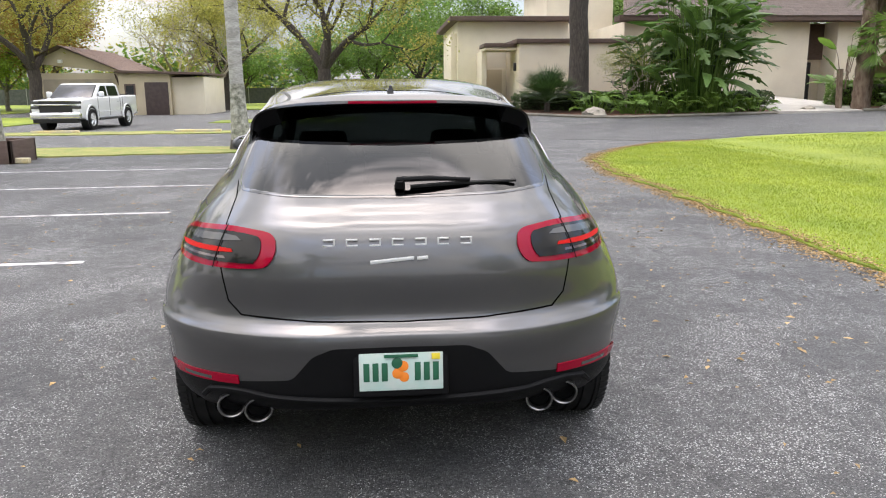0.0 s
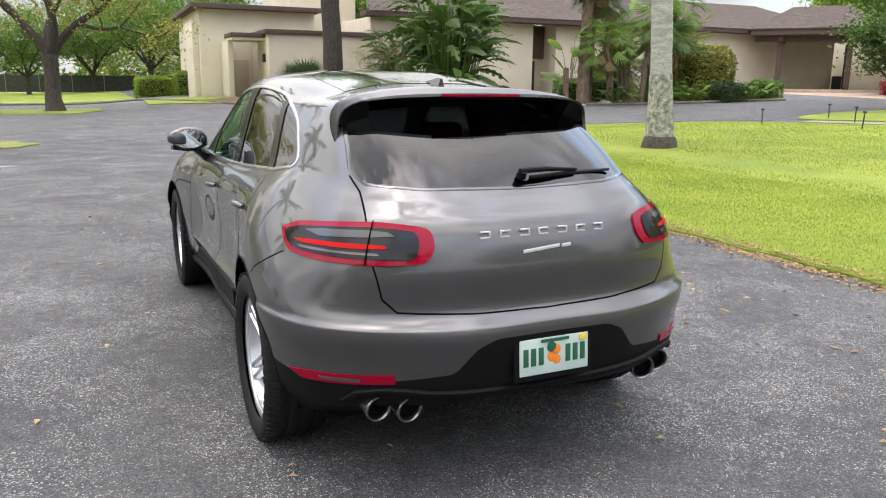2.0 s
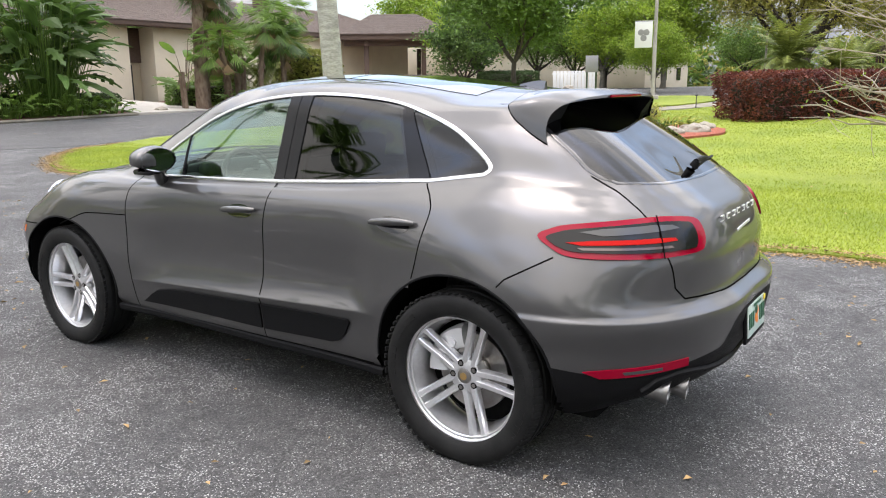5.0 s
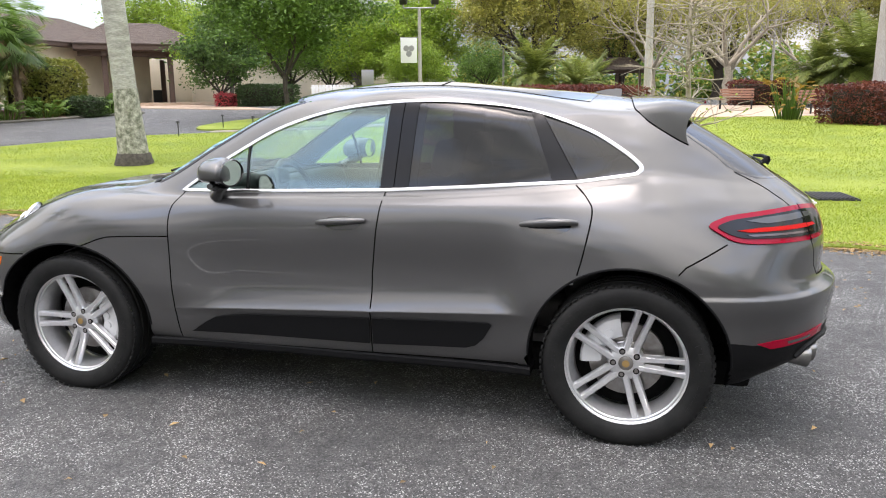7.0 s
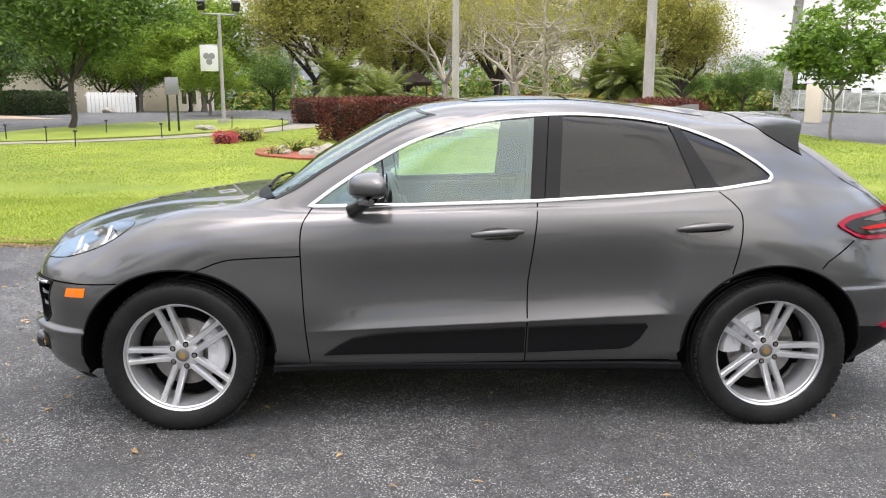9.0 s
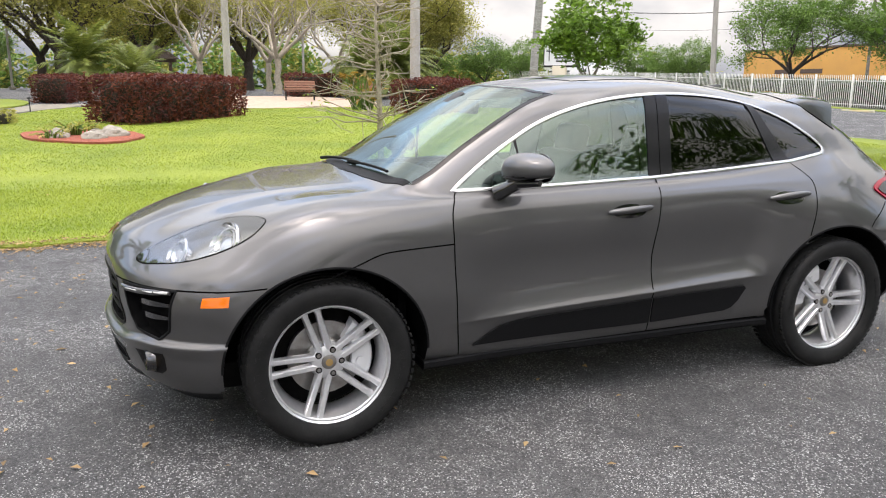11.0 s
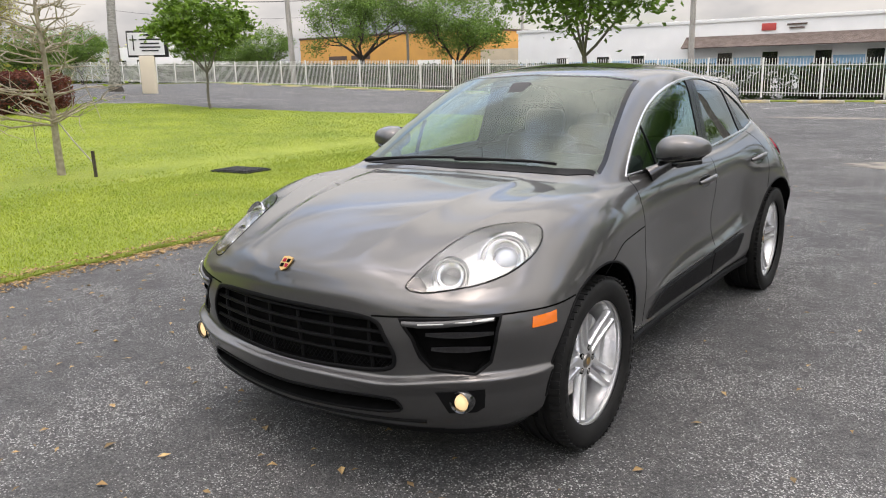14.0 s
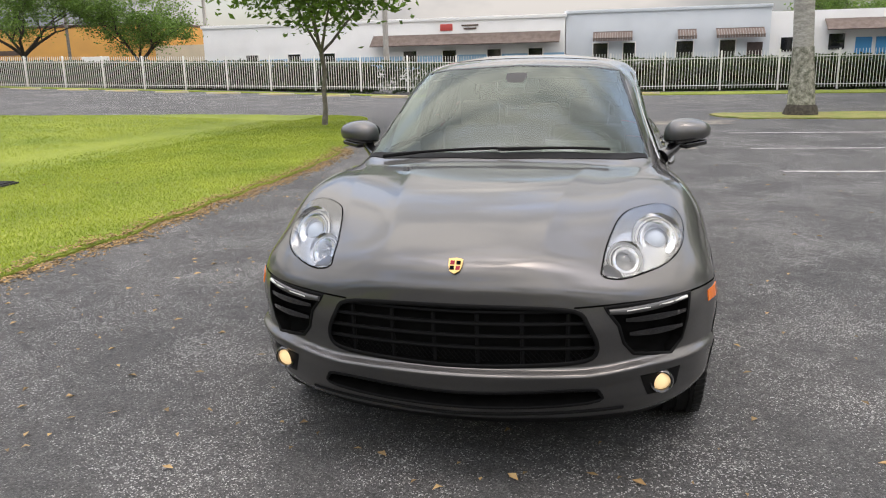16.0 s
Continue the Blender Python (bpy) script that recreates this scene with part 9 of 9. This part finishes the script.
part("cross", box((.05, .02, .75), (.66, .165, 2.55)), M_BLACK, sb)
part("cross_arm", box((.34, .02, .05), (.66, .165, 2.70)), M_BLACK, sb)
for k, (w, z) in enumerate(((.55, 2.93), (1.0, 2.72), (.9, 2.52), (1.0, 2.34), (.8, 2.17))):
    part("text_bar", box((w, .02, .07 if k else .1), (-.12, .165, z)), M_IRON, sb)


def bench(x, y, turn, label):
    t = empty("bench", pose(x, y, rise(x, y) + .02, 0, 0, turn), label, "bench")
    for k in range(4):
        part("seat_slat", box((1.5, .10, .03), (0, -.18 + k * .12, .44), (0, 0, 0), .008), M_WOODBENCH, t)
    for k in range(4):
        part("back_slat", box((1.5, .03, .09), (0, .24 + k * .03, .54 + k * .115), (-14, 0, 0), .008), M_WOODBENCH, t)
    for s in (-.68, .68):
        part("leg", box((.06, .05, .45), (s, -.2, .22), (0, 0, 0), .01), M_IRON, t)
        part("leg", box((.06, .05, .95), (s, .27, .46), (-10, 0, 0), .01), M_IRON, t)
        part("armrest", box((.06, .55, .04), (s, .02, .64), (0, 0, 0), .01), M_IRON, t)


bench(34.2, -4.9, -98, "red-brown slatted bench on paving")
bench(30.6, -7.2, -150, "dark metal bench seen from its back")
# red flower bed with stones
flat_sheet("planting_bed", ragged([tuple(q) for q in smooth_line([(14.9, 3.0), (15.9, 4.6), (17.6, 5.0), (18.3, 4.0), (17.7, 2.7), (16.2, 2.2)], 4, True)], .05), .075, M_REDMULCH, .8, "red mulch bed with stones in the lawn", "planting bed")
rock_bm = bmesh.new()
bmesh.ops.create_icosphere(rock_bm, subdivisions=3, radius=1)
for v in rock_bm.verts:
    v.co *= 1 + .35 * noise.noise(v.co * 1.3) + .12 * noise.noise(v.co * 4)
    v.co.z *= .6
rock_me = mesh_of("rock", rock_bm)
rock_me.materials.append(M_ROCK)
for x, y, s in ((15.8, 3.3, .26), (16.4, 2.9, .32), (16.9, 3.3, .22), (17.5, 3.0, .25), (16.2, 4.1, .24), (17.3, 4.2, .2), (26.4, 8.8, .28), (9.3, 28.6, .55), (22.0, 27.6, .3), (19.0, 28.6, .28), (44.5, 20, .4), (27.1, 9.4, .22)):
    o = new("rock", rock_me)
    o.matrix_basis = pose(x, y, rise(x, y) + .08, 0, 0, rng.uniform(0, 360)) @ Matrix.Scale(s, 4)
    tagged(o, "rough pale garden stone", "rock", "garden stones")
small = clump_plant("foliage_plant", 8, 22, .5, .28, .05, .4, "small grey-green plants among the stones", M_LEAF_OLIVE)
stand(small, 16.9, 3.8, 0, 1, False)
stand(small, 17.8, 3.6, 100, .8)
stand(small, 16.0, 4.2, 200, .8)
# planter box round a palm at the lot's edge
pb = empty("planter", pose(-8.6, 12.9, 0), "brown timber planter round a palm trunk", "planter")
for a in range(4):
    part("side", box((1.2, .08, .5), (0, -.56, .25), (0, 0, 0), .01), M_BROWN, pb).matrix_basis = pose(0, 0, 0, 0, 0, 90 * a)
part("soil", box((1.05, 1.05, .36), (0, 0, .2)), M_MULCH, pb)


# ---- other vehicles ----
def simple_wheel(r, w):
    t = lathe([(r * .62, w * .5), (r * .9, w * .52), (r, w * .38), (r, -w * .38), (r * .9, -w * .5), (r * .62, -w * .5)], 28, "x")
    rim = lathe([(r * .50, w * .30), (r * .55, w * .40), (r * .62, w * .48), (r * .64, w * .30)], 28, "x")
    for k in range(5):
        q = 2 * math.pi * k / 5
        add_tube(rim, [(w * .42, 0, 0), (w * .38, -r * .55 * math.sin(q), r * .55 * math.cos(q))], [r * .13, r * .08], 6)
    add_tube(rim, [(w * .1, 0, 0), (w * .46, 0, 0)], r * .15, 12)
    add_tube(t, [(w * .05, 0, 0), (w * .10, 0, 0)], r * .63, 24)
    a, b = mesh_of("tyre", t), mesh_of("rim", rim)
    a.materials.append(M_RUBBER)
    b.materials.append(M_ALLOY)
    return a, b


M_TRUCKGLASS = mat("dark_vehicle_glass", (0.012, 0.013, 0.014), 0.06, spec=0.5)
M_TRUCK = mat("white_truck_paint", (0.72, 0.73, 0.74), 0.3, coat=1.0, color2=(0.70, 0.71, 0.72), scale=3)
truck = empty("pickup_truck", pose(-12.7, 29.75, 0, 0, 0, 176), "white crew-cab pickup truck parked by the garage", "truck")


def extrude_side(profile, half, bevel=.05, taper=None):
    """A body part from a side outline (along, height), widened both ways and softened."""
    bm = bmesh.new()
    f = bm.faces.new([bm.verts.new((-half, y, z)) for y, z in profile])
    ex = bmesh.ops.extrude_face_region(bm, geom=[f])
    for v in ex["geom"]:
        if isinstance(v, bmesh.types.BMVert):
            v.co.x = half
    if taper:
        for v in bm.verts:
            v.co.x *= taper(v.co.z)
    if bevel:
        bmesh.ops.bevel(bm, geom=bm.edges[:], offset=bevel, segments=3, affect="EDGES", profile=.6)
    return bm


def cab_half(z):
    return 1 - .20 * max(0, z - 1.27)


part("body", extrude_side([(2.78, .52), (2.88, .80), (2.88, 1.06), (2.80, 1.17), (2.62, 1.22), (1.9, 1.28), (1.45, 1.31), (-1.22, 1.31), (-1.30, 1.36), (-2.86, 1.38), (-2.92, 1.2), (-2.90, .60), (-2.4, .46), (2.4, .44)], .98, .06), M_TRUCK, truck)
part("bonnet_dome", extrude_side([(2.66, 1.19), (1.50, 1.28), (1.50, 1.335), (2.50, 1.262)], .52, .02), M_TRUCK, truck)
part("cab", extrude_side([(1.52, 1.26), (.74, 1.80), (.45, 1.885), (-.85, 1.895), (-1.12, 1.83), (-1.26, 1.26)], .94, .06, cab_half), M_TRUCK, truck)
part("windscreen", extrude_side([(1.555, 1.305), (.80, 1.825), (.72, 1.80), (1.47, 1.28)], .86, .01, cab_half), M_TRUCKGLASS, truck)
part("roof_marker", box((.30, .08, .05), (0, -.3, 1.90), (0, 0, 0), .02), M_BLACK, truck)
for s in (-1, 1):
    for lower, upper in (((1.16, .16), (.60, .16)), ((.04, -.98), (.04, -.90))):
        bm = bmesh.new()
        bm.faces.new([bm.verts.new((s * (.948 * cab_half(z)), y, z)) for y, z in ((lower[0], 1.36), (lower[1], 1.36), (upper[1], 1.775), (upper[0], 1.775))])
        part("side_window", bm, M_TRUCKGLASS, truck)
    for y in (1.24, .10, -1.02, -1.27):
        part("panel_gap", box((.012, .016, .78 if y > -1.1 else .9), (s * .981, y, .92)), M_GAP, truck)
    part("headlight", box((.40, .22, .12), (s * .78, 2.80, 1.12), (0, 0, -s * 14), .03), M_LAMPGREY, truck, "dark headlight lens")
    part("headlight", box((.36, .20, .12), (s * .80, 2.83, .93), (0, 0, -s * 14), .03), M_LAMPGREY, truck, "dark lower headlight lens")
    part("fog_light", lathe([(0, .02), (.07, .015), (.085, 0)], 16), M_BLACK, truck).matrix_basis = pose(s * .74, 3.02, .63, -90, 0, 0)
    for y in (.30, -.82):
        part("door_handle", box((.03, .18, .05), (s * .99, y, 1.12), (0, 0, 0), .012), M_TRUCK, truck)
    part("side_moulding", box((.02, 2.2, .05), (s * .985, .1, .72), (0, 0, 0), .008), M_TRUCK, truck)
    part("door_mirror", box((.22, .13, .24), (s * 1.08, 1.08, 1.42), (0, 0, 0), .06, 3), M_TRUCK, truck)
    part("tail_light", box((.06, .12, .42), (s * .93, -2.88, 1.05), (0, 0, 0), .02), M_RED, truck)
    for y in (1.88, -1.78):
        rim_line = [(s * .985, y + .53 * math.cos(a), .47 + .53 * math.sin(a)) for a in np.linspace(-.1, math.pi + .1, 20)]
        arch = part("wheel_arch", tube(rim_line, .035, 8), M_TRUCK, truck, "white flared wheel arch")
        part("arch_liner", lathe([(0, s * .955), (.49, s * .985), (.50, s * .95), (.50, s * .70)], 30, "x"), M_BLACK, arch, "black wheel housing").matrix_basis = pose(0, y, .47)
    part("step", tube([(s * .98, 1.2, .42), (s * .98, -1.1, .42)], .045, 8), M_BLACK, truck)
gl = part("grille", box((1.30, .10, .52), (0, 2.86, .94), (0, 0, 0), .04), M_BLACK, truck, "black grille with chrome bars")
for z, w, h in ((.715, 1.50, .045), (1.03, 1.66, .05), (1.185, 1.30, .035)):
    part("grille_bar", box((w, .06, h), (0, 2.915, z), (0, 0, 0), .012), M_CHROME, gl)
part("front_bumper", box((1.98, .28, .27), (0, 2.90, .60), (0, 0, 0), .08, 3), M_CHROME, truck, "chrome front bumper")
part("valance", box((1.8, .20, .20), (0, 2.88, .42), (0, 0, 0), .04), M_BLACK, truck)
part("bed_floor", box((1.6, 1.5, .06), (0, -2.05, 1.375)), M_BLACK, truck)
part("rear_bumper", box((1.9, .2, .2), (0, -2.96, .62), (0, 0, 0), .04), M_CHROME, truck)
tw = simple_wheel(.43, .28)
for y in (1.88, -1.78):
    for s in (-1, 1):
        w = new("wheel")
        w.parent, w.matrix_basis = truck, pose(s * .875, y, .43, 0, 0, 0 if s > 0 else 180)
        for me in tw:
            o = new(me.name, me)
            o.parent = w


def far_car(x, y, turn, material, label):
    c = empty("car", pose(x, y, rise(x, y), 0, 0, turn), label, "car")
    part("body", extrude_side([(2.2, .35), (2.28, .62), (1.9, .82), (.95, .92), (-1.5, .98), (-2.1, .95), (-2.25, .6), (-2.15, .32)], .88, .07), material, c)
    part("cabin", extrude_side([(1.15, .88), (.35, 1.36), (-.75, 1.40), (-1.75, .94)], .74, .06, lambda z: 1 - .22 * max(0, z - .9)), M_NIGHTGLASS, c)
    part("roof", extrude_side([(.28, 1.36), (-.3, 1.42), (-.85, 1.38), (-.3, 1.37)], .62, .02), material, c)
    me2 = simple_wheel(.33, .22)
    for yy in (1.4, -1.4):
        for s in (-1, 1):
            w = new("wheel")
            w.parent, w.matrix_basis = c, pose(s * .80, yy, .33, 0, 0, 0 if s > 0 else 180)
            for me in me2:
                o = new(me.name, me)
                o.parent = w
    return c


far_car(41.5, -11.0, 60, M_GLOSSBLACK, "black car parked beyond the seating area")
for x, y in ((-1.2, -44), (-5.0, -44), (17.5, -45)):
    far_car(x, y, 8, M_TRUCK, "white car parked behind the fence")
